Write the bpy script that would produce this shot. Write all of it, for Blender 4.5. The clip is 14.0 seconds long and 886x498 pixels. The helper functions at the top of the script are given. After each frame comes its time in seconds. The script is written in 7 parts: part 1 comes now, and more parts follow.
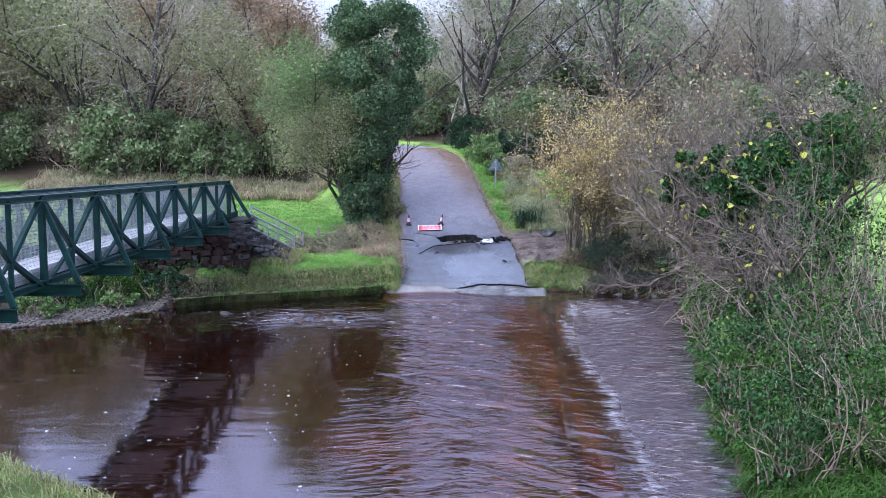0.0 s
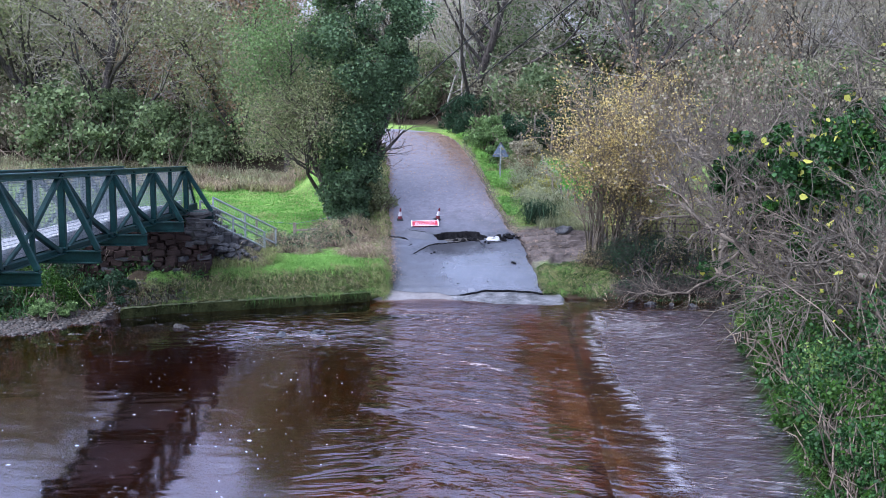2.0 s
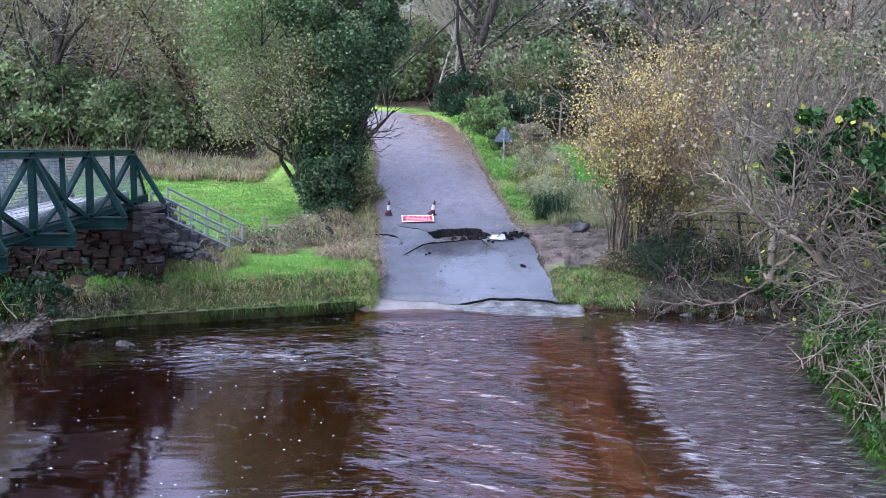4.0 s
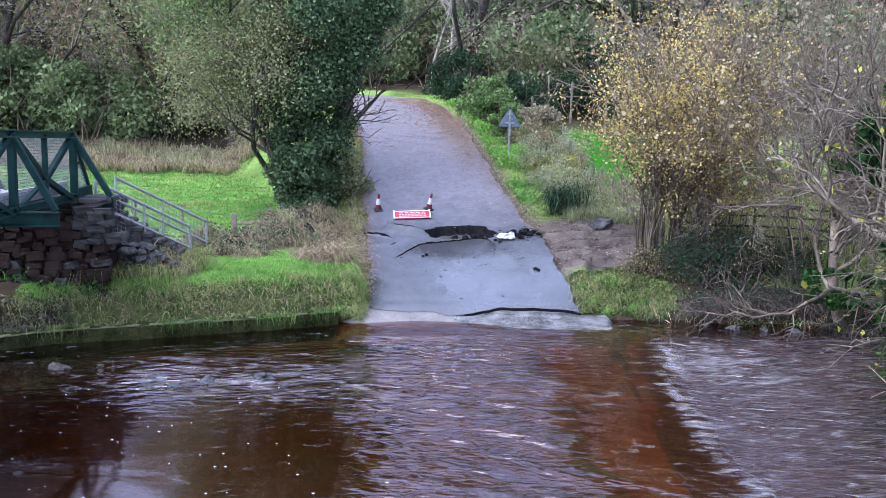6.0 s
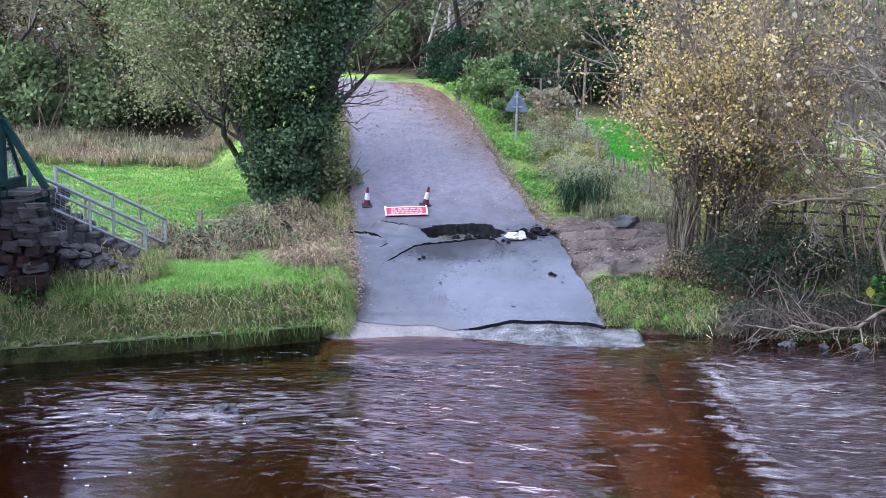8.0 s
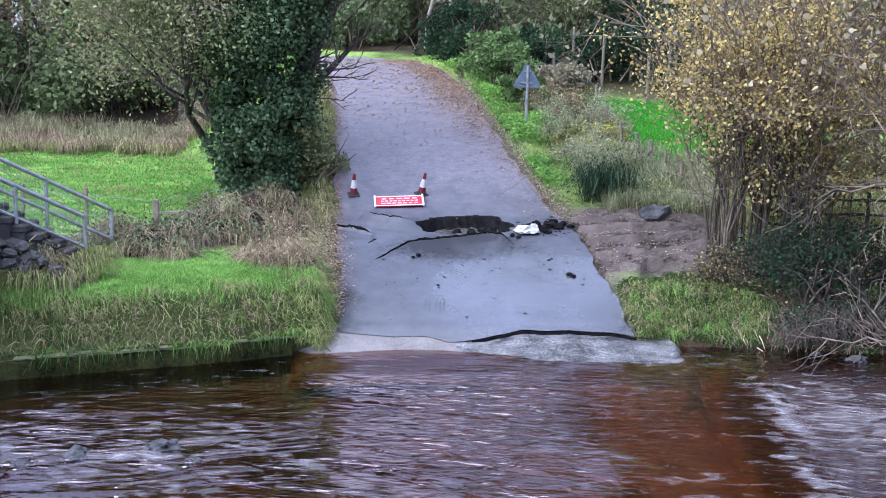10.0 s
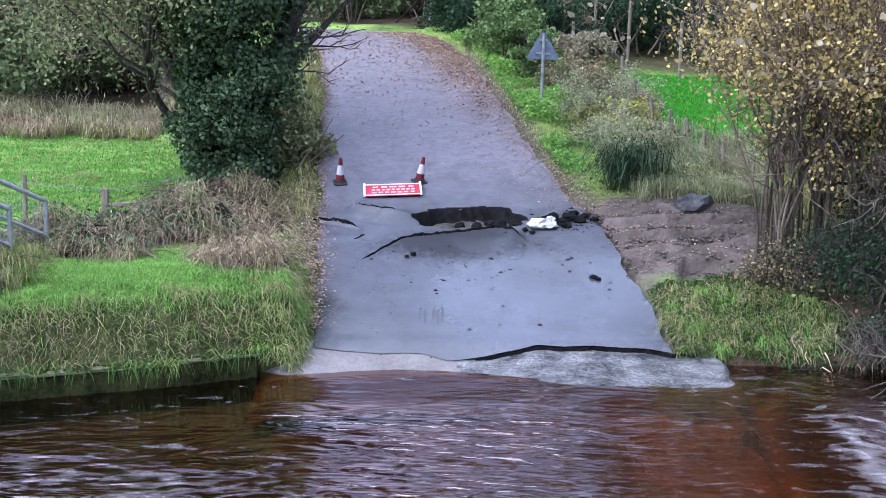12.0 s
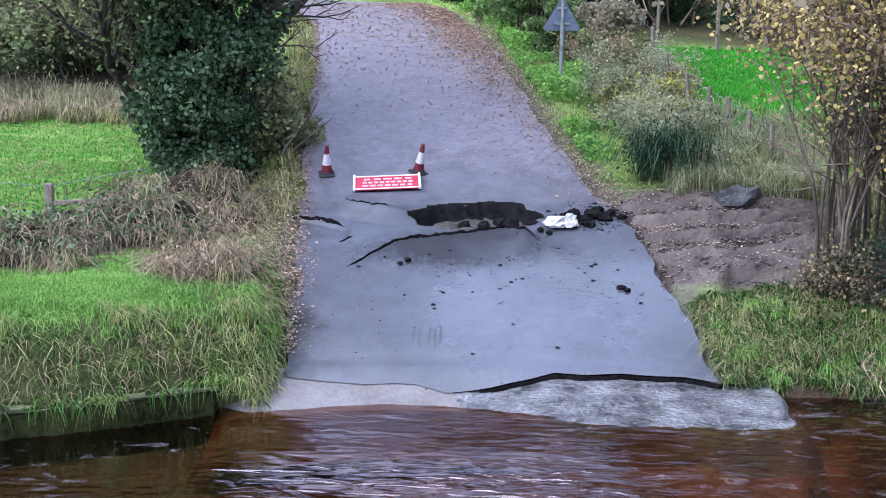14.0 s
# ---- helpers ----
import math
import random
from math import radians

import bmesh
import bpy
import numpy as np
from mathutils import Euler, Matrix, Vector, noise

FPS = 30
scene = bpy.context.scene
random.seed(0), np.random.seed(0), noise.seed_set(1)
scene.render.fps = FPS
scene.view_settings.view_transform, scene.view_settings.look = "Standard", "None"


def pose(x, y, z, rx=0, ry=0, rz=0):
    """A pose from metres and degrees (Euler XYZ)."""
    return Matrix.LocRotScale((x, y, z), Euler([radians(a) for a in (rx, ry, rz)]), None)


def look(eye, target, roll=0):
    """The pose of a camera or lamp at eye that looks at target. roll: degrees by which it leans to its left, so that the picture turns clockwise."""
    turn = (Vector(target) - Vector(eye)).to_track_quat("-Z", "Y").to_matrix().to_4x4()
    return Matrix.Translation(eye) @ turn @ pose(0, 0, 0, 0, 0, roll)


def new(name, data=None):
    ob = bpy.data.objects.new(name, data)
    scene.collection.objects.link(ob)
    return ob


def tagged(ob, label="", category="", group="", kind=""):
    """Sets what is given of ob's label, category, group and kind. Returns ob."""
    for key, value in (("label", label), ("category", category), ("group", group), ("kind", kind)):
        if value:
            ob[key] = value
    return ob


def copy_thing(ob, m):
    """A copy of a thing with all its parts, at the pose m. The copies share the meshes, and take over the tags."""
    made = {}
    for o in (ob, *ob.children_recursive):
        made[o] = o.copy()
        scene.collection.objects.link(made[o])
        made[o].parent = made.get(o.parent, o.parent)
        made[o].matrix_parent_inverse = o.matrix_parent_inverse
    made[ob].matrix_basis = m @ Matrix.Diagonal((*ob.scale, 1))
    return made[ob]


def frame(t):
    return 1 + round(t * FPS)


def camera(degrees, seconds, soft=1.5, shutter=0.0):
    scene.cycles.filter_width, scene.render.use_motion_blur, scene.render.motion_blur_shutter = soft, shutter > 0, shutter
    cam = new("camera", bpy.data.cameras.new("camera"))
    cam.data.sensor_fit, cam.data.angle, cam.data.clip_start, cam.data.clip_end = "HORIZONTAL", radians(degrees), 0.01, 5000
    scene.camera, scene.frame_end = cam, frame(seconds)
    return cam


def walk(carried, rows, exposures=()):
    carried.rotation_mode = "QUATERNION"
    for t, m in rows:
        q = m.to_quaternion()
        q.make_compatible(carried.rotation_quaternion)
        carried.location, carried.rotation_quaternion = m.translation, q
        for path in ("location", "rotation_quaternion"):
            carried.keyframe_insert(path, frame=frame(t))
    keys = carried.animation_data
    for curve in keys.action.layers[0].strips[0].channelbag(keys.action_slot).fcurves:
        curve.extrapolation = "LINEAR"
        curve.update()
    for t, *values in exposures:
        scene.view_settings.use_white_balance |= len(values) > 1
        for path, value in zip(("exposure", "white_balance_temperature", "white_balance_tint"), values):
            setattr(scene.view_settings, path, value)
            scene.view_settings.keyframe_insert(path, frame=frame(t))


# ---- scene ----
cam = camera(36.0, 14.0, soft=0.8)
PATH = [
    (0, (1.743, -53.787, 9.991), (1.340, -43.902, 8.534), -0.26),
    (1.5, (1.140, -47.155, 9.126), (0.810, -37.271, 7.646), -0.14),
    (3, (0.509, -41.287, 8.475), (0.297, -31.408, 6.941), 0.15),
    (6.5, (-0.500, -30.306, 6.927), (-0.475, -20.433, 5.362), 0.27),
    (7.5, (-0.620, -27.787, 6.564), (-0.554, -17.917, 4.998), 0.28),
    (11, (-0.301, -19.726, 5.266), (-0.326, -9.862, 3.668), 0.04),
    (12.5, (-0.060, -16.826, 4.979), (-0.210, -6.979, 3.289), -0.12),
    (14, (0.149, -14.313, 4.844), (-0.129, -4.490, 3.038), -0.49),
]
walk(cam, [(t, look(eye, target, roll)) for t, eye, target, roll in PATH],
     [(0, 1.3, 5150, 12), (7, 1.44, 5230, 12), (14, 1.28, 5230, 12)])

# ---------------------------------------------------------------- daylight: bright overcast
world = bpy.data.worlds.new("overcast_sky")
scene.world = world
world.use_nodes = True
wn = world.node_tree.nodes
sky = wn.new("ShaderNodeTexSky")
sky.sky_type = "NISHITA"
sky.sun_disc = False
sky.sun_elevation = radians(56)
sky.sun_rotation = radians(245)
sky.air_density = 1.0
sky.dust_density = 4.5
sky.ozone_density = 1.2
wn["Background"].inputs["Strength"].default_value = 0.138
# an even veil of high cloud under the blue
veil = wn.new("ShaderNodeMix")
veil.data_type = "RGBA"
veil.inputs["Factor"].default_value = 0.5
veil.inputs["B"].default_value = (5.15, 5.0, 5.6, 1)
world.node_tree.links.new(sky.outputs["Color"], veil.inputs["A"])
world.node_tree.links.new(veil.outputs["Result"], wn["Background"].inputs["Color"])
sun_data = bpy.data.lights.new("sun", "SUN")
sun_data.energy = 2.2
sun_data.angle = radians(75)
sun_data.color = (1.0, 0.95, 0.88)
sun = new("sun", sun_data)
sun.matrix_world = look((-34, -16, 56), (0, 0, 0))

# ---------------------------------------------------------------- materials
def material(name, dark, light, scale=6.0, rough=0.8, bump=0.3, bump_scale=40.0, fine=None, metal=0.0, vary=0.0, spec=0.2, stretch=(1, 1, 1), distance=0.02):
    """Two-scale mottled surface between two colours; vary: spread between separate objects or islands."""
    m = bpy.data.materials.new(name)
    m.use_nodes = True
    nt = m.node_tree
    n, k = nt.nodes, nt.links.new
    b = n["Principled BSDF"]
    geo = n.new("ShaderNodeNewGeometry")
    mp = n.new("ShaderNodeMapping")
    mp.inputs["Scale"].default_value = stretch
    k(geo.outputs["Position"], mp.inputs["Vector"])
    n1 = n.new("ShaderNodeTexNoise")
    n1.inputs["Scale"].default_value = scale
    n1.inputs["Detail"].default_value = 5
    k(mp.outputs["Vector"], n1.inputs["Vector"])
    n2 = n.new("ShaderNodeTexNoise")
    n2.inputs["Scale"].default_value = fine or scale * 7
    n2.inputs["Detail"].default_value = 3
    k(mp.outputs["Vector"], n2.inputs["Vector"])
    mixf = n.new("ShaderNodeMath")
    mixf.operation = "MULTIPLY_ADD"
    k(n2.outputs["Fac"], mixf.inputs[0])
    mixf.inputs[1].default_value = 0.6
    k(n1.outputs["Fac"], mixf.inputs[2])
    last = mixf.outputs[0]
    if vary:
        ri = n.new("ShaderNodeMath")
        ri.operation = "MULTIPLY_ADD"
        k(geo.outputs["Random Per Island"], ri.inputs[0])
        ri.inputs[1].default_value = vary
        k(last, ri.inputs[2])
        last = ri.outputs[0]
    mr = n.new("ShaderNodeMapRange")
    mr.inputs["From Min"].default_value = 0.55
    mr.inputs["From Max"].default_value = 1.05 + vary
    k(last, mr.inputs["Value"])
    ramp = n.new("ShaderNodeMix")
    ramp.data_type = "RGBA"
    k(mr.outputs["Result"], ramp.inputs["Factor"])
    ramp.inputs["A"].default_value = (*dark, 1)
    ramp.inputs["B"].default_value = (*light, 1)
    k(ramp.outputs["Result"], b.inputs["Base Color"])
    b.inputs["Roughness"].default_value = rough
    b.inputs["Metallic"].default_value = metal
    b.inputs["Specular IOR Level"].default_value = spec
    if bump:
        nb = n.new("ShaderNodeTexNoise")
        nb.inputs["Scale"].default_value = bump_scale
        nb.inputs["Detail"].default_value = 4
        k(mp.outputs["Vector"], nb.inputs["Vector"])
        bp = n.new("ShaderNodeBump")
        bp.inputs["Strength"].default_value = bump
        bp.inputs["Distance"].default_value = distance
        k(nb.outputs["Fac"], bp.inputs["Height"])
        k(bp.outputs["Normal"], b.inputs["Normal"])
    return m


def leaf_material(name, dark, light, rough=0.55, through_light=0.25):
    """Leaves: each one its own shade, a little light passes through."""
    m = material(name, dark, light, 0.6, rough, 0.0, fine=3.0, vary=0.9, spec=0.14)
    nt = m.node_tree
    n, k = nt.nodes, nt.links.new
    b, out = n["Principled BSDF"], n["Material Output"]
    tr = n.new("ShaderNodeBsdfTranslucent")
    src = b.inputs["Base Color"].links[0].from_socket
    k(src, tr.inputs["Color"])
    mx = n.new("ShaderNodeMixShader")
    mx.inputs["Fac"].default_value = through_light
    k(b.outputs["BSDF"], mx.inputs[1])
    k(tr.outputs["BSDF"], mx.inputs[2])
    k(mx.outputs["Shader"], out.inputs["Surface"])
    return m


M = {}
def tarmac_material():
    """Damp tarmac: aggregate grain, broad mottling, paler old surface up the lane, brown silt spots, a darker left
    edge, painted slab shade, a film of water lower down.
    """
    m = bpy.data.materials.new("tarmac")
    m.use_nodes = True
    nt = m.node_tree
    n, k = nt.nodes, nt.links.new
    b = n["Principled BSDF"]
    geo = n.new("ShaderNodeNewGeometry")
    sep = n.new("ShaderNodeSeparateXYZ")
    k(geo.outputs["Position"], sep.inputs["Vector"])

    def cloud(scale, detail=5, rough=0.55):
        t = n.new("ShaderNodeTexNoise")
        t.inputs["Scale"].default_value = scale
        t.inputs["Detail"].default_value = detail
        t.inputs["Roughness"].default_value = rough
        k(geo.outputs["Position"], t.inputs["Vector"])
        return t.outputs["Fac"]

    def spread(v, lo, hi, to0=0.0, to1=1.0):
        r = n.new("ShaderNodeMapRange")
        for nm, val in (("From Min", lo), ("From Max", hi), ("To Min", to0), ("To Max", to1)):
            r.inputs[nm].default_value = val
        k(v, r.inputs["Value"])
        return r.outputs["Result"]

    def add(a, f, b2):
        r = n.new("ShaderNodeMath")
        r.operation = "MULTIPLY_ADD"
        k(a, r.inputs[0])
        r.inputs[1].default_value = f
        k(b2, r.inputs[2])
        return r.outputs[0]

    def times(a, b2):
        r = n.new("ShaderNodeMath")
        r.operation = "MULTIPLY"
        k(a, r.inputs[0])
        k(b2, r.inputs[1])
        return r.outputs[0]

    def mix(f, a, c):
        r = n.new("ShaderNodeMix")
        r.data_type = "RGBA"
        k(f, r.inputs["Factor"])
        for nm, v in (("A", a), ("B", c)):
            if isinstance(v, tuple):
                r.inputs[nm].default_value = (*v, 1)
            else:
                k(v, r.inputs[nm])
        return r.outputs["Result"]

    def far_from(c, size):
        o = n.new("ShaderNodeVectorMath")
        o.operation = "SUBTRACT"
        o.inputs[1].default_value = c
        k(geo.outputs["Position"], o.inputs[0])
        q = n.new("ShaderNodeVectorMath")
        q.operation = "MULTIPLY"
        q.inputs[1].default_value = size
        k(o.outputs["Vector"], q.inputs[0])
        ln = n.new("ShaderNodeVectorMath")
        ln.operation = "LENGTH"
        k(q.outputs["Vector"], ln.inputs[0])
        return ln.outputs["Value"]
    broad, mid, grain, spot = cloud(0.55, 6), cloud(2.6, 6, 0.65), cloud(75, 2), cloud(9, 4, 0.7)
    damp = mix(spread(add(mid, 0.7, broad), 0.6, 1.1), (0.037, 0.04, 0.054), (0.094, 0.098, 0.132))
    old = mix(spread(add(mid, 0.8, spot), 0.6, 1.25), (0.11, 0.1, 0.128), (0.29, 0.262, 0.32))
    up = spread(add(mid, 2.4, sep.outputs["Y"]), 6.6, 9.6, 0.0, 0.9)
    c = mix(up, damp, old)
    # darker along the lower left edge, brown silt in spots, then the slab's painted shade
    edge = spread(add(mid, 1.2, sep.outputs["X"]), -1.15, -1.7, 0.0, 0.8)
    low = spread(sep.outputs["Y"], 3.4, 2.6)
    c = mix(times(edge, low), c, (0.03, 0.031, 0.03))
    c = mix(spread(spot, 0.6, 0.72, 0.0, 0.35), c, (0.15, 0.12, 0.11))
    # shade of the slab face tilted below the ridge, put into the colour
    slab_shade = spread(add(spot, 0.8, far_from((-0.1, 4.4, 1.4), (0.58, 1.5, 0.3))), 0.95, 1.45, 0.85, 0.0)
    c = mix(slab_shade, c, (0.03, 0.03, 0.036))
    k(mix(spread(grain, 0.35, 0.65, 0.0, 0.3), c, (0.03, 0.03, 0.034)), b.inputs["Base Color"])
    # standing film of water on the lower right, damp patches elsewhere
    film = spread(add(mid, 0.9, add(broad, 0.9, far_from((1.3, 2.7, 0.9), (0.48, 0.58, 0.2)))), 1.65, 2.05, 1.0, 0.0)
    film2 = spread(broad, 0.48, 0.62, 0.0, 0.55)
    top = n.new("ShaderNodeMath")
    top.operation = "MAXIMUM"
    k(film, top.inputs[0])
    k(times(film2, spread(sep.outputs["Y"], 7.5, 5.5)), top.inputs[1])
    k(spread(top.outputs[0], 0.0, 1.0, 0.5, 0.13), b.inputs["Roughness"])
    # reflection cut down along with the painted slab shade and the left edge
    dull = n.new("ShaderNodeMath")
    dull.operation = "MAXIMUM"
    k(slab_shade, dull.inputs[0])
    k(times(edge, low), dull.inputs[1])
    k(spread(dull.outputs[0], 0.0, 0.8, 0.7, 0.08), b.inputs["Specular IOR Level"])
    k(film, b.inputs["Coat Weight"])
    b.inputs["Coat IOR"].default_value = 1.8
    b.inputs["Coat Roughness"].default_value = 0.12
    bp = n.new("ShaderNodeBump")
    bp.inputs["Strength"].default_value = 0.35
    bp.inputs["Distance"].default_value = 0.012
    k(add(grain, 0.5, spot), bp.inputs["Height"])
    k(bp.outputs["Normal"], b.inputs["Normal"])
    return m


M["asphalt"] = tarmac_material()
M["hole_fill"] = material("washed_out_rubble", (0.015, 0.014, 0.014), (0.11, 0.1, 0.096), 5, 0.8, 0.9, 22, fine=24, distance=0.04)
M["wet_tarmac"] = material("soaked_tarmac", (0.03, 0.031, 0.038), (0.05, 0.052, 0.064), 3, 0.4, 0.1, 60, spec=0.9)
# black of broken tarmac, deepened with the shade of cracks and hole rim
M["asphalt_edge"] = material("broken_asphalt_with_shade", (0.003, 0.003, 0.0035), (0.018, 0.017, 0.019), 8, 0.9, 0.8, 60, spec=0.05)
M["concrete"] = material("wet_concrete", (0.02, 0.02, 0.023), (0.24, 0.238, 0.26), 2.6, 0.3, 1.0, 15, fine=13, distance=0.06, stretch=(1.0, 1.5, 1))
M["smooth_concrete"] = material("smooth_pale_concrete", (0.11, 0.1, 0.104), (0.21, 0.195, 0.2), 1.4, 0.45, 0.25, 40, fine=16)
M["old_concrete"] = material("mossy_concrete", (0.008, 0.01, 0.004), (0.05, 0.055, 0.02), 2.5, 0.95, 0.6, 25, spec=0.05)
M["silted_concrete"] = material("silted_concrete", (0.03, 0.02, 0.012), (0.12, 0.075, 0.04), 1.6, 0.8, 0.3, 20, fine=9)
M["mud"] = material("mud", (0.03, 0.024, 0.022), (0.2, 0.17, 0.155), 2.2, 0.75, 0.8, 12, fine=16)
M["stone"] = material("wall_stone", (0.01, 0.0095, 0.01), (0.1, 0.097, 0.1), 5, 0.8, 0.9, 30, vary=0.5)
# red of the stone, darkened with the shade under the footbridge
M["red_stone"] = material("red_sandstone", (0.008, 0.0055, 0.005), (0.048, 0.03, 0.026), 2, 0.85, 0.7, 30, vary=0.25)
M["gravel"] = material("river_gravel", (0.016, 0.014, 0.013), (0.13, 0.115, 0.105), 6, 0.7, 0.5, 40, vary=0.7)
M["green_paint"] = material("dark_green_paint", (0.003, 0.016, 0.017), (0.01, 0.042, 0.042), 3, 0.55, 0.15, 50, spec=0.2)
# paler green for the top chords only
M["green_paint_top"] = material("paler_green_paint", (0.006, 0.03, 0.03), (0.024, 0.075, 0.074), 3, 0.4, 0.15, 50)
M["deck"] = material("pale_deck", (0.4, 0.39, 0.41), (0.6, 0.58, 0.6), 3, 0.7, 0.3, 40)
M["mesh"] = material("pale_wire_mesh", (0.13, 0.15, 0.17), (0.25, 0.27, 0.3), 9, 0.6, 0.0)
M["limb_bark"] = material("limb_bark", (0.012, 0.009, 0.008), (0.32, 0.265, 0.21), 1.6, 0.85, 0.5, 22, fine=13, vary=0.4)
M["galvanised"] = material("galvanised_steel", (0.25, 0.27, 0.29), (0.5, 0.52, 0.55), 9, 0.42, 0.1, 60, metal=0.6)
M["wood_post"] = material("weathered_wood", (0.1, 0.085, 0.065), (0.3, 0.26, 0.21), 6, 0.85, 0.5, 30, stretch=(4, 4, 0.6))
M["stem_bark"] = material("stem_bark", (0.025, 0.02, 0.015), (0.24, 0.2, 0.15), 5, 0.9, 0.6, 25, stretch=(3, 3, 0.7), vary=0.5)
M["bark"] = material("bark", (0.014, 0.012, 0.01), (0.13, 0.11, 0.1), 5, 0.9, 0.8, 25, stretch=(3, 3, 0.7), spec=0.2)
# low dark ends stand in for the shade in the wood's gaps
M["wood_twig"] = material("wood_twigs", (0.075, 0.065, 0.052), (0.6, 0.53, 0.45), 0.5, 0.85, 0.0, fine=6, vary=0.6, spec=0.3)
M["wood_leaf"] = leaf_material("wood_leaves", (0.02, 0.034, 0.015), (0.3, 0.38, 0.18), 0.55, 0.35)
M["grey_twig"] = material("grey_twigs", (0.007, 0.005, 0.005), (0.246, 0.205, 0.164), 0.5, 0.85, 0.0, fine=6, vary=0.6, spec=0.3)
M["brown_twig"] = material("brown_twigs", (0.02, 0.015, 0.012), (0.32, 0.25, 0.195), 0.5, 0.85, 0.0, fine=6, vary=0.6, spec=0.3)
M["white_bark"] = material("pale_bark", (0.22, 0.2, 0.18), (0.5, 0.46, 0.43), 2, 0.8, 0.3, 30, spec=0.3)
M["ivy_leaf"] = leaf_material("ivy_leaves", (0.004, 0.014, 0.006), (0.19, 0.28, 0.14), 0.36, 0.15)
M["olive_leaf"] = leaf_material("olive_leaves", (0.035, 0.045, 0.02), (0.42, 0.44, 0.22), 0.55, 0.38)
M["fresh_leaf"] = leaf_material("green_leaves", (0.025, 0.055, 0.015), (0.26, 0.37, 0.14))
M["tan_leaf"] = leaf_material("tan_leaves", (0.08, 0.068, 0.045), (0.52, 0.47, 0.33), 0.55, 0.38)
M["gold_leaf"] = leaf_material("golden_leaves", (0.12, 0.085, 0.02), (0.85, 0.68, 0.26), 0.55, 0.35)
M["brown_leaf"] = leaf_material("withered_leaves", (0.05, 0.038, 0.022), (0.46, 0.38, 0.22))
M["weed_leaf"] = leaf_material("grey_green_weeds", (0.075, 0.09, 0.042), (0.6, 0.62, 0.38), 0.7, 0.45)
M["humus"] = material("dark_humus", (0.006, 0.006, 0.004), (0.05, 0.04, 0.028), 3, 0.95, 0.8, 12)
M["lichen"] = material("lichened_coping", (0.02, 0.028, 0.01), (0.17, 0.18, 0.1), 3.0, 0.9, 0.6, 25, fine=11)
M["russet_leaf"] = leaf_material("russet_leaves", (0.09, 0.06, 0.035), (0.4, 0.27, 0.16))
M["yellow_leaf"] = leaf_material("yellow_leaves", (0.25, 0.27, 0.03), (0.62, 0.58, 0.13))
# near-black ends put the shade among the bank's leaves into the colour
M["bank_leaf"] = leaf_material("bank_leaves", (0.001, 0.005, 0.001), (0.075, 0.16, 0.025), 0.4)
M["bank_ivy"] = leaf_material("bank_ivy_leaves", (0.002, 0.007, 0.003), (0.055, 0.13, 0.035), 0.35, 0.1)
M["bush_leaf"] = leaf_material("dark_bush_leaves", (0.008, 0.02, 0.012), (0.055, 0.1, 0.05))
M["grass"] = leaf_material("grass_blades", (0.055, 0.125, 0.018), (0.38, 0.64, 0.16), 0.6, 0.4)
M["field_green"] = leaf_material("vivid_field_grass", (0.05, 0.22, 0.015), (0.16, 0.55, 0.06), 0.6, 0.4)
M["meadow_green"] = leaf_material("meadow_grass", (0.045, 0.13, 0.013), (0.23, 0.5, 0.09), 0.6, 0.4)
M["verge_green"] = leaf_material("verge_grass", (0.17, 0.25, 0.045), (0.58, 0.68, 0.24), 0.6, 0.45)
M["dock_leaf"] = leaf_material("broad_weed_leaves", (0.07, 0.2, 0.03), (0.4, 0.62, 0.16), 0.55, 0.4)
M["tuft_grass"] = leaf_material("tuft_grass_blades", (0.02, 0.05, 0.008), (0.3, 0.42, 0.12), 0.6, 0.35)
M["pale_grass"] = leaf_material("pale_grass_blades", (0.07, 0.078, 0.025), (0.54, 0.53, 0.25), 0.7, 0.4)
M["dead_grass"] = leaf_material("dead_grass", (0.024, 0.017, 0.01), (0.6, 0.49, 0.34), 0.8, 0.35)
M["litter"] = leaf_material("fallen_leaves", (0.16, 0.1, 0.075), (0.6, 0.45, 0.35), 0.8)
M["bramble"] = material("bramble_stems", (0.04, 0.026, 0.02), (0.27, 0.2, 0.16), 2, 0.9, 0.0, vary=0.6)
M["orange_plastic"] = material("faded_red_plastic", (0.09, 0.014, 0.022), (0.17, 0.03, 0.04), 9, 0.4, 0.05)
M["reflective"] = material("white_sleeve", (0.42, 0.41, 0.44), (0.66, 0.65, 0.68), 9, 0.4, 0.05)
M["black_rubber"] = material("black_rubber", (0.02, 0.02, 0.022), (0.05, 0.05, 0.05), 9, 0.7, 0.1)
M["sign_red"] = material("red_sign_sheet", (0.38, 0.018, 0.045), (0.48, 0.04, 0.075), 5, 0.45, 0.05)
M["sign_white"] = material("white_sign_paint", (0.75, 0.72, 0.74), (0.88, 0.86, 0.88), 5, 0.45, 0.05)
M["faded_letter"] = material("faded_lettering", (0.5, 0.33, 0.36), (0.72, 0.58, 0.6), 30, 0.5, 0.05)
M["sign_back"] = material("grey_blue_metal", (0.13, 0.16, 0.22), (0.22, 0.26, 0.33), 5, 0.5, 0.05, metal=0.3)
M["bag"] = material("white_sack", (0.35, 0.35, 0.37), (0.7, 0.69, 0.71), 6, 0.8, 0.6, 14)
M["boulder"] = material("dark_boulder", (0.02, 0.02, 0.024), (0.11, 0.11, 0.12), 4, 0.55, 0.5, 12)
M["cable"] = material("black_cable", (0.015, 0.015, 0.016), (0.03, 0.03, 0.03), 9, 0.5, 0.0)


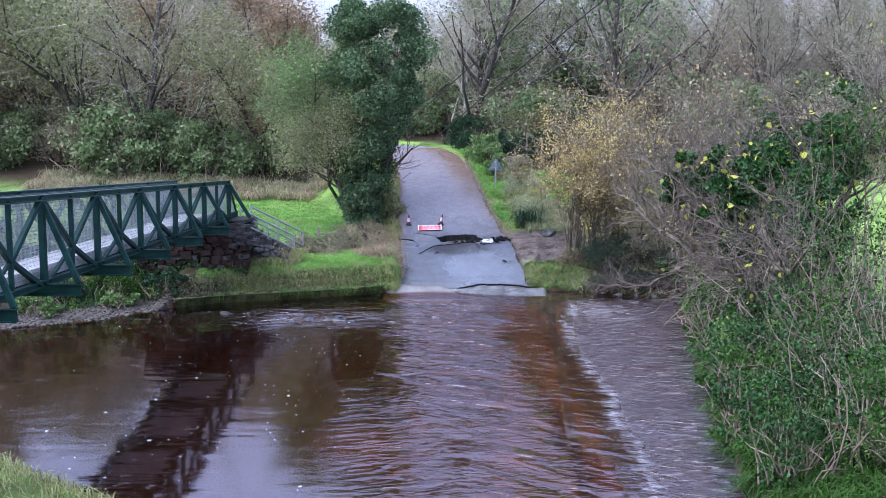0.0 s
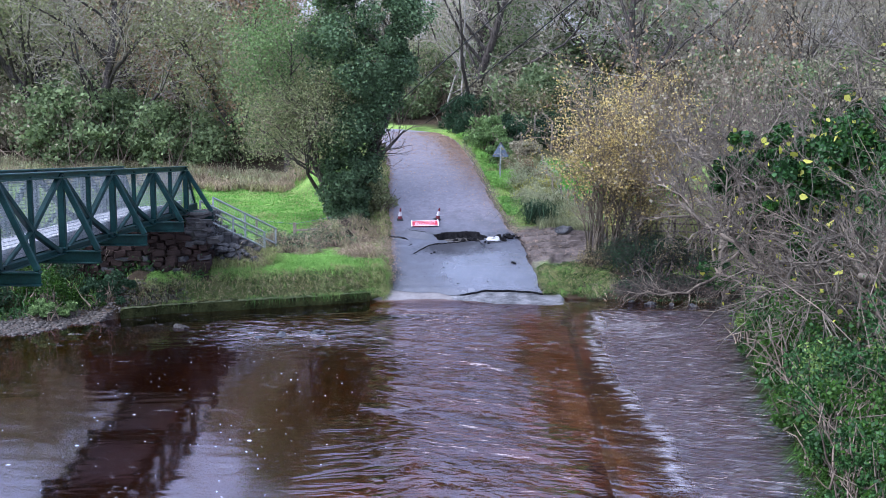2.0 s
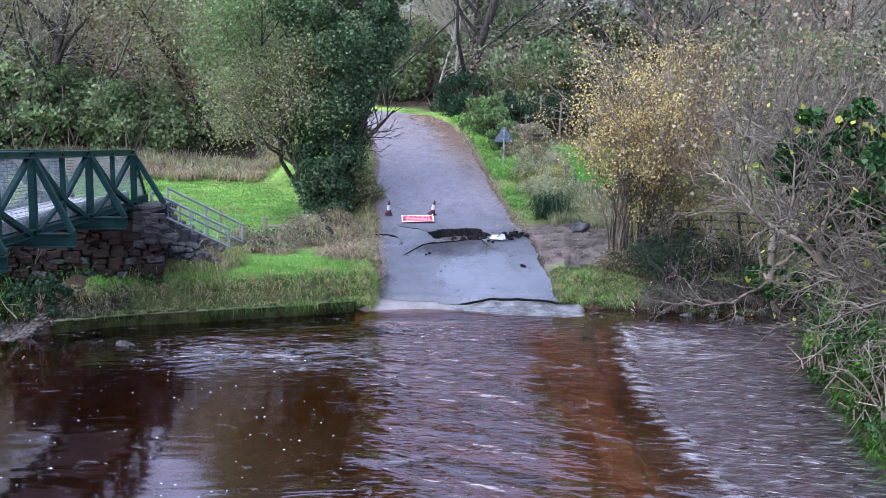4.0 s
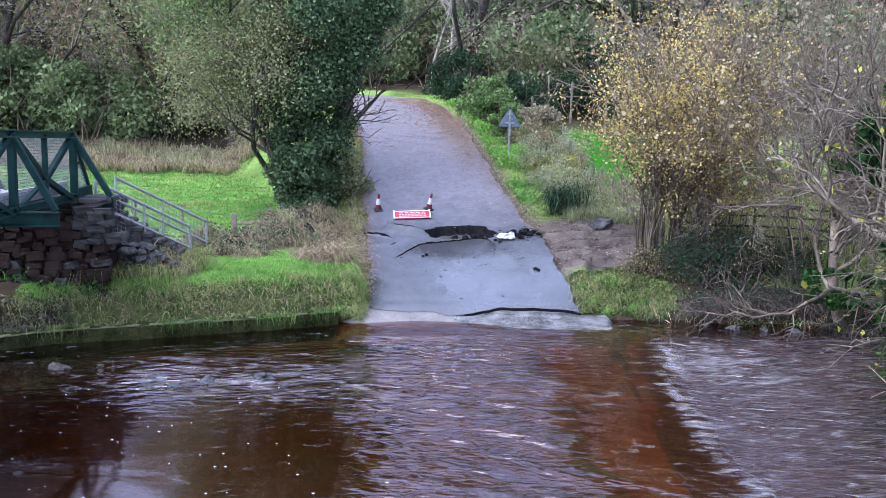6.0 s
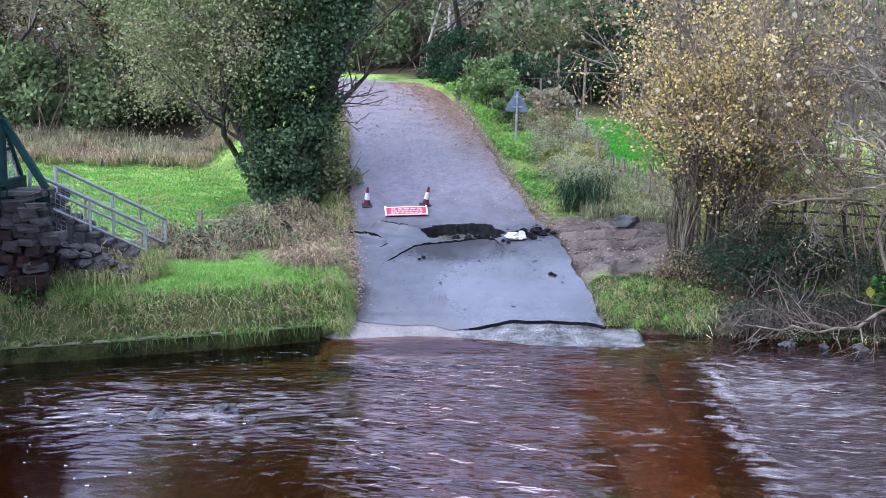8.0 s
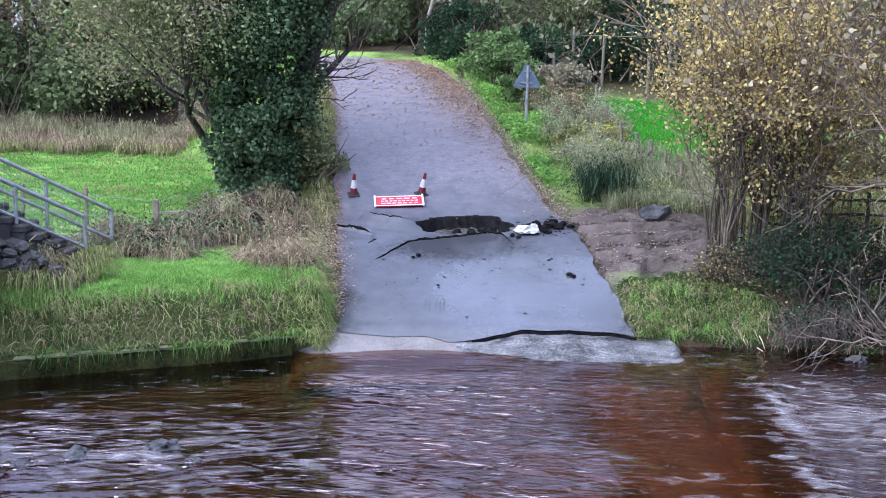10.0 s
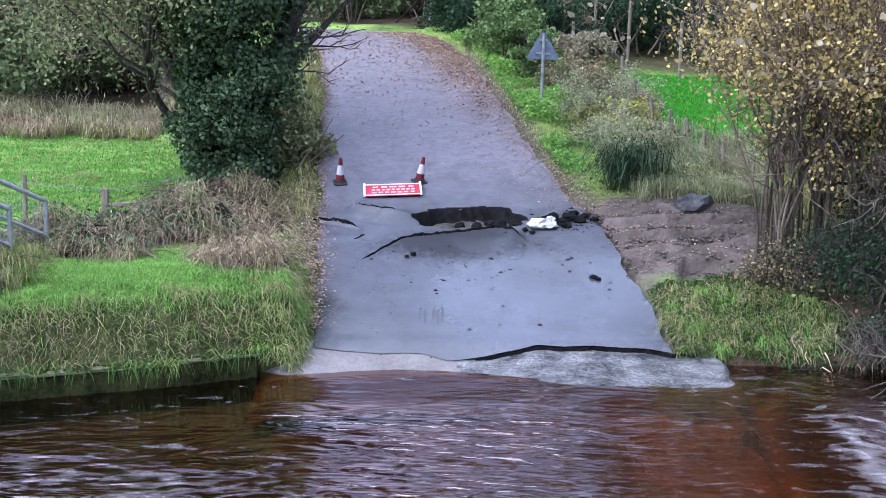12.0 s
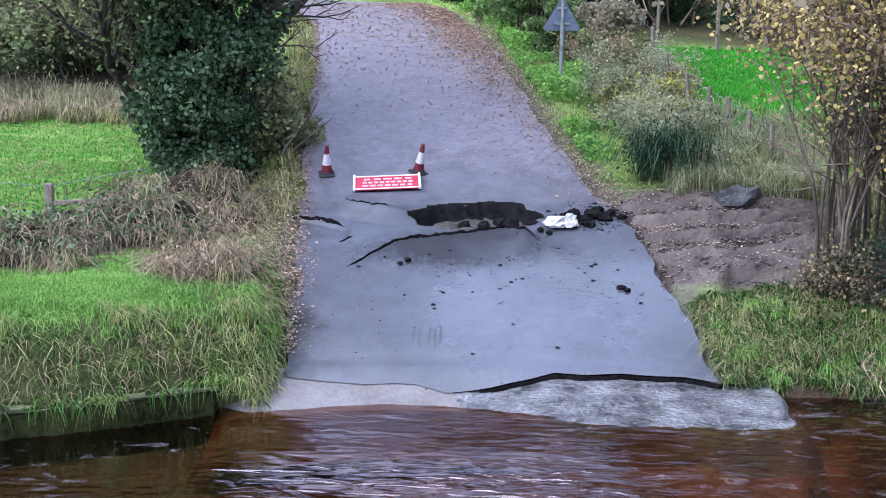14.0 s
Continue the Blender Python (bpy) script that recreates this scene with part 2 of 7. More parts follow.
def ground_material():
    """Turf, wood floor, painted bank shade and river bed by height and place, with two scales of mottling."""
    m = material("ground", (0.06, 0.1, 0.02), (0.25, 0.36, 0.09), 0.8, 0.95, 0.9, 9, fine=9, spec=0.2, distance=0.08)
    nt = m.node_tree
    n, k = nt.nodes, nt.links.new
    b = n["Principled BSDF"]
    turf = b.inputs["Base Color"].links[0].from_socket
    at = n.new("ShaderNodeAttribute")
    at.attribute_name = "cover"
    sep = n.new("ShaderNodeSeparateColor")
    k(at.outputs["Color"], sep.inputs["Color"])
    nz = n.new("ShaderNodeTexNoise")
    nz.inputs["Scale"].default_value = 2.2
    nz.inputs["Detail"].default_value = 8
    geo = n.new("ShaderNodeNewGeometry")
    k(geo.outputs["Position"], nz.inputs["Vector"])

    def blend(base, colours, chan):
        r = n.new("ShaderNodeMix")
        r.data_type = "RGBA"
        k(nz.outputs["Fac"], r.inputs["Factor"])
        r.inputs["A"].default_value = (*colours[0], 1)
        r.inputs["B"].default_value = (*colours[1], 1)
        x = n.new("ShaderNodeMix")
        x.data_type = "RGBA"
        k(sep.outputs[chan], x.inputs["Factor"])
        k(base, x.inputs["A"])
        k(r.outputs["Result"], x.inputs["B"])
        return x.outputs["Result"]
    # wood floor, and the shade painted behind the grass of the bank face
    c = blend(turf, ((0.014, 0.01, 0.006), (0.07, 0.05, 0.03)), "Red")
    c = blend(c, ((0.012, 0.0095, 0.009), (0.19, 0.155, 0.145)), "Green")
    c = blend(c, ((0.02, 0.0125, 0.006), (0.1, 0.058, 0.026)), "Blue")
    shoal = n.new("ShaderNodeMix")
    shoal.data_type = "RGBA"
    k(at.outputs["Alpha"], shoal.inputs["Factor"])
    k(c, shoal.inputs["A"])
    tan = n.new("ShaderNodeMix")
    tan.data_type = "RGBA"
    k(nz.outputs["Fac"], tan.inputs["Factor"])
    tan.inputs["A"].default_value = (0.055, 0.034, 0.016, 1)
    tan.inputs["B"].default_value = (0.27, 0.145, 0.05, 1)
    k(tan.outputs["Result"], shoal.inputs["B"])
    k(shoal.outputs["Result"], b.inputs["Base Color"])
    return m


M["ground"] = ground_material()


def water_material():
    """Peaty clear water: tinted see-through body under a rippled mirror surface."""
    m = bpy.data.materials.new("river_water")
    m.use_nodes = True
    nt = m.node_tree
    n, k = nt.nodes, nt.links.new
    n.remove(n["Principled BSDF"])
    geo = n.new("ShaderNodeNewGeometry")
    at = n.new("ShaderNodeAttribute")
    at.attribute_name = "flow"
    sep = n.new("ShaderNodeSeparateColor")
    k(at.outputs["Color"], sep.inputs["Color"])

    def waves(angle, along, across, detail, bend):
        """Wave heights with long crests square to the given direction."""
        turn = n.new("ShaderNodeMapping")
        turn.inputs["Rotation"].default_value = (0, 0, radians(angle))
        k(geo.outputs["Position"], turn.inputs["Vector"])
        fit = n.new("ShaderNodeMapping")
        fit.inputs["Scale"].default_value = (along, across, 1)
        k(turn.outputs["Vector"], fit.inputs["Vector"])
        t = n.new("ShaderNodeTexNoise")
        t.inputs["Scale"].default_value = 1.0
        t.inputs["Detail"].default_value = detail
        t.inputs["Roughness"].default_value = 0.42
        t.inputs["Distortion"].default_value = bend
        k(fit.outputs["Vector"], t.inputs["Vector"])
        return t.outputs["Fac"]

    def times(a, b):
        mu = n.new("ShaderNodeMath")
        mu.operation = "MULTIPLY"
        for i, s in enumerate((a, b)):
            if isinstance(s, float):
                mu.inputs[i].default_value = s
            else:
                k(s, mu.inputs[i])
        return mu.outputs[0]

    def plus(a, b):
        mu = n.new("ShaderNodeMath")
        k(a, mu.inputs[0])
        k(b, mu.inputs[1])
        return mu.outputs[0]
    gust = n.new("ShaderNodeMapRange")
    gust.inputs["From Min"].default_value = 0.38
    gust.inputs["From Max"].default_value = 0.62
    gust.inputs["To Min"].default_value = 0.45
    gust.inputs["To Max"].default_value = 1.25
    k(waves(10, 0.25, 0.5, 2, 0.4), gust.inputs["Value"])
    run = times(gust.outputs["Result"], plus(times(sep.outputs["Red"], times(waves(42, 0.55, 1.6, 2.0, 0.5), 0.3)), times(at.outputs["Alpha"], times(waves(8, 1.7, 4.6, 1.5, 0.8), 0.22))))
    chop = times(sep.outputs["Blue"], plus(times(waves(-14, 0.7, 2.0, 2.5, 1.0), 0.42), times(waves(20, 2.0, 5.0, 2, 0.8), 0.03)))
    calm = times(waves(0, 0.5, 1.1, 3, 0.5), 0.012)
    bp = n.new("ShaderNodeBump")
    bp.inputs["Distance"].default_value = 1.0
    bp.inputs["Strength"].default_value = 1.0
    k(plus(plus(run, chop), calm), bp.inputs["Height"])
    body = n.new("ShaderNodeBsdfTransparent")
    body.inputs["Color"].default_value = (0.78, 0.49, 0.24, 1)
    gl = n.new("ShaderNodeBsdfGlossy")
    brk = n.new("ShaderNodeAttribute")
    brk.attribute_name = "broken"
    rg = n.new("ShaderNodeMapRange")
    rg.inputs["To Min"].default_value = 0.07
    rg.inputs["To Max"].default_value = 0.3
    k(brk.outputs["Fac"], rg.inputs["Value"])
    k(rg.outputs["Result"], gl.inputs["Roughness"])
    gl.inputs["Color"].default_value = (0.99, 0.89, 0.99, 1)
    k(bp.outputs["Normal"], gl.inputs["Normal"])
    fr = n.new("ShaderNodeFresnel")
    fr.inputs["IOR"].default_value = 1.9
    k(bp.outputs["Normal"], fr.inputs["Normal"])
    mx = n.new("ShaderNodeMixShader")
    k(fr.outputs["Fac"], mx.inputs["Fac"])
    k(body.outputs["BSDF"], mx.inputs[1])
    k(gl.outputs["BSDF"], mx.inputs[2])
    # broken white water where the current runs over the edge of the ford; its lilac also paints reflected sky
    foam_map = n.new("ShaderNodeMapping")
    foam_map.inputs["Scale"].default_value = (0.9, 1.7, 1)
    foam_map.inputs["Rotation"].default_value = (0, 0, radians(-20))
    k(geo.outputs["Position"], foam_map.inputs["Vector"])
    fo = n.new("ShaderNodeTexNoise")
    fo.inputs["Scale"].default_value = 2.1
    fo.inputs["Detail"].default_value = 6
    fo.inputs["Distortion"].default_value = 1.2
    k(foam_map.outputs["Vector"], fo.inputs["Vector"])
    fsum = n.new("ShaderNodeMath")
    fsum.operation = "MULTIPLY_ADD"
    k(sep.outputs["Green"], fsum.inputs[0])
    fsum.inputs[1].default_value = 0.36
    k(fo.outputs["Fac"], fsum.inputs[2])
    fr2 = n.new("ShaderNodeMapRange")
    fr2.inputs["From Min"].default_value = 0.62
    fr2.inputs["From Max"].default_value = 1.1
    fr2.inputs["To Max"].default_value = 0.6
    k(fsum.outputs[0], fr2.inputs["Value"])
    foam = n.new("ShaderNodeBsdfDiffuse")
    foam.inputs["Color"].default_value = (0.5, 0.48, 0.54, 1)
    k(bp.outputs["Normal"], foam.inputs["Normal"])
    mx2 = n.new("ShaderNodeMixShader")
    k(fr2.outputs["Result"], mx2.inputs["Fac"])
    k(mx.outputs["Shader"], mx2.inputs[1])
    k(foam.outputs["BSDF"], mx2.inputs[2])
    k(mx2.outputs["Shader"], n["Material Output"].inputs["Surface"])
    return m


M["water"] = water_material()

# ---------------------------------------------------------------- building tools


def mesh_of(verts, faces, smooth=False):
    me = bpy.data.meshes.new("mesh")
    me.from_pydata([tuple(map(float, v)) for v in verts], [], faces)
    me.update()
    if smooth:
        me.polygons.foreach_set("use_smooth", [True] * len(me.polygons))
    return me


def part(name, data, mat, parent=None, label="", m=None):
    """Links a mesh (or bmesh) as one object, under a thing where there is one."""
    if isinstance(data, bmesh.types.BMesh):
        me = bpy.data.meshes.new(name)
        data.to_mesh(me)
        data.free()
        data = me
    mats = mat if isinstance(mat, (list, tuple)) else [mat]
    if not data.materials:
        for a in mats:
            data.materials.append(a)
    ob = new(name, data)
    if parent is not None:
        ob.parent = parent
    if m is not None:
        ob.matrix_basis = m
    if label:
        tagged(ob, label)
    return ob


def thing(name, label, category, m=None, group="", kind=""):
    ob = new(name)
    ob.empty_display_size = 0.2
    if m is not None:
        ob.matrix_basis = m
    return tagged(ob, label, category, group, kind)


def box_mesh(sx, sy, sz, bevel=0.01, centre=(0, 0, 0)):
    bm = bmesh.new()
    bmesh.ops.create_cube(bm, size=1.0)
    bmesh.ops.scale(bm, vec=(sx, sy, sz), verts=bm.verts)
    if bevel:
        bmesh.ops.bevel(bm, geom=bm.edges[:], offset=bevel, segments=1, affect="EDGES")
    bmesh.ops.translate(bm, vec=centre, verts=bm.verts)
    return bm


def beam_mesh(p0, p1, w, h, up=(0, 0, 1)):
    """A bevelled bar from p0 to p1."""
    p0, p1 = Vector(p0), Vector(p1)
    d = p1 - p0
    bm = box_mesh(w, d.length, h, min(w, h) * 0.12)
    y = d.normalized()
    z = Vector(up)
    if abs(z.dot(y)) > 0.98:
        z = Vector((1, 0, 0))
    x = y.cross(z).normalized()
    z = x.cross(y)
    rot = Matrix((x, y, z)).transposed().to_4x4()
    bmesh.ops.transform(bm, matrix=Matrix.Translation((p0 + p1) / 2) @ rot, verts=bm.verts)
    return bm


def i_beam_mesh(p0, p1, w, h, t=0.03):
    """A rolled I section from p0 to p1, upright."""
    bm = beam_mesh(p0, p1, t, h)
    up = Vector((0, 0, h / 2 - t / 2))
    for s in (1, -1):
        b2 = beam_mesh(Vector(p0) + up * s, Vector(p1) + up * s, w, t)
        me = bpy.data.meshes.new("tmp")
        b2.to_mesh(me)
        b2.free()
        bm.from_mesh(me)
        bpy.data.meshes.remove(me)
    return bm


def tube_arrays(segments, sides=4):
    """Tapered prisms along segments (p0, p1, r0, r1): vertices and faces."""
    seg = np.array([(*a, *b, r0, r1) for a, b, r0, r1 in segments], float)
    p0, p1, r0, r1 = seg[:, :3], seg[:, 3:6], seg[:, 6], seg[:, 7]
    d = p1 - p0
    d /= np.linalg.norm(d, axis=1, keepdims=True) + 1e-9
    ref = np.where(np.abs(d[:, 2:3]) > 0.9, np.array([[1.0, 0, 0]]), np.array([[0, 0, 1.0]]))
    u = np.cross(d, ref)
    u /= np.linalg.norm(u, axis=1, keepdims=True) + 1e-9
    v = np.cross(d, u)
    n = len(seg)
    verts = np.empty((n, 2 * sides, 3))
    for k in range(sides):
        a = 2 * math.pi * k / sides
        off = math.cos(a) * u + math.sin(a) * v
        verts[:, k] = p0 + off * r0[:, None]
        verts[:, sides + k] = p1 + off * r1[:, None]
    base = (np.arange(n) * 2 * sides)[:, None]
    faces = []
    for k in range(sides):
        k2 = (k + 1) % sides
        faces.append(base + np.array([[k, k2, sides + k2, sides + k]]))
    return verts.reshape(-1, 3), np.concatenate(faces)


def quads_to_mesh(verts, faces, smooth=False):
    """A mesh from numpy arrays of vertices and equal-sided faces."""
    me = bpy.data.meshes.new("mesh")
    nv, nf, s = len(verts), len(faces), faces.shape[1]
    me.vertices.add(nv)
    me.vertices.foreach_set("co", np.asarray(verts, np.float32).ravel())
    me.loops.add(nf * s)
    me.loops.foreach_set("vertex_index", faces.astype(np.int32).ravel())
    me.polygons.add(nf)
    me.polygons.foreach_set("loop_start", np.arange(0, nf * s, s, dtype=np.int32))
    me.update(calc_edges=True)
    if smooth:
        me.polygons.foreach_set("use_smooth", [True] * nf)
    me.validate()
    return me


def tubes(segments, sides=4, smooth=True):
    return quads_to_mesh(*tube_arrays(segments, sides), smooth)


def leaves(points, size, r, flat=0.0, aspect=0.55, oval=False):
    """Folded leaves at points, each turned at random; flat: how far they lie level; oval: six-sided with a pointed tip."""
    pts = np.asarray(points, float)
    n = len(pts)
    a = r.normal(size=(n, 3))
    a[:, 2] *= (1 - flat)
    a /= np.linalg.norm(a, axis=1, keepdims=True) + 1e-9
    b = r.normal(size=(n, 3))
    b[:, 2] *= (1 - flat)
    b -= a * (a * b).sum(1, keepdims=True)
    b /= np.linalg.norm(b, axis=1, keepdims=True) + 1e-9
    s = (size * r.uniform(0.6, 1.4, n))[:, None]
    c = np.cross(a, b)
    if oval:
        w = aspect * 0.5
        v = np.stack([pts - a * s * 0.5, pts - a * s * 0.22 + b * s * w + c * s * 0.08, pts + a * s * 0.14 + b * s * w * 0.86 + c * s * 0.06, pts + a * s * 0.52, pts + a * s * 0.14 - b * s * w * 0.86 + c * s * 0.06, pts - a * s * 0.22 - b * s * w + c * s * 0.08], 1).reshape(-1, 3)
        return quads_to_mesh(v, np.arange(6 * n).reshape(n, 6))
    v = np.stack([pts - a * s * 0.5, pts + b * s * aspect * 0.5 + c * s * 0.1, pts + a * s * 0.5, pts - b * s * aspect * 0.5 + c * s * 0.1], 1).reshape(-1, 3)
    f = np.arange(4 * n).reshape(n, 4)
    return quads_to_mesh(v, f)


def blades(roots, length, width, r, lean=0.5, drift=(0, 0)):
    """Bent grass blades: two quads narrowing to the tip."""
    p = np.asarray(roots, float)
    n = len(p)
    ang = r.uniform(0, 2 * math.pi, n)
    L = (length * r.uniform(0.55, 1.4, n))[:, None]
    side = np.stack([np.cos(ang), np.sin(ang), np.zeros(n)], 1)
    way = np.stack([-np.sin(ang), np.cos(ang), np.zeros(n)], 1) * lean * r.uniform(0.2, 1.5, n)[:, None] + np.array([*drift, 0])
    up = np.array([0, 0, 1.0])
    mid = p + (up * 0.6 + way * 0.35) * L
    tip = p + (up * np.maximum(0.25, 1 - 0.55 * np.linalg.norm(way, axis=1, keepdims=True)) + way) * L
    w = width * r.uniform(0.7, 1.3, n)[:, None]
    v = np.stack([p - side * w, p + side * w, mid + side * w * 0.8, mid - side * w * 0.8, tip + side * w * 0.15, tip - side * w * 0.15], 1).reshape(-1, 3)
    b = (np.arange(n) * 6)[:, None]
    f = np.concatenate([b + np.array([[0, 1, 2, 3]]), b + np.array([[3, 2, 4, 5]])])
    return quads_to_mesh(v, f)


def tussock_grass(places, length, width, r, per=26, spread=0.07, fall=(0, 0), hang=0.0):
    """Clumps of grass: blades springing out of one foot and drooping outwards."""
    c = np.repeat(np.asarray(places, float), per, axis=0)
    n = len(c)
    a = r.uniform(0, 2 * math.pi, n)
    k = r.uniform(0.1, 1.0, n)
    out = np.stack([np.cos(a), np.sin(a), np.zeros(n)], 1)
    p = c + out * (spread * k)[:, None]
    L = (length * r.uniform(0.5, 1.3, n))[:, None]
    way = out * (0.25 + 0.75 * k)[:, None] + np.array([*fall, 0]) + r.normal(0, 0.3, (n, 3)) * [1, 1, 0] + np.repeat(r.normal(0, 0.4, (n // per, 3)) * [1, 1, 0], per, axis=0)
    side = np.stack([-out[:, 1], out[:, 0], out[:, 2]], 1)
    up = np.array([0, 0, 1.0])
    q1 = p + (up * 0.55 + way * 0.22) * L
    q2 = p + (up * (0.62 - 0.35 * hang) + way * 0.62) * L
    q3 = p + (up * (0.38 - 0.3 * k - hang)[:, None] + way * (0.98 - 0.25 * hang)) * L
    w = (width * r.uniform(0.6, 1.3, n))[:, None]
    v = np.stack([p - side * w, p + side * w, q1 + side * w, q1 - side * w, q2 + side * w * 0.75, q2 - side * w * 0.75, q3 + side * w * 0.12, q3 - side * w * 0.12], 1).reshape(-1, 3)
    b = (np.arange(n) * 8)[:, None]
    f = np.concatenate([b + np.array([[0, 1, 2, 3]]), b + np.array([[3, 2, 4, 5]]), b + np.array([[5, 4, 6, 7]])])
    return quads_to_mesh(v, f)


def matted(roots, length, width, r, way=0.0, mess=0.7, down=0.5, lift=0.35):
    """Long grass lying in tangled mats: each blade arches over and falls with the slope."""
    p = np.asarray(roots, float)
    n = len(p)
    swirl = way + 1.1 * wavy(p[:, 0], p[:, 1] + p[:, 2], 2.9, way) + 0.6 * wavy(p[:, 0], p[:, 1], 7.3, 1.0)
    a = -math.pi / 2 + swirl + r.normal(0, mess, n)
    d = np.stack([np.cos(a), np.sin(a), np.zeros(n)], 1)
    side = np.stack([-np.sin(a), np.cos(a), r.normal(0, 0.5, n)], 1)
    up = np.array([0, 0, 1.0])
    L = (length * r.uniform(0.5, 1.4, n))[:, None]
    k = r.uniform(0.3, 1.2, n)[:, None]
    q1 = p + d * L * 0.3 + up * L * lift * k
    q2 = p + d * L * 0.65 + up * L * (lift * k - down * 0.25)
    q3 = p + d * L * 0.95 + side * L * r.normal(0, 0.12, n)[:, None] + up * L * (lift * k * 0.5 - down)
    w = (width * r.uniform(0.6, 1.4, n))[:, None]
    v = np.stack([p - side * w, p + side * w, q1 + side * w, q1 - side * w, q2 + side * w * 0.75, q2 - side * w * 0.75, q3 + side * w * 0.15, q3 - side * w * 0.15], 1).reshape(-1, 3)
    b = (np.arange(n) * 8)[:, None]
    f = np.concatenate([b + np.array([[0, 1, 2, 3]]), b + np.array([[3, 2, 4, 5]]), b + np.array([[5, 4, 6, 7]])])
    return quads_to_mesh(v, f)


def lump(r, sx, sy, sz, rough=0.25, detail=2, freq=1.3):
    """An uneven boulder shape, flat below."""
    bm = bmesh.new()
    bmesh.ops.create_icosphere(bm, subdivisions=detail, radius=1.0)
    o = Vector(r.uniform(-50, 50, 3))
    for v in bm.verts:
        k = 1 + rough * noise.noise(v.co * freq + o) + rough * 0.5 * noise.noise(v.co * freq * 2.7 + o)
        v.co = Vector((v.co.x * sx * k, v.co.y * sy * k, max(-0.35, v.co.z * k) * sz))
    return bm


# ---------------------------------------------------------------- lie of the land
WATER = 0.12
ROAD_Y = [-3, 0.2, 0.8, 1.2, 1.7, 2.5, 5, 6.3, 7, 11, 18, 26, 45]
ROAD_Z = [-0.35, -0.12, 0.0, 0.14, 0.45, 0.8, 1.55, 1.9, 2.1, 3.2, 4.7, 5.0, 5.6]
LEFT_Y, LEFT_X = [0.5, 1.4, 3.5, 6, 9, 12, 16.5, 19, 21], [-2.3, -2.22, -2.35, -2.55, -2.85, -3.0, -3.6, -5.0, -5.6]
RIGHT_Y, RIGHT_X = [0.5, 1.4, 3.7, 5, 6.4, 8.6, 10.2, 11.6, 13.6, 15.8, 17.2, 19, 20, 21], [3.2, 2.95, 2.55, 2.3, 1.86, 1.3, 1.0, 0.74, 0.42, -0.02, -0.5, -1.7, -3.0, -4.9]
SHORE_X = [-60, -30, -16, -12.8, -10.7, -9.2, -6, -3.1, -2.6, -0.3, 1.2, 3.2, 3.5, 5.5, 7, 9, 14, 30, 60]
SHORE_Y = [-14, -10, -6.8, -4.9, -2.2, -1.25, -0.2, 0.92, 1.0, 1.2, 0.9, 0.75, 1.4, 1.3, 0.7, 0.2, -0.5, -2, -6]


def smooth01(v):
    v = np.clip(v, 0, 1)
    return v * v * (3 - 2 * v)


def wavy(x, y, s, seed=0.0):
    return (np.sin(x * s + 1.3 * np.sin(y * s * 0.7 + seed)) + np.sin(y * s * 1.31 + seed * 2 + 0.8 * np.sin(x * s * 0.9))) * 0.5


def land(x, y):
    """How far a place lies inside the banks (negative: in the river), for the far, right and near bank."""
    far = y - np.interp(x, SHORE_X, SHORE_Y) - 0.12 * wavy(x, y, 1.9)
    right = np.minimum(x - np.interp(y, [-60, -30, -20, -12, -4], [6.6, 6.9, 7.5, 8.1, 8.8]), -3.8 - 0.25 * (x - 8.8) - y)
    near = np.interp(x, [-60, -20, -12, -10, -6, -3, 4, 8], [-20, -21, -22, -22.8, -26.3, -29.5, -30.5, -28]) - y
    return far, right, near


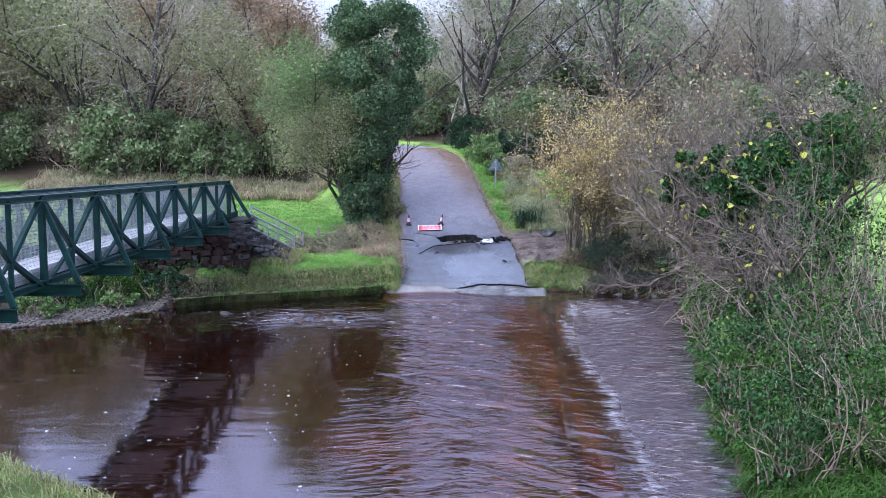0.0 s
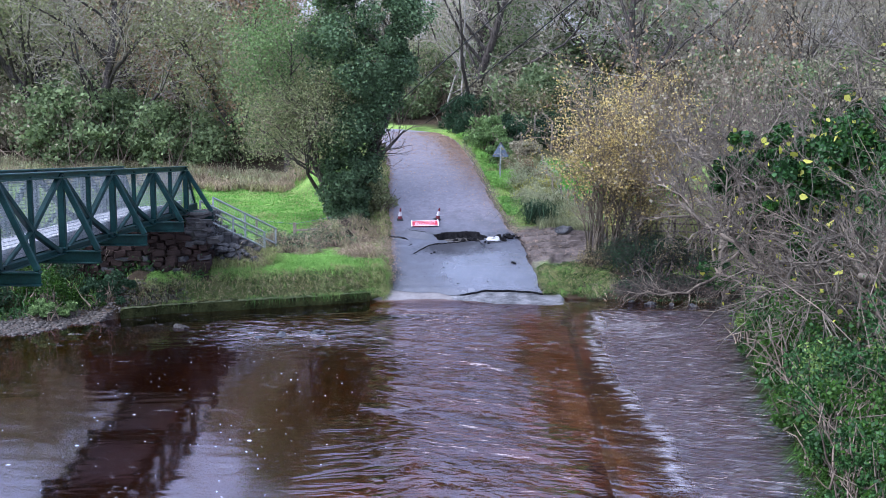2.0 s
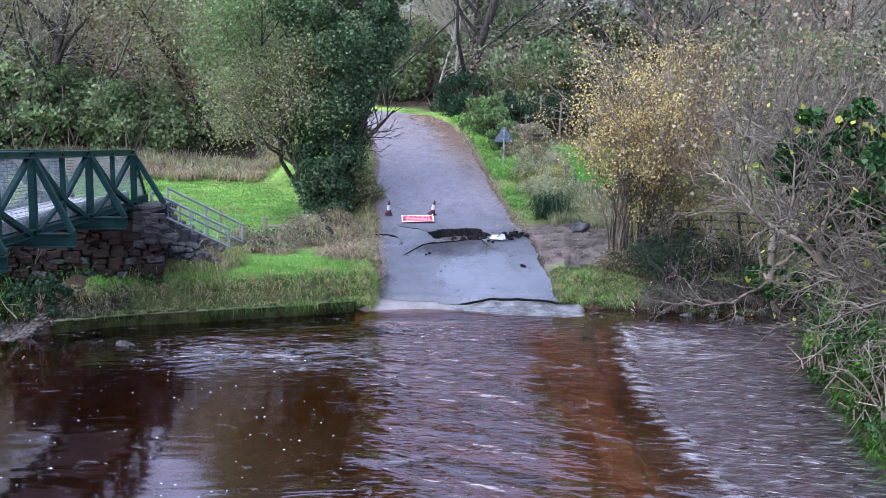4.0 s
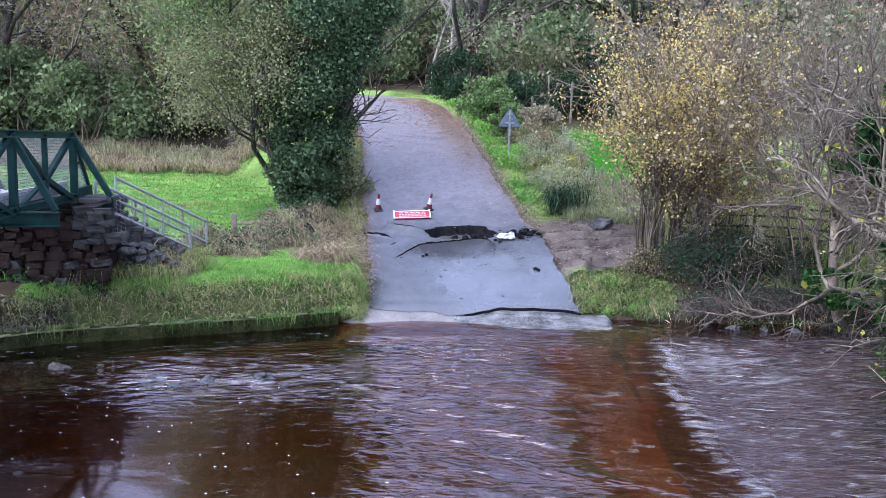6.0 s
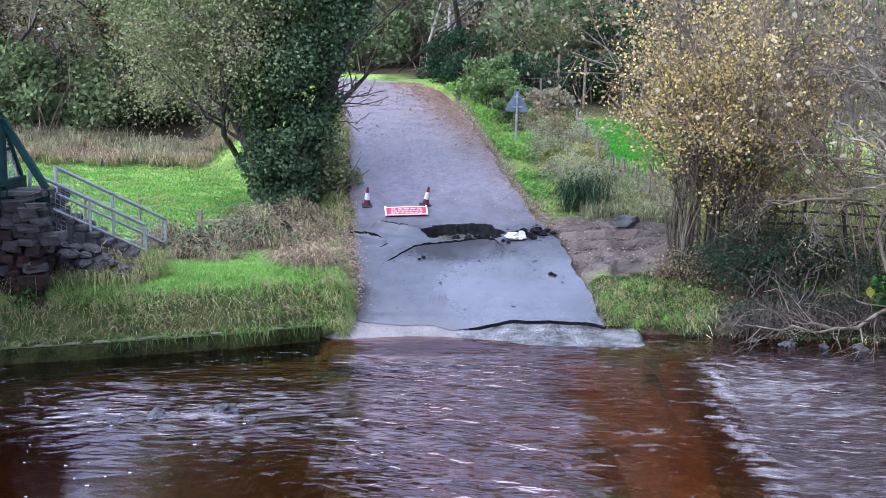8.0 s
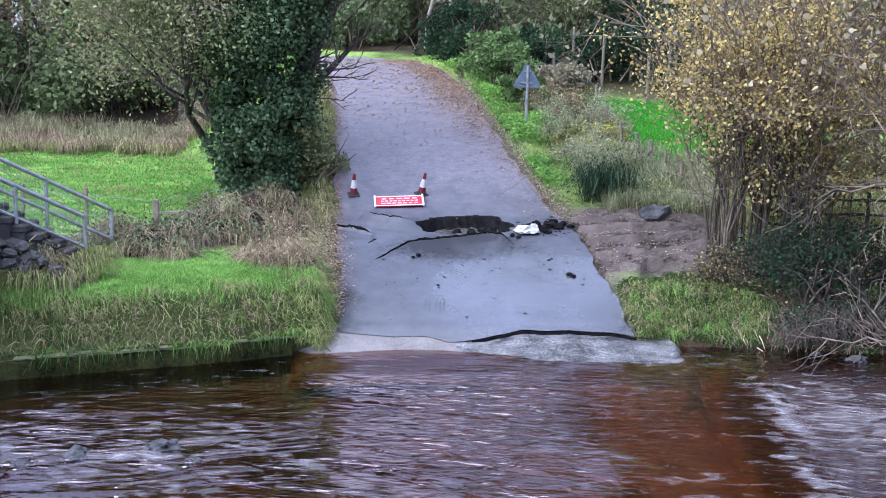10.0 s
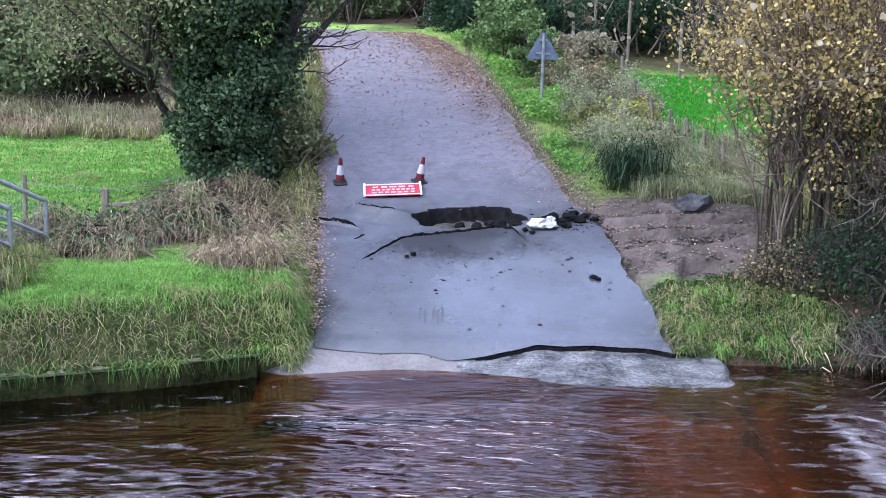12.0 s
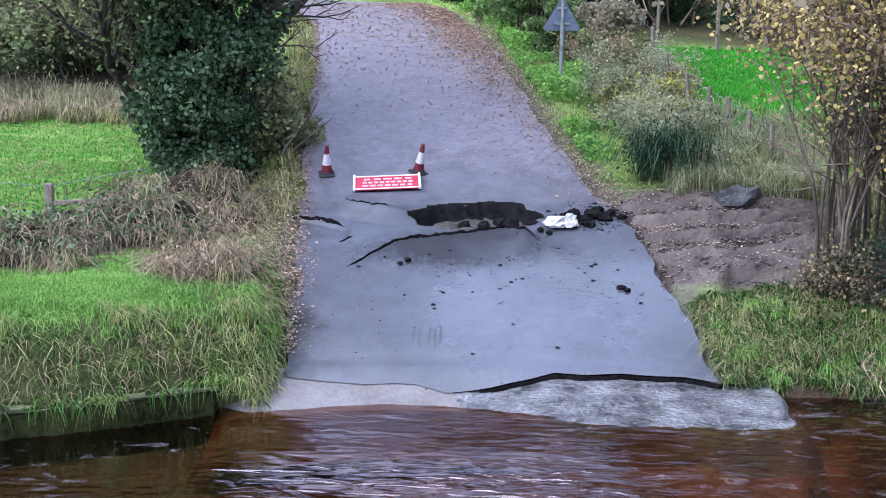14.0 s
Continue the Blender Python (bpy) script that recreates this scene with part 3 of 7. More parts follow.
def height(x, y):
    """Height of the ground over the river's surface."""
    x, y = np.asarray(x, float), np.asarray(y, float)
    far, right, near = land(x, y)
    # far bank, meadow side: sloping turf face, strip of lawn, meadow and wood behind
    meadow = np.interp(far, [0, 0.1, 0.22, 0.36, 0.52, 0.75, 1.0, 2.3, 3.4, 6, 12, 24, 40], [0.3, 0.42, 0.5, 0.72, 0.97, 1.16, 1.25, 1.42, 1.5, 1.65, 1.75, 1.95, 3.6])
    gravel = np.interp(far, [0, 1.6, 3.0, 4.2, 6.5, 12, 24, 40], [0.1, 0.26, 0.46, 1.1, 1.6, 1.75, 1.95, 3.6])
    k = smooth01((x + 11.6) / 1.0)
    left = meadow * k + gravel * (1 - k)
    rz = np.interp(y, ROAD_Y, ROAD_Z) + 0.05 * x * smooth01((1.6 - y) / 0.6)
    # right of the lane: verge and rough ground, the bank falling steeply to the water
    bank = np.interp(far, [0, 0.3, 1.2, 2.4], [0.0, 0.25, 0.75, 1.05])
    rough = np.minimum(np.interp(y, ROAD_Y, ROAD_Z) + 0.06, np.where(far < 2.4, bank, 9.0))
    rough = rough - 0.03 * np.clip(x - 5, 0, 12) * smooth01((y - 3) / 4)
    xl, xr = np.interp(y, LEFT_Y, LEFT_X), np.interp(y, RIGHT_Y, RIGHT_X)
    a = smooth01((xl - 0.05 - x) / np.interp(y, [1, 5, 10, 16], [0.35, 0.7, 2.2, 3.5]))
    b = smooth01((x - xr - 0.05) / 0.5)
    z = rz * (1 - a) * (1 - b) + left * a + rough * b
    z = z + np.clip(y - 19, 0, 60) * 0.035 * (1 - a * 0.3)
    z = z + 0.04 * wavy(x, y, 2.3, 1.0) * np.maximum(a, b) + 0.02 * wavy(x, y, 6.1, 4.0) * np.maximum(a, b)
    # beds and the other banks
    ford = smooth01((x + 4.5) / 1.5) * smooth01((4.1 - x) / 0.5)
    bed = -0.95 + 0.62 * ford + 0.12 * wavy(x, y, 1.1, 2.0)
    bed = np.maximum(bed, -0.12 - 0.3 * np.maximum(-far, 0)) * np.where(far > -3, 1, 0) + bed * np.where(far > -3, 0, 1)
    in_far = far > 0
    z = np.where(in_far | ((far > -2.5) & (x > -2.6) & (x < 3.5)), np.where(in_far, z, rz), bed)
    other = np.maximum(right, near)
    shelf = np.interp(other, [0, 0.4, 1.5, 4, 20], [0.0, 0.45, 0.85, 1.3, 2.2]) + 0.06 * wavy(x, y, 1.7)
    z = np.where(other > 0, np.maximum(z, shelf), z)
    return z


def on(x, y, up=0.0):
    return float(height(x, y)) + up

# ---------------------------------------------------------------- ground, water, lane
def grid_lines(spans):
    out = [spans[0][0]]
    for a, b, step in spans:
        n = max(1, round((b - a) / step))
        out += list(np.linspace(a, b, n + 1)[1:])
    return np.array(out)


def weir(X, Y):
    """Edge of the ford, where the water drops."""
    return np.interp(Y, [-22, -15, -10, -7, -4.5, -1], [5.0, 4.65, 4.15, 4.0, 4.15, 4.5]) + 0.13 * wavy(X, Y, 1.1)


def build_ground():
    xs = grid_lines([(-3000, -400, 800), (-400, -60, 60), (-60, -16, 2.0), (-16, 2, 0.16), (2, 5.6, 0.06), (5.6, 9, 0.16), (9, 16, 0.4), (16, 60, 2.0), (60, 400, 60), (400, 3000, 800)])
    ys = grid_lines([(-3000, -400, 800), (-400, -70, 50), (-70, -34, 3), (-34, -9, 0.6), (-9, 2.6, 0.16), (2.6, 6.8, 0.06), (6.8, 12, 0.16), (12, 30, 0.4), (30, 60, 2), (60, 400, 60), (400, 3000, 800)])
    X, Y = np.meshgrid(xs, ys)
    Z = height(X, Y)
    out = np.clip((np.maximum(np.abs(X), np.abs(Y)) - 55) / 30, 0, 1)
    Z = Z * (1 - out) + 3.2 * out
    # the lane's own sheet lies over this ground
    xl, xr = np.interp(Y, LEFT_Y, LEFT_X), np.interp(Y, RIGHT_Y, RIGHT_X)
    lane = (X > xl - 0.1) & (X < xr + 0.1) & (Y > -0.1) & (Y < 21)
    Z = np.where(lane, Z - 0.22, Z)
    soft_low = smooth01((X - 2.5) / 0.6) * smooth01((4.6 - X) / 0.4) * smooth01((Y + 0.9) / 0.6) * (Y < 1.35)
    Z = Z * (1 - soft_low) + np.minimum(Z - 0.3, -0.25) * soft_low
    Z = Z - 0.25 * smooth01((Y + 0.5) / 0.6) * (X > -2.9) * (X < 4.0) * (Y < 1.3)
    hole = ((X - 0.15) / 1.25) ** 2 + ((Y - 5.4) / 0.95) ** 2 < 1
    Z = np.where(hole, Z - 0.75, Z)
    # churned shoulder: wheel ruts curving off the lane, clods between
    soft = smooth01((1.7 - np.hypot((X - 3.5) / 1.45, (Y - 4.9) / 0.95)) / 0.5)
    for y0, bend in ((4.35, 0.16), (4.95, 0.1), (5.45, 0.05)):
        d = Y - (y0 + bend * (X - 2.4) ** 2 * 0.5 + 0.05 * wavy(X, Y, 3.0, y0))
        Z = Z - soft * (0.09 * np.exp(-(d / 0.11) ** 2) - 0.06 * np.exp(-((np.abs(d) - 0.22) / 0.09) ** 2))
    Z = Z + soft * (0.02 * wavy(X, Y, 8.0, 2.0) + 0.018 * wavy(X, Y, 17.0, 5.0))
    v = np.stack([X, Y, Z], -1).reshape(-1, 3)
    ny, nx = X.shape
    i = (np.arange(ny - 1)[:, None] * nx + np.arange(nx - 1)[None]).ravel()
    f = np.stack([i, i + 1, i + nx + 1, i + nx], 1)
    me = quads_to_mesh(v, f, True)
    far, right, near = land(X, Y)
    wet = np.maximum(np.maximum(far, right), near)
    wood = smooth01((Y - 21 + 2 * wavy(X, Y, 0.5)) / 3) + smooth01((far + 0.2) / 0.2) * smooth01((2.1 - far) / 0.5) * (X > 3.2)
    # first term darkens the left turf face: shade between blades put into colour
    wood = wood + 0.75 * (far > -0.2) * smooth01((0.92 - far) / 0.15) * (X < -2.2) + (right > -0.5) * smooth01((24 + 3 * wavy(X, Y, 0.3) - X) / 7) * smooth01((Y + 40 + 3 * wavy(X, Y, 0.37)) / 8) + 0.5 * smooth01((near - 2 + 2 * wavy(X, Y, 0.45)) / 3) * smooth01((10 - near) / 6) + smooth01((-9.0 - X) / 0.6) * smooth01((4.5 - Y) / 1.5) * (far > -0.3) * smooth01((34 + X + 3 * wavy(X, Y, 0.4)) / 8)
    xr2 = np.interp(Y, RIGHT_Y, RIGHT_X)
    wood = wood + 0.75 * smooth01((X - xr2 - 1.3) / 0.3) * smooth01((Y - 6.0) / 0.4) * smooth01((5.0 - 0.22 * (Y - 7) - X) / 0.4) + 0.9 * smooth01((Y - 13.4 + 0.4 * wavy(X, Y, 0.9)) / 0.5) * smooth01((X - 0.6) / 0.6)
    mud = smooth01((1.9 - np.hypot((X - 3.4) / 1.5, (Y - 4.9) / 1.0) + 0.4 * wavy(X, Y, 2.7)) / 0.7) * (X > xr2 - 0.3)
    mud = np.maximum(mud, smooth01((X + 4.2) / 0.4) * smooth01((xl - X + 0.9) / 0.5) * smooth01((8 - Y) / 3) * (Y > 1.8) * (X < 0) * 0.75)
    grav = (X < -10.6) * smooth01((2.2 + 0.3 * wavy(X, Y, 1.7) - far) / 0.4) * (far > -1.5) * (Y > -14) * (Y < -2.4) * 0.7
    mud = np.maximum(mud, grav)
    mud = np.maximum(mud, smooth01((xr2 + 0.55 - X) / 0.3) * (X > 0) * (Y > 1.2) * 0.85)
    bed = smooth01((0.06 - wet) / 0.2)
    col = np.stack([np.clip(wood, 0, 1), np.clip(mud, 0, 1), bed, np.clip(smooth01((X + 1.8 + 0.4 * wavy(X, Y, 0.9)) / 1.2) * (0.4 + 0.6 * smooth01((X - 1.3 + 0.3 * wavy(X, Y, 1.1)) / 1.2)) + np.exp(-((X + 1.7) / 1.4) ** 2 - ((Y + 19) / 2.2) ** 2), 0, 1) * smooth01((weir(X, Y) - X + 0.1) / 0.3) * bed * smooth01((Y + 33) / 3)], -1).reshape(-1, 4)
    at = me.color_attributes.new("cover", "FLOAT_COLOR", "POINT")
    at.data.foreach_set("color", col.astype(np.float32).ravel())
    tagged(part("ground", me, M["ground"]), "damp green meadow, muddy verge and wood floor beside river", "ground", kind="structure")


def build_water():
    xs = grid_lines([(-60, -14, 3), (-14, 14, 0.35), (14, 60, 3)])
    ys = grid_lines([(-36, -14, 0.6), (-14, 3, 0.25)])
    X, Y = np.meshgrid(xs, ys)
    W = weir(X, Y)
    drop = -0.07 * smooth01((X - W) / 0.9) * smooth01((-0.2 - Y) / 2)
    v = np.stack([X, Y, WATER + drop], -1).reshape(-1, 3)
    ny, nx = X.shape
    i = (np.arange(ny - 1)[:, None] * nx + np.arange(nx - 1)[None]).ravel()
    f = np.stack([i, i + 1, i + nx + 1, i + nx], 1)
    me = quads_to_mesh(v, f, True)
    # rippled tongue over the ford, chop about the rapid and below the weir, slack water elsewhere
    wob = 0.3 * wavy(X, Y, 0.8)
    tl = np.interp(Y, [-23.5, -16.5, -12, -7, -3, -0.5, 1], [0.2, -1.1, -1.9, -2.3, -2.2, -2.7, -2.4]) + wob
    tr = np.interp(Y, [-23.8, -17.5, -11, -6, -2, 0], [4.2, 3.3, 2.2, 1.8, 1.7, 1.4]) + wob
    tongue = smooth01((X - tl) / 0.5) * smooth01((tr - X + 0.35) / 0.9) * (0.12 + 0.88 * smooth01((-0.15 - Y + 0.25 * wavy(X, Y, 1.3)) / 1.0))
    tongue = tongue * (1 - 0.75 * smooth01((-15.5 - Y) / 5) * smooth01((2.2 - X) / 1.2))
    rapid = np.exp(-((X + 4.9) / 3.1) ** 4 - ((Y + 4.1 + 0.15 * (X + 5)) / 1.95) ** 2)
    edge = np.exp(-((X - tl + 0.5) / 0.9) ** 2) * smooth01((-13 - Y) / 3) * 0.5
    below = smooth01((X - W) / 0.5) * smooth01((0.3 - Y) / 1.2)
    chop = np.clip(0.8 * rapid + 0.14 * below + edge, 0, 1)
    fine = 0.75 * below + 0.5 * rapid
    run = np.clip(tongue + 0.16 * smooth01((X - tr) / 0.6) * (1 - below), 0, 1)
    foam = np.exp(-((X - W - 0.22) / 0.2) ** 2) * smooth01((0.2 - Y) / 2) * 0.62
    # foam below the weir and on the rapid also stands in for reflected sky
    foam = foam + 0.42 * np.exp(-((X - 5.5) / 1.3) ** 2 - ((Y + 3.0) / 1.9) ** 2) + 0.17 * below
    foam = foam + 0.55 * np.exp(-((X + 4.8) / 3.0) ** 4 - ((Y + 4.5) / 1.7) ** 2) + 0.4 * np.exp(-((Y - 0.35) / 0.3) ** 2) * smooth01((X - 1.8) / 1.0) * smooth01((4.3 - X) / 0.4)
    far = smooth01((-1.5 - Y) / 5)
    col = np.stack([run * far, np.clip(foam, 0, 1), chop, np.clip(run * (1 - 0.6 * far) + fine, 0, 1)], -1).reshape(-1, 4)
    at = me.color_attributes.new("flow", "FLOAT_COLOR", "POINT")
    at.data.foreach_set("color", col.astype(np.float32).ravel())
    rough = me.attributes.new("broken", "FLOAT", "POINT")
    rough.data.foreach_set("value", below.astype(np.float32).ravel())
    tagged(part("water", me, M["water"]), "shallow peaty brown river flowing over a ford", "river", kind="structure")


def ridge(X, Y, line, rise, reach, side, power=1.5):
    """Lift on one side of a broken line, falling off with distance; sheer at the line itself."""
    out = np.zeros_like(X)
    for (x0, y0), (x1, y1) in zip(line[:-1], line[1:]):
        dx, dy = x1 - x0, y1 - y0
        L = math.hypot(dx, dy)
        t = ((X - x0) * dx + (Y - y0) * dy) / L
        d = (-(X - x0) * dy + (Y - y0) * dx) / L * side
        inside = (t > -0.02) & (t < L + 0.02) & (d > 0)
        out = np.maximum(out, np.where(inside, rise * np.clip(1 - d / reach, 0, 1) ** power, 0))
    return out


RIDGE_A = [(-1.72, 3.92), (-1.3, 4.22), (-1.0, 4.4), (-0.35, 4.56), (0.1, 4.62), (0.5, 4.68), (1.0, 4.58)]
RIDGE_B = [(-2.2, 5.66), (-1.95, 5.8), (-1.5, 5.6), (-1.05, 5.5), (-0.6, 5.42)]
CRACK_C = [(-2.62, 5.46), (-2.14, 5.32), (-1.78, 5.1)]


LOW_X = [-2.4, -1.83, -1.22, -0.9, -0.64, -0.45, -0.27, 0.0, 0.24, 0.5, 0.75, 1.02, 1.4, 1.83, 2.2, 2.6, 2.96, 3.35]
LOW_Y = [1.56, 1.48, 1.43, 1.44, 1.42, 1.36, 1.3, 1.33, 1.37, 1.44, 1.5, 1.59, 1.56, 1.58, 1.55, 1.53, 1.45, 1.46]
WET_X = [-2.95, -2.2, -1.5, -0.9, -0.3, 0.33, 1.1, 2.3, 3.3, 3.8]
WET_Y = [0.86, 1.0, 1.13, 1.22, 1.17, 0.95, 0.6, 0.28, 0.3, 0.46]


def hole_depth(X, Y):
    w = 0.16 * wavy(X, Y, 5.3, 2.0) + 0.08 * wavy(X, Y, 13.0, 1.0)
    d = 1 - np.hypot((X - 0.12) / 0.98, (Y - 5.48) / 0.45) + w
    return np.clip(d / 0.06, 0, 1)


def hole_sag(X, Y):
    """How far the ground has dropped: least under the tilted slab, most under the far rim."""
    return hole_depth(X, Y) * np.interp(Y, [4.95, 5.3, 5.6, 5.9], [0.05, 0.12, 0.18, 0.25]) + hole_depth(X, Y) * (0.06 * wavy(X, Y, 7.0) + 0.03 * wavy(X, Y, 19.0, 3.0))


def lane_height(X, Y):
    Z = sum(np.interp(Y + d, ROAD_Y, ROAD_Z) for d in (-0.5, -0.25, 0.0, 0.25, 0.5)) / 5
    Z = np.where(Y < 1.9, np.interp(Y, ROAD_Y, ROAD_Z) * smooth01((1.9 - Y) / 0.4) + Z * (1 - smooth01((1.9 - Y) / 0.4)), Z)
    Z = Z + 0.012 * wavy(X, Y, 1.2) + 0.004 * wavy(X, Y, 5.0)
    hump = smooth01((X + 1.75) / 0.9) * smooth01((1.05 - X) / 0.3) * (0.9 + 0.12 * wavy(X, Y, 3.1))
    Z = Z + (ridge(X, Y, RIDGE_A, 0.17, 0.42, 1) + ridge(X, Y, RIDGE_A, 0.2, 0.72, -1, 1.15)) * hump
    Z = Z + (ridge(X, Y, RIDGE_B, 0.15, 0.4, 1) + ridge(X, Y, RIDGE_B, 0.15, 0.36, -1, 1.1)) * smooth01((-0.55 - X) / 0.8) * smooth01((X + 2.2) / 0.4)
    # slab sunk between the cracks at the edge
    Z = Z - 0.045 * smooth01((-1.7 - X) / 0.14) * smooth01((Y - 4.5) / 0.4) * smooth01((np.interp(X, [-2.62, -2.14, -1.78], [5.46, 5.32, 5.1]) - Y) / 0.1)
    return Z


def build_lane():
    """The tarmac: one sheet, heaved, cracked and washed out, ending in a broken lower edge."""
    us = np.linspace(0, 1, 210)
    ys = grid_lines([(1.0, 7.2, 0.035), (7.2, 21, 0.2)])
    U, Y = np.meshgrid(us, ys)
    edge = 0.05 * wavy(U * 0, Y, 3.1) + 0.03 * wavy(U * 0, Y, 9.7, 2)
    xl, xr = np.interp(Y, LEFT_Y, LEFT_X) + edge, np.interp(Y, RIGHT_Y, RIGHT_X) - edge
    X = xl + (xr - xl) * U
    low = np.interp(X, LOW_X, LOW_Y)
    Y2 = np.maximum(Y, low)
    Z = lane_height(X, Y2) + 0.02
    depth = hole_depth(X, Y2)
    Z = Z - hole_sag(X, Y2)
    cut = Y < low
    v = np.stack([X, Y2, Z], -1).reshape(-1, 3)
    ny, nx = X.shape
    i = (np.arange(ny - 1)[:, None] * nx + np.arange(nx - 1)[None]).ravel()
    f = np.stack([i, i + 1, i + nx + 1, i + nx], 1)
    keep = ~cut.ravel()[f].all(1)
    f = f[keep]
    me = quads_to_mesh(v, f, True)
    tones = [M["asphalt"], M["hole_fill"], M["asphalt_edge"]]
    for tone in tones:
        me.materials.append(tone)
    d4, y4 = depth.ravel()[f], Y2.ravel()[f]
    # near-black on the far rim: shade under the overhang put into the colour
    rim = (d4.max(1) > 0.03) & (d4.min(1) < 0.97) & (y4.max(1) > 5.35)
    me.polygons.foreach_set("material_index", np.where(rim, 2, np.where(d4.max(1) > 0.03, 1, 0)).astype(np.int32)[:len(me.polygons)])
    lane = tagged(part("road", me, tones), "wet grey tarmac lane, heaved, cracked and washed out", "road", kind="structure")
    # broken faces of the slabs, the cracks' shade put into their black
    r = np.random.default_rng(12)

    def face_strip(line, drop, lift, back=0.02, step=0.04, jag=0.012):
        pts = []
        for (x0, y0), (x1, y1) in zip(line[:-1], line[1:]):
            n = max(2, int(math.hypot(x1 - x0, y1 - y0) / step))
            pts += [(x0 + (x1 - x0) * i / n, y0 + (y1 - y0) * i / n) for i in range(n)]
        pts.append(line[-1])
        verts, faces = [], []
        for i, (x, y) in enumerate(pts):
            fade = min(1, i / 6, (len(pts) - 1 - i) / 6)
            y = y - back + jag * (math.sin(i * 0.8) + 0.6 * math.sin(i * 2.1 + 2)) + r.normal(0, jag * 0.3)
            z = float(lane_height(np.array(x), np.array(y - 0.01))) + 0.02
            h = lift * fade * (1 + 0.18 * math.sin(i * 0.55) + 0.12 * math.sin(i * 1.37 + 1) + r.normal(0, 0.05))
            verts += [(x, y, z - drop), (x, y + 0.004, z + h), (x, y + 0.05, z + h + 0.004)]
            if i:
                a = 3 * (i - 1)
                faces += [(a, a + 3, a + 4, a + 1), (a + 1, a + 4, a + 5, a + 2)]
        return mesh_of(verts, faces)
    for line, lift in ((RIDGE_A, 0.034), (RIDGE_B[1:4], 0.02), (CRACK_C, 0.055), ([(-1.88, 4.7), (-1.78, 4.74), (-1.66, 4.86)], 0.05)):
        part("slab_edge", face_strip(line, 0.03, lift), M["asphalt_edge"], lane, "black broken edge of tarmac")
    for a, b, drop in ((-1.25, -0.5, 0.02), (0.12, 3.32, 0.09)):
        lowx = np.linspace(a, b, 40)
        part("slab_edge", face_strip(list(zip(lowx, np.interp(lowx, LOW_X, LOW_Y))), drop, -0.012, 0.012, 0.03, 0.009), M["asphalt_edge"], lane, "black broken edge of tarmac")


def build_apron():
    """Concrete ramp of the ford: smooth and flush beside the bank, rough and worn lower beyond, running under the water."""
    xs = np.linspace(-2.95, 3.9, 150)
    vs = grid_lines([(-1.0, 0.0, 0.1), (0.0, 1.0, 0.05), (1.0, 1.3, 0.1)])
    X, V = np.meshgrid(xs, vs)
    low, wet = np.interp(X, LOW_X, LOW_Y), np.interp(X, WET_X, WET_Y) + 0.03 * wavy(X, X * 0, 3.7) + 0.015 * wavy(X, X * 0, 11.0)
    gap = 0.016 + 0.055 * smooth01((X + 0.1) / 0.5)
    top = lane_height(X, low) + 0.02 - gap
    Y = np.where(V < 0, wet + V * 1.2, wet + (low - wet) * V)
    Z = np.where(V < 0, WATER + V * 0.28, WATER + (top - WATER) * V)
    Z = Z + (0.014 * wavy(X, Y, 4.0) + 0.01 * wavy(X, Y, 11.0) + 0.006 * wavy(X, Y, 27.0, 3.0)) * smooth01((X + 0.3) / 0.6) * np.clip(1.2 - np.abs(V), 0, 1)
    Z = Z - 0.3 * smooth01((X - 3.62 - 0.1 * wavy(X * 0, Y, 5)) / 0.3) - 0.1 * smooth01((-2.55 - X) / 0.5)
    v = np.stack([X, Y, Z], -1).reshape(-1, 3)
    ny, nx = X.shape
    i = (np.arange(ny - 1)[:, None] * nx + np.arange(nx - 1)[None]).ravel()
    f = np.stack([i, i + 1, i + nx + 1, i + nx], 1)
    me = quads_to_mesh(v, f, True)
    tones = [M["concrete"], M["smooth_concrete"], M["silted_concrete"]]
    for tone in tones:
        me.materials.append(tone)
    left = (X + 0.25 * wavy(Y, X, 6.0)).ravel()[f].mean(1) < -0.2
    under = V.ravel()[f].mean(1) < -0.06
    me.polygons.foreach_set("material_index", np.where(under, 2, left).astype(np.int32)[:len(me.polygons)])
    tagged(part("ford_ramp", me, tones), "pale wet concrete ramp at the water's edge", "concrete ramp", kind="structure")


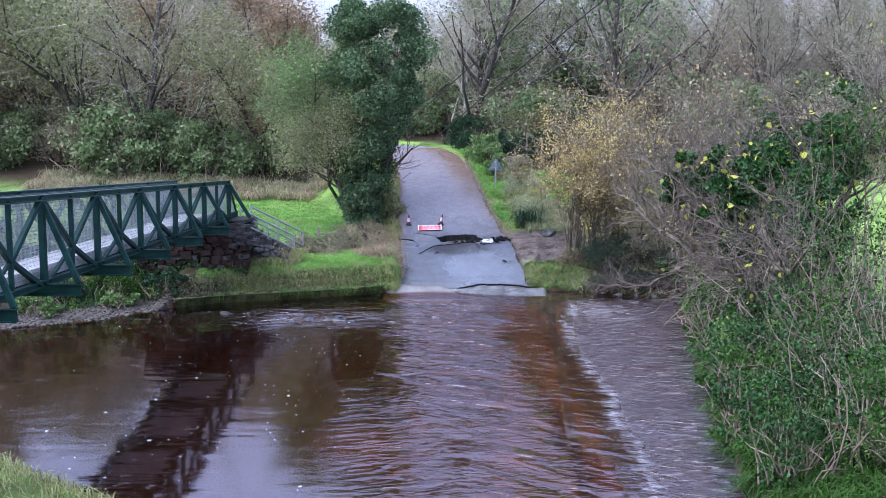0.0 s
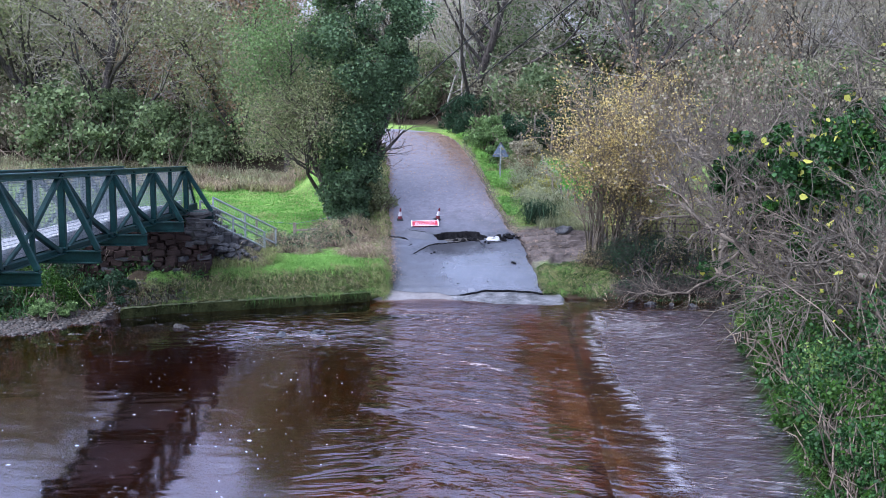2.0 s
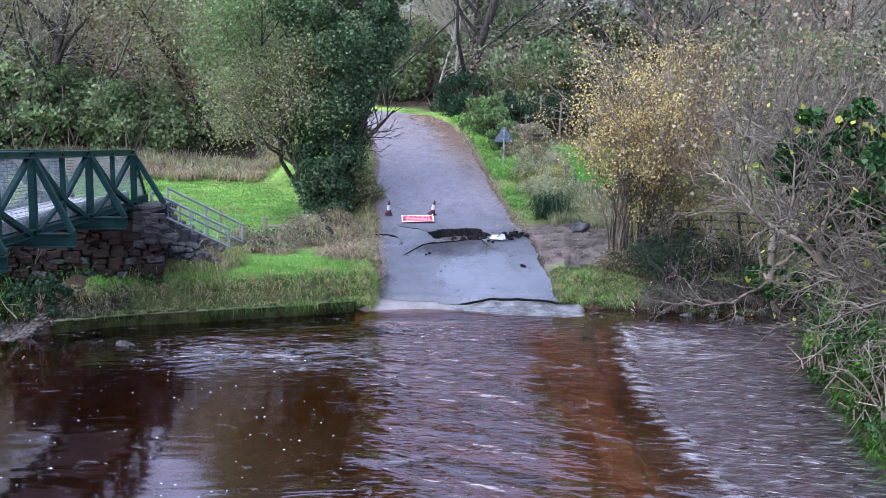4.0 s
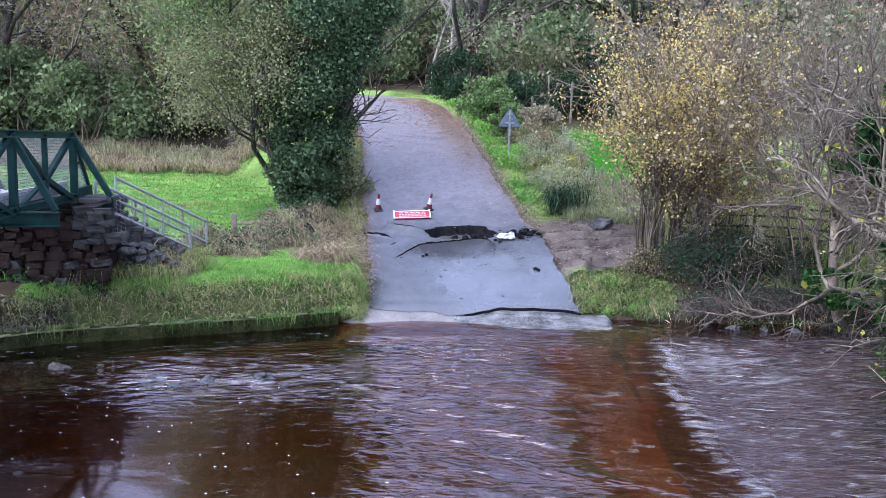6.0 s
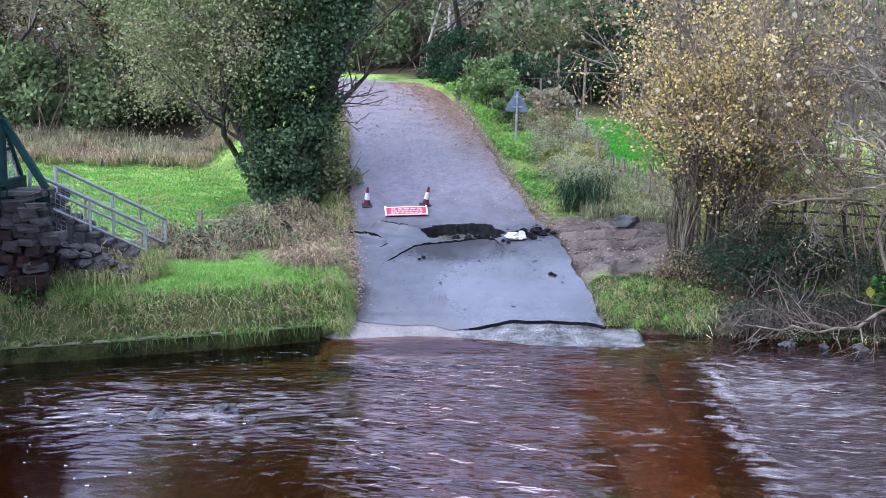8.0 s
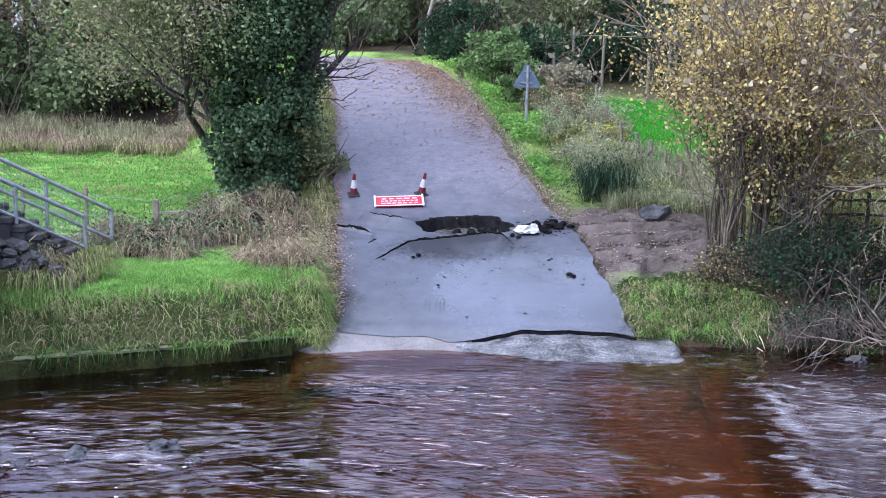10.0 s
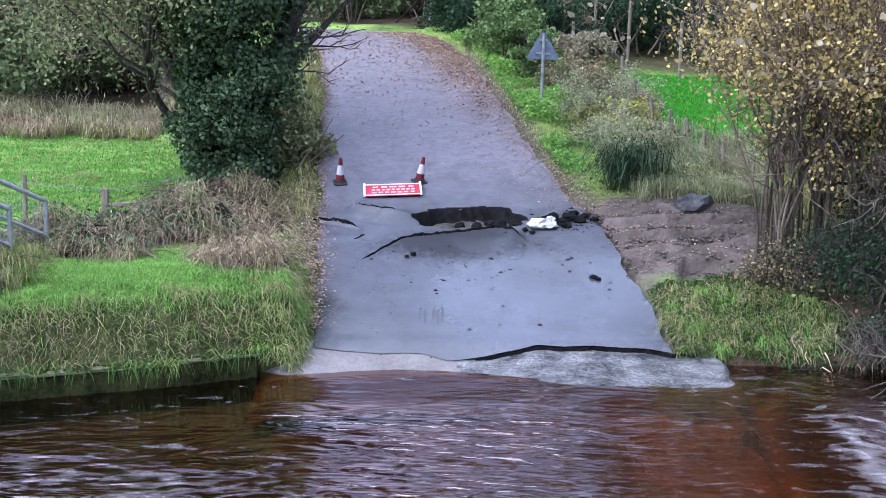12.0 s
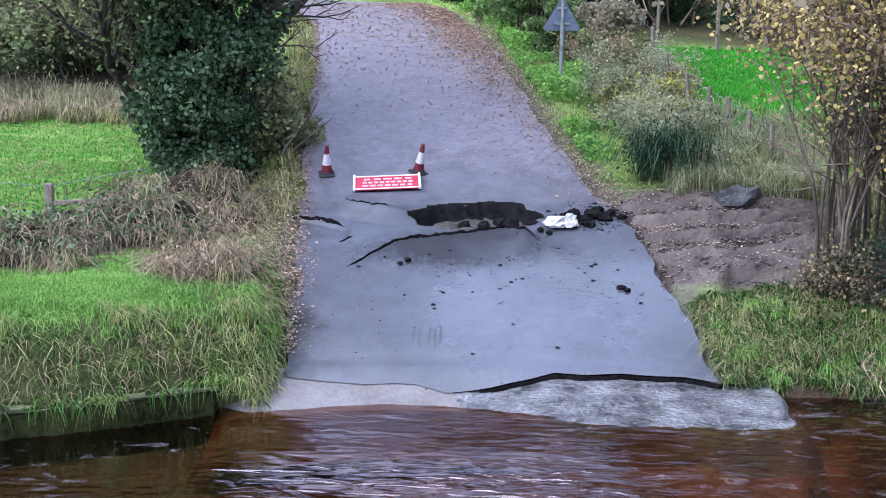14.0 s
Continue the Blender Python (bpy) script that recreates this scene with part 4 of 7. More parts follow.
def build_ledge():
    """Low mossy concrete wall along the foot of the bank."""
    line = [(-2.95, 0.95), (-4.2, 0.35), (-5.6, -0.15), (-7.2, -0.75), (-9.3, -1.35), (-10.7, -2.3)]
    px = np.linspace(-2.95, -10.7, 72)
    py = np.interp(-px, [-p[0] for p in line], [p[1] for p in line])
    verts, faces = [], []
    for i, (x, y) in enumerate(zip(px, py)):
        w = 0.02 * math.sin(i * 2.1) + 0.015 * math.sin(i * 5.3)
        top = 0.43 + 0.015 * math.sin(i * 1.3)
        prof = [(-0.17 + w, -0.6), (-0.16 + w, top - 0.04), (-0.12, top), (0.2, top + 0.01), (0.24, -0.3)]
        verts += [(x, y + a, b) for a, b in prof]
        if i:
            for j in range(4):
                a = (i - 1) * 5 + j
                faces.append((a, a + 1, a + 6, a + 5))
    n = len(verts)
    faces += [(0, 1, 2, 3, 4), (n - 1, n - 2, n - 3, n - 4, n - 5)]
    wall = tagged(part("river_wall", mesh_of(verts, faces), M["old_concrete"]), "low mossy concrete wall along the turf bank", "retaining wall", kind="structure")
    # worn coping: slabs of uneven length, each a little out of line
    r = np.random.default_rng(77)
    x = -2.93
    while x > -10.6:
        w = r.uniform(0.5, 1.1)
        x1 = max(-10.68, x - w)
        ya, yb = [float(np.interp(-q, [-p[0] for p in line], [p[1] for p in line])) for q in (x, x1)]
        dz = r.uniform(-0.012, 0.012)
        bm = beam_mesh((x, ya - 0.05, 0.428 + dz), (x1 + 0.012, yb - 0.05, 0.428 + dz), 0.2, 0.022)
        for v in bm.verts:
            v.co += Vector(r.normal(0, 0.007, 3))
        part("coping_slab", bm, M["lichen"], wall)
        x = x1


build_ground()
build_water()
build_lane()
build_apron()
build_ledge()

# ---------------------------------------------------------------- trees and shrubs
def grow(r, tall, radius, limbs=12, boughs=6, twigs=5, tips=3, spread=0.42, up=0.25, first=0.18, lean=(0, 0), limb_scale=1.0, wiggle=0.16, heavy=1.0, bends=(4, 3, 2)):
    """Limbs, boughs, twigs and tips of one tree: (thick segments, thin segments, tip points)."""
    thick, thin, ends = [], [], []

    def run(p, d, length, rad, level, steps):
        pts = [p]
        for s in range(steps):
            d = (d + Vector(r.normal(0, wiggle, 3)) + Vector((0, 0, up * 0.25 if level else 0.0))).normalized()
            q = pts[-1] + d * (length / steps)
            r0, r1 = rad * (1 - 0.75 * s / steps), rad * (1 - 0.75 * (s + 1) / steps)
            (thick if level < 2 else thin).append((tuple(pts[-1]), tuple(q), r0, r1))
            pts.append(q)
        return pts, d

    def side(d, angle):
        o = d.orthogonal().normalized()
        o.rotate(Matrix.Rotation(r.uniform(0, 2 * math.pi), 3, d))
        return (d * math.cos(angle) + o * math.sin(angle)).normalized()

    trunk, _ = run(Vector((0, 0, 0)), Vector((lean[0], lean[1], 1)).normalized(), tall * 0.92, radius, 0, 7)
    for i in range(limbs):
        f = first + (1 - first) * (i + r.uniform(0, 0.9)) / limbs
        k = min(int(f * 7), 6)
        p = trunk[k].lerp(trunk[k + 1], f * 7 - k) if f < 1 else trunk[-1]
        d = side(Vector((lean[0], lean[1], 1)).normalized(), r.uniform(0.6, 1.25) * (1.15 - 0.55 * f))
        L = tall * spread * (1.1 - 0.6 * f) * r.uniform(0.7, 1.25) * limb_scale
        limb, ld = run(p, d, L, radius * 0.42 * (1.15 - 0.7 * f), 1, bends[0])
        for j in range(boughs):
            g = 0.25 + 0.75 * (j + r.uniform(0, 0.9)) / boughs
            kk = min(int(g * bends[0]), bends[0] - 1)
            q = limb[kk].lerp(limb[kk + 1], min(1, g * bends[0] - kk))
            bough, bd = run(q, side((limb[kk + 1] - limb[kk]).normalized(), r.uniform(0.4, 1.0)), L * r.uniform(0.3, 0.55), max(0.012, radius * 0.1) * heavy, 2, bends[1])
            for t in range(twigs):
                h = 0.2 + 0.8 * (t + r.uniform(0, 0.9)) / twigs
                k3 = min(int(h * bends[1]), bends[1] - 1)
                q2 = bough[k3].lerp(bough[k3 + 1], min(1, h * bends[1] - k3))
                tw, td = run(q2, side((bough[k3 + 1] - bough[k3]).normalized(), r.uniform(0.35, 0.9)), L * r.uniform(0.14, 0.28), max(0.007, radius * 0.05) * heavy, 3, bends[2])
                ends.append(tuple(tw[-1]))
                for _ in range(tips):
                    q3 = tw[0].lerp(tw[-1], r.uniform(0.2, 1.0))
                    tip = q3 + side(td, r.uniform(0.3, 0.9)) * L * r.uniform(0.06, 0.14)
                    thin.append((tuple(q3), tuple(tip), max(0.005, radius * 0.03) * heavy, 0.004))
                    ends.append(tuple(tip))
    return thick, thin, ends


def crown_points(r, ends, per, spread):
    e = np.asarray(ends)
    e = np.repeat(e, per, axis=0)
    return e + r.normal(0, spread, e.shape)


def tree(label, seed, tall, radius, bark, twig, leaf, per=2, leaf_size=0.16, scatter=0.22, share=1.0, category="tree", name="tree", m=None, **kw):
    r = np.random.default_rng(seed)
    thick, thin, ends = grow(r, tall, radius, **kw)
    t = thing(name, label, category, m)
    part("trunk", tubes(thick, 6), bark, t)
    tagged(part("branchwork", tubes(thin, 3), twig, t), kind="stuff")
    if per:
        keep = [e for e in ends if r.random() < share]
        part("crown", leaves(crown_points(r, keep, per, scatter), leaf_size, r), leaf, t)
    return t


def clumps(r, centres, radii, count, size, squash=0.8):
    """Leaf points over the skins of many uneven clumps."""
    out = []
    for c, rad in zip(centres, radii):
        d = r.normal(size=(count, 3))
        d /= np.linalg.norm(d, axis=1, keepdims=True)
        k = r.uniform(0.55, 1.08, (count, 1))
        q = np.asarray(c) + d * k * rad * np.array([1, 1, squash])
        out.append(q)
    return np.concatenate(out)


def ivy_tree(x, y):
    """Trunk wrapped and topped with a column of ivy, bare limbs reaching out of it."""
    r = np.random.default_rng(21)
    t = thing("ivy_clad_tree", "tall tree smothered in dark glossy ivy beside the lane", "tree", pose(x, y, on(x, y) - 0.1))
    thick, thin, ends = grow(r, 10.2, 0.3, limbs=13, boughs=5, twigs=4, tips=2, spread=0.24, lean=(0.03, 0))
    part("trunk", tubes(thick, 7), M["bark"], t)
    tagged(part("branchwork", tubes(thin, 3), M["grey_twig"], t), kind="stuff")
    cen, rad = [], []
    for i in range(170):
        z = r.uniform(0.5, 10.6)
        wide = np.interp(z, [0.3, 1.2, 3.5, 5.5, 6.5, 8.8, 10.6], [0.4, 0.75, 1.1, 1.5, 2.2, 2.4, 1.1])
        a, k = r.uniform(0, 2 * math.pi), r.uniform(0.35, 1.0) ** 0.6
        cx = np.interp(z, [0, 2.5, 5, 7, 10.6], [-0.1, 0.0, 0.4, 0.75, 0.6])
        cen.append((cx + math.cos(a) * k * wide, math.sin(a) * k * wide * 0.8, z))
        rad.append(r.uniform(0.3, 0.7) * np.interp(z, [0.5, 3, 6], [0.75, 0.9, 1.1]))
    part("ivy", leaves(clumps(r, cen, rad, 640, 0.13), 0.085, r, aspect=0.8, oval=True), M["ivy_leaf"], t, "dark green ivy leaves")
    return t


def shrub(name, label, x, y, wide, tall, seed, leaf, count=26, per=150, size=0.12, stems=20, stem_mat=None, z=None, category="shrub", squash=0.8, deep=None, light=None):
    """A dense bush: stems from one foot under a broken skin of leaves."""
    r = np.random.default_rng(seed)
    t = thing(name, label, category, pose(x, y, on(x, y) - 0.05 if z is None else z))
    deep = deep or wide
    segs, cen, rad = [], [], []
    for i in range(stems):
        p = Vector((r.normal(0, wide * 0.18), r.normal(0, deep * 0.18), 0))
        d = Vector((r.normal(0, 0.5), r.normal(0, 0.5), 1)).normalized()
        for s in range(4):
            q = p + d * tall * 0.22
            segs.append((tuple(p), tuple(q), 0.03 * (1 - s * 0.2), 0.03 * (0.8 - s * 0.2)))
            p, d = q, (d + Vector(r.normal(0, 0.28, 3))).normalized()
    for i in range(count):
        zz = tall * r.uniform(0.08, 0.95)
        k = math.sqrt(max(0.05, 1 - (zz / tall - 0.35) ** 2 * 1.6)) * r.uniform(0.3, 1.0)
        a = r.uniform(0, 2 * math.pi)
        cen.append((math.cos(a) * k * wide * 0.5, math.sin(a) * k * deep * 0.5, zz))
        rad.append(r.uniform(0.16, 0.3) * min(wide, tall))
    tagged(part("stemwork", tubes(segs, 4), stem_mat or M["brown_twig"], t), kind="stuff")
    cut = len(cen) if light is None else int(len(cen) * 0.72)
    part("foliage", leaves(clumps(r, cen[:cut], rad[:cut], per, size, squash), size, r, aspect=0.65), leaf, t)
    if light is not None:
        part("young_foliage", leaves(clumps(r, cen[cut:], rad[cut:], per, size, squash), size * 0.9, r, aspect=0.5), light, t)
    return t


def thicket(name, label, x, y, seed, stems, tall, fan, leaf, stick, per=3, size=0.13, share=0.9, category="shrub", droop=0.0, lean=(0, 0), leaf_low=0.0, scatter=0.14, foot=0.5, second=None, thick_r=0.024, fine=3, bend=0.16, stem_mat=None):
    """Many-stemmed shrub: whippy rods fanning from one foot, side twigs and loose leaves."""
    r = np.random.default_rng(seed)
    t = thing(name, label, category, pose(x, y, on(x, y) - 0.1))
    thick, thin, pts = [], [], []
    for i in range(stems):
        a = r.uniform(0, 2 * math.pi)
        o = r.uniform(0, 1) ** 0.6 * fan
        p = Vector((math.cos(a) * foot * r.random(), math.sin(a) * foot * r.random(), 0))
        d = Vector((math.cos(a) * o * 0.35 + lean[0], math.sin(a) * o * 0.35 + lean[1], 1)).normalized()
        rad_out = Vector((math.cos(a) * o, math.sin(a) * o, 0)) * 0.24
        L = tall * r.uniform(0.65, 1.05)
        for s in range(8):
            q = p + d * L / 8
            thick.append((tuple(p), tuple(q), thick_r * (1 - s * 0.11), thick_r * (0.89 - s * 0.11)))
            if s > 1:
                for _ in range(fine):
                    b0 = p.lerp(q, r.random())
                    bd = (d * 0.8 + Vector(r.normal(0, 0.4 + bend, 3))).normalized()
                    b1 = b0 + bd * L * r.uniform(0.08, 0.2)
                    b2 = b1 + (bd + Vector(r.normal(0, 0.3, 3))).normalized() * L * r.uniform(0.05, 0.12)
                    thin += [(tuple(b0), tuple(b1), thick_r * 0.45, thick_r * 0.28), (tuple(b1), tuple(b2), thick_r * 0.28, 0.004)]
                    for _ in range(2):
                        c0 = b1.lerp(b2, r.random())
                        c1 = c0 + (bd + Vector(r.normal(0, 0.7, 3))).normalized() * L * r.uniform(0.03, 0.07)
                        thin.append((tuple(c0), tuple(c1), 0.005, 0.002))
                        if r.random() < share and b0.z > leaf_low * tall:
                            pts.append(tuple(c1))
            p = q
            d = (d + Vector(r.normal(0, bend, 3)) + rad_out - Vector((0, 0, droop * s / 8))).normalized()
    tagged(part("stemwork", tubes(thick, 5), stem_mat or stick, t), kind="stuff")
    tagged(part("branchwork", tubes(thin, 3), stick, t), kind="stuff")
    if per and pts:
        part("crown", leaves(crown_points(r, pts, per, scatter), size, r, aspect=0.75, oval=True), leaf, t)
        if second:
            low = [q for q in pts if q[2] < tall * 0.62]
            part("lower_crown", leaves(crown_points(r, low, per, scatter * 1.4), size, r, aspect=0.75, oval=True), second, t)
    return t



# ---------------------------------------------------------------- planting: wood behind the meadow and lane
def plant_wood():
    protos = [
        (tree("grey leafless tree with a dense haze of twigs", 1, 9.5, 0.2, M["bark"], M["wood_twig"], M["tan_leaf"], per=4, share=0.8, scatter=0.3, leaf_size=0.09, limbs=17, boughs=6, twigs=5, tips=3, first=0.05, spread=0.48), 0),
        (tree("grey-brown bare tree with few withered leaves", 2, 8.5, 0.18, M["bark"], M["wood_twig"], M["tan_leaf"], per=4, share=0.9, scatter=0.3, leaf_size=0.1, limbs=17, boughs=6, twigs=5, tips=3, first=0.05, spread=0.48), 0),
        (tree("olive green tree with thin autumn foliage", 3, 9.0, 0.2, M["bark"], M["wood_twig"], M["olive_leaf"], per=5, leaf_size=0.15, scatter=0.34, limbs=17, boughs=6, twigs=5, tips=2, first=0.05, spread=0.46), 1),
        (tree("russet tree with thin brown foliage", 4, 8.5, 0.19, M["bark"], M["wood_twig"], M["russet_leaf"], per=4, leaf_size=0.14, scatter=0.3, limbs=17, boughs=6, twigs=5, tips=2, first=0.05, spread=0.46), 2),
        (tree("dark tree with ivy-green foliage", 5, 9.5, 0.22, M["bark"], M["wood_twig"], M["wood_leaf"], per=4, leaf_size=0.18, scatter=0.35, limbs=16, boughs=6, twigs=4, tips=2, first=0.05, spread=0.46), 3),
    ]
    r = np.random.default_rng(5)
    spots = []
    tries = 0
    while len(spots) < 96 and tries < 6000:
        tries += 1
        x, y = r.uniform(-36, 30), r.uniform(23, 44) if len(spots) < 62 else r.uniform(36, 60)
        if x > -1:
            y -= 4.5
        if y < 20.5 and x < 0.5:
            continue
        if all((x - a) ** 2 + (y - b) ** 2 > 2.6 ** 2 for a, b in spots):
            spots.append((x, y))
    used = set()
    for x, y in spots:
        kind = r.choice([0, 0, 0, 1, 1, 2, 2, 2, 2, 4, 3, 3])
        if x > -1 and kind in (2, 3):
            kind = r.choice([0, 1, 4])
        if -20 < x < -12 and y > 27 and r.random() < 0.5:
            kind = 3
        s = (r.uniform(9.8, 13.4) + (3.6 if x < -14 else 0.4 if x < -5 else 0.0 if x < 0 else 2.4) - on(x, y)) / 9.3
        m = pose(x, y, on(x, y) - 0.1, 0, 0, r.uniform(0, 360)) @ Matrix.Diagonal((s * 1.08, s * 1.08, s, 1))
        ob = protos[kind][0]
        if kind in used:
            c = copy_thing(ob, pose(0, 0, 0))
            c.matrix_basis = m
        else:
            used.add(kind)
            ob.matrix_basis = m
            tagged(ob, group="trees of the wood")
    bush = [shrub("bush", "dark evergreen bush at the wood's edge", 0, 0, 3.6, 2.8, 31, M["wood_leaf"], 26, 130, 0.17, z=0),
            shrub("bush", "grey-brown tangled bush at the wood's edge", 0, 0, 3.2, 2.4, 32, M["tan_leaf"], 22, 110, 0.12, stems=40, z=0)]
    first = [True, True]
    for i in range(110):
        x, y = r.uniform(-36, 26), r.uniform(22.6, 34)
        if x > 1:
            y -= 4
        elif x > -3.5 and y < 23:
            y += 1.5
        k = 0 if r.random() < 0.42 else 1
        m = pose(x, y, on(x, y) - 0.15, 0, 0, r.uniform(0, 360)) @ Matrix.Scale(r.uniform(0.8, 1.6), 4)
        if first[k]:
            first[k] = False
            bush[k].matrix_basis = m
            tagged(bush[k], group="bushes of the wood edge")
        else:
            c = copy_thing(bush[k], pose(0, 0, 0))
            c.matrix_basis = m


plant_wood()
ivy_tree(-4.4, 7.6)
for i, (x, y, w, h) in enumerate(((-11.2, -1.6, 1.8, 0.9), (-13.2, -2.2, 2.2, 1.1), (-15.4, -3.2, 2.4, 1.2), (-17.8, -4.2, 2.6, 1.3), (-12.6, 0.2, 2.4, 1.5), (-15.0, -0.6, 3.0, 1.8), (-18, -1.5, 3.2, 2.0))):
    shrub("bank_bush", "dark leafy scrub on the bank below the footbridge", x, y, w, h, 170 + i, M["bank_leaf"] if i % 2 else M["bush_leaf"], 20, 150, 0.09)
tree("slender green alder with thin leafy branches", 41, 8.8, 0.1, M["bark"], M["brown_twig"], M["fresh_leaf"], per=8, leaf_size=0.1, scatter=0.36, m=pose(-5.0, 9.2, on(-5.0, 9.2)), limbs=22, boughs=6, twigs=5, tips=2, spread=0.36, first=0.14, lean=(-0.14, 0))
tree("slender green alder with thin leafy branches", 49, 7.5, 0.13, M["bark"], M["brown_twig"], M["olive_leaf"], per=7, leaf_size=0.1, scatter=0.34, m=pose(-5.3, 9.9, on(-5.3, 9.9)), limbs=20, boughs=6, twigs=5, tips=2, spread=0.42, first=0.16, lean=(-0.26, 0))
tree("slender alder leaning out over the meadow", 61, 6.4, 0.1, M["bark"], M["brown_twig"], M["olive_leaf"], per=8, leaf_size=0.085, scatter=0.36, m=pose(-5.0, 9.3, on(-5.0, 9.3)), limbs=20, boughs=6, twigs=5, tips=2, spread=0.42, first=0.4, lean=(-0.42, -0.05))
tree("pale-barked leafless tree by the lane", 42, 8.0, 0.09, M["white_bark"], M["white_bark"], M["tan_leaf"], per=0, m=pose(-0.9, 21.6, on(-0.9, 21.6), 0, 3), limbs=10, boughs=4, twigs=4, tips=2, spread=0.25, up=0.6)
tree("pale-barked leafless tree by the lane", 50, 7.0, 0.08, M["white_bark"], M["white_bark"], M["tan_leaf"], per=0, m=pose(-0.3, 21.5, on(-0.3, 21.5), 0, 8), limbs=9, boughs=4, twigs=4, tips=2, spread=0.25, up=0.6)
for x, y, seed, stems, tall, fan, low, lean in ((5.0, 3.95, 43, 18, 5.6, 0.12, 0.42, 0.03), (5.6, 4.15, 243, 20, 6.6, 0.16, 0.3, 0.05), (6.3, 3.9, 244, 20, 5.8, 0.16, 0.2, 0.1)):
    thicket("golden_willow_shrub", "tall many-stemmed shrub with golden autumn leaves on the bank", x, y, seed, stems, tall, fan, M["gold_leaf"], M["brown_twig"], per=12, size=0.062, share=0.9, leaf_low=low, scatter=0.15, foot=0.38, lean=(lean, 0), second=M["brown_leaf"], thick_r=0.03, stem_mat=M["stem_bark"])
for i, (x, y, h, leaf) in enumerate(((5.0, 3.5, 1.1, "brown_leaf"), (5.9, 3.1, 1.6, "bush_leaf"), (6.6, 3.2, 1.9, "bush_leaf"), (7.5, 3.0, 1.8, "brown_leaf"), (8.4, 2.6, 1.8, "bush_leaf"))):
    thicket("bramble_bush", "tangled brambles and dead twigs at the shrub's foot", x, y, 230 + i, 26, h, 0.7, M[leaf], M["bark"], per=4, size=0.05, share=0.6, scatter=0.1, foot=0.5, thick_r=0.012, fine=3, bend=0.34, droop=0.6, stem_mat=M["bark"])
shrub("bramble_bush", "dark tangled bramble on the bank", 6.9, 2.6, 2.6, 1.3, 54, M["bush_leaf"], 24, 110, 0.07, stems=60, stem_mat=M["bark"])
thicket("bare_shrub", "leafless brown shrub behind the golden one", 7.2, 5.8, 44, 22, 7.5, 0.6, M["tan_leaf"], M["brown_twig"], per=3, size=0.11, share=0.8, leaf_low=0.5, foot=1.2, scatter=0.25)
thicket("bare_shrub", "leafless brown shrub on the far bank", 9.3, 2.4, 45, 22, 7.0, 0.65, M["tan_leaf"], M["brown_twig"], per=2, size=0.11, share=0.7, leaf_low=0.5, foot=1.2, scatter=0.25)
thicket("bare_shrub", "leafless grey shrub beside the field", 12.0, 5.0, 46, 22, 8.0, 0.65, M["tan_leaf"], M["brown_twig"], per=2, size=0.11, share=0.7, leaf_low=0.5, foot=1.4, scatter=0.25)
thicket("bare_shrub", "leafless brown shrub beside the field", 9.8, 8.5, 51, 22, 8.0, 0.6, M["russet_leaf"], M["brown_twig"], per=3, size=0.12, share=0.8, leaf_low=0.5, foot=1.4, scatter=0.25)
# near bank: bare trees leaning over the river, ivy and brambles under them
for x, y, tall, seed, tip in ((12.0, -5.5, 7.5, 47, -0.2), (12.7, -9.5, 9.0, 48, -0.25)):
    tree("bare grey tree with long arching branches over the river", seed, tall, 0.16, M["limb_bark"], M["grey_twig"], M["yellow_leaf"], per=3, share=0.012, leaf_size=0.14, scatter=0.1, m=pose(x, y, on(x, y) - 0.1), limbs=20, boughs=7, twigs=4, tips=2, spread=0.56, first=0.22, lean=(tip, 0), wiggle=0.26, heavy=1.7, bends=(7, 6, 4))
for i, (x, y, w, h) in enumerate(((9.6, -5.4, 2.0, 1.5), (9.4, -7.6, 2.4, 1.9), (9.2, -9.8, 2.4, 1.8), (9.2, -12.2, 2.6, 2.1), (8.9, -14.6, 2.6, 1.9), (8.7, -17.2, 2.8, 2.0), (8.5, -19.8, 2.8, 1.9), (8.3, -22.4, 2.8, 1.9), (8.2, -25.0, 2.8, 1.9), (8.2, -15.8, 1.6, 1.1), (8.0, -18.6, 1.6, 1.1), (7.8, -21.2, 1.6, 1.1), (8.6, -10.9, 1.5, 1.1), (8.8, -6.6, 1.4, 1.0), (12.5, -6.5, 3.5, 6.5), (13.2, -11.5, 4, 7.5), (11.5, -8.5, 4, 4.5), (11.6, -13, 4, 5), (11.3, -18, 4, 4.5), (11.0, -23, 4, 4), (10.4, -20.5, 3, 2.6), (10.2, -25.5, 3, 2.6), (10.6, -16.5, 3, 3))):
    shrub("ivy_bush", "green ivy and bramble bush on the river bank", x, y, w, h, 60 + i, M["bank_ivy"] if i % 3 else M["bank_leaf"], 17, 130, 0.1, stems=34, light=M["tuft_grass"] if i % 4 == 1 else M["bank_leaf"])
for i, (x, y, tall) in enumerate(((10.3, -4.9, 4.4), (10.3, -8.0, 5.0), (10.2, -11.5, 4.6))):
    thicket("bare_shrub", "arching leafless grey shrub over the river bank", x, y, 160 + i, 22, tall, 0.55, M["yellow_leaf"], M["grey_twig"], per=2, size=0.12, share=0.02, foot=0.8, droop=0.5, lean=(-0.22, 0), thick_r=0.04, fine=3, bend=0.32, stem_mat=M["limb_bark"])

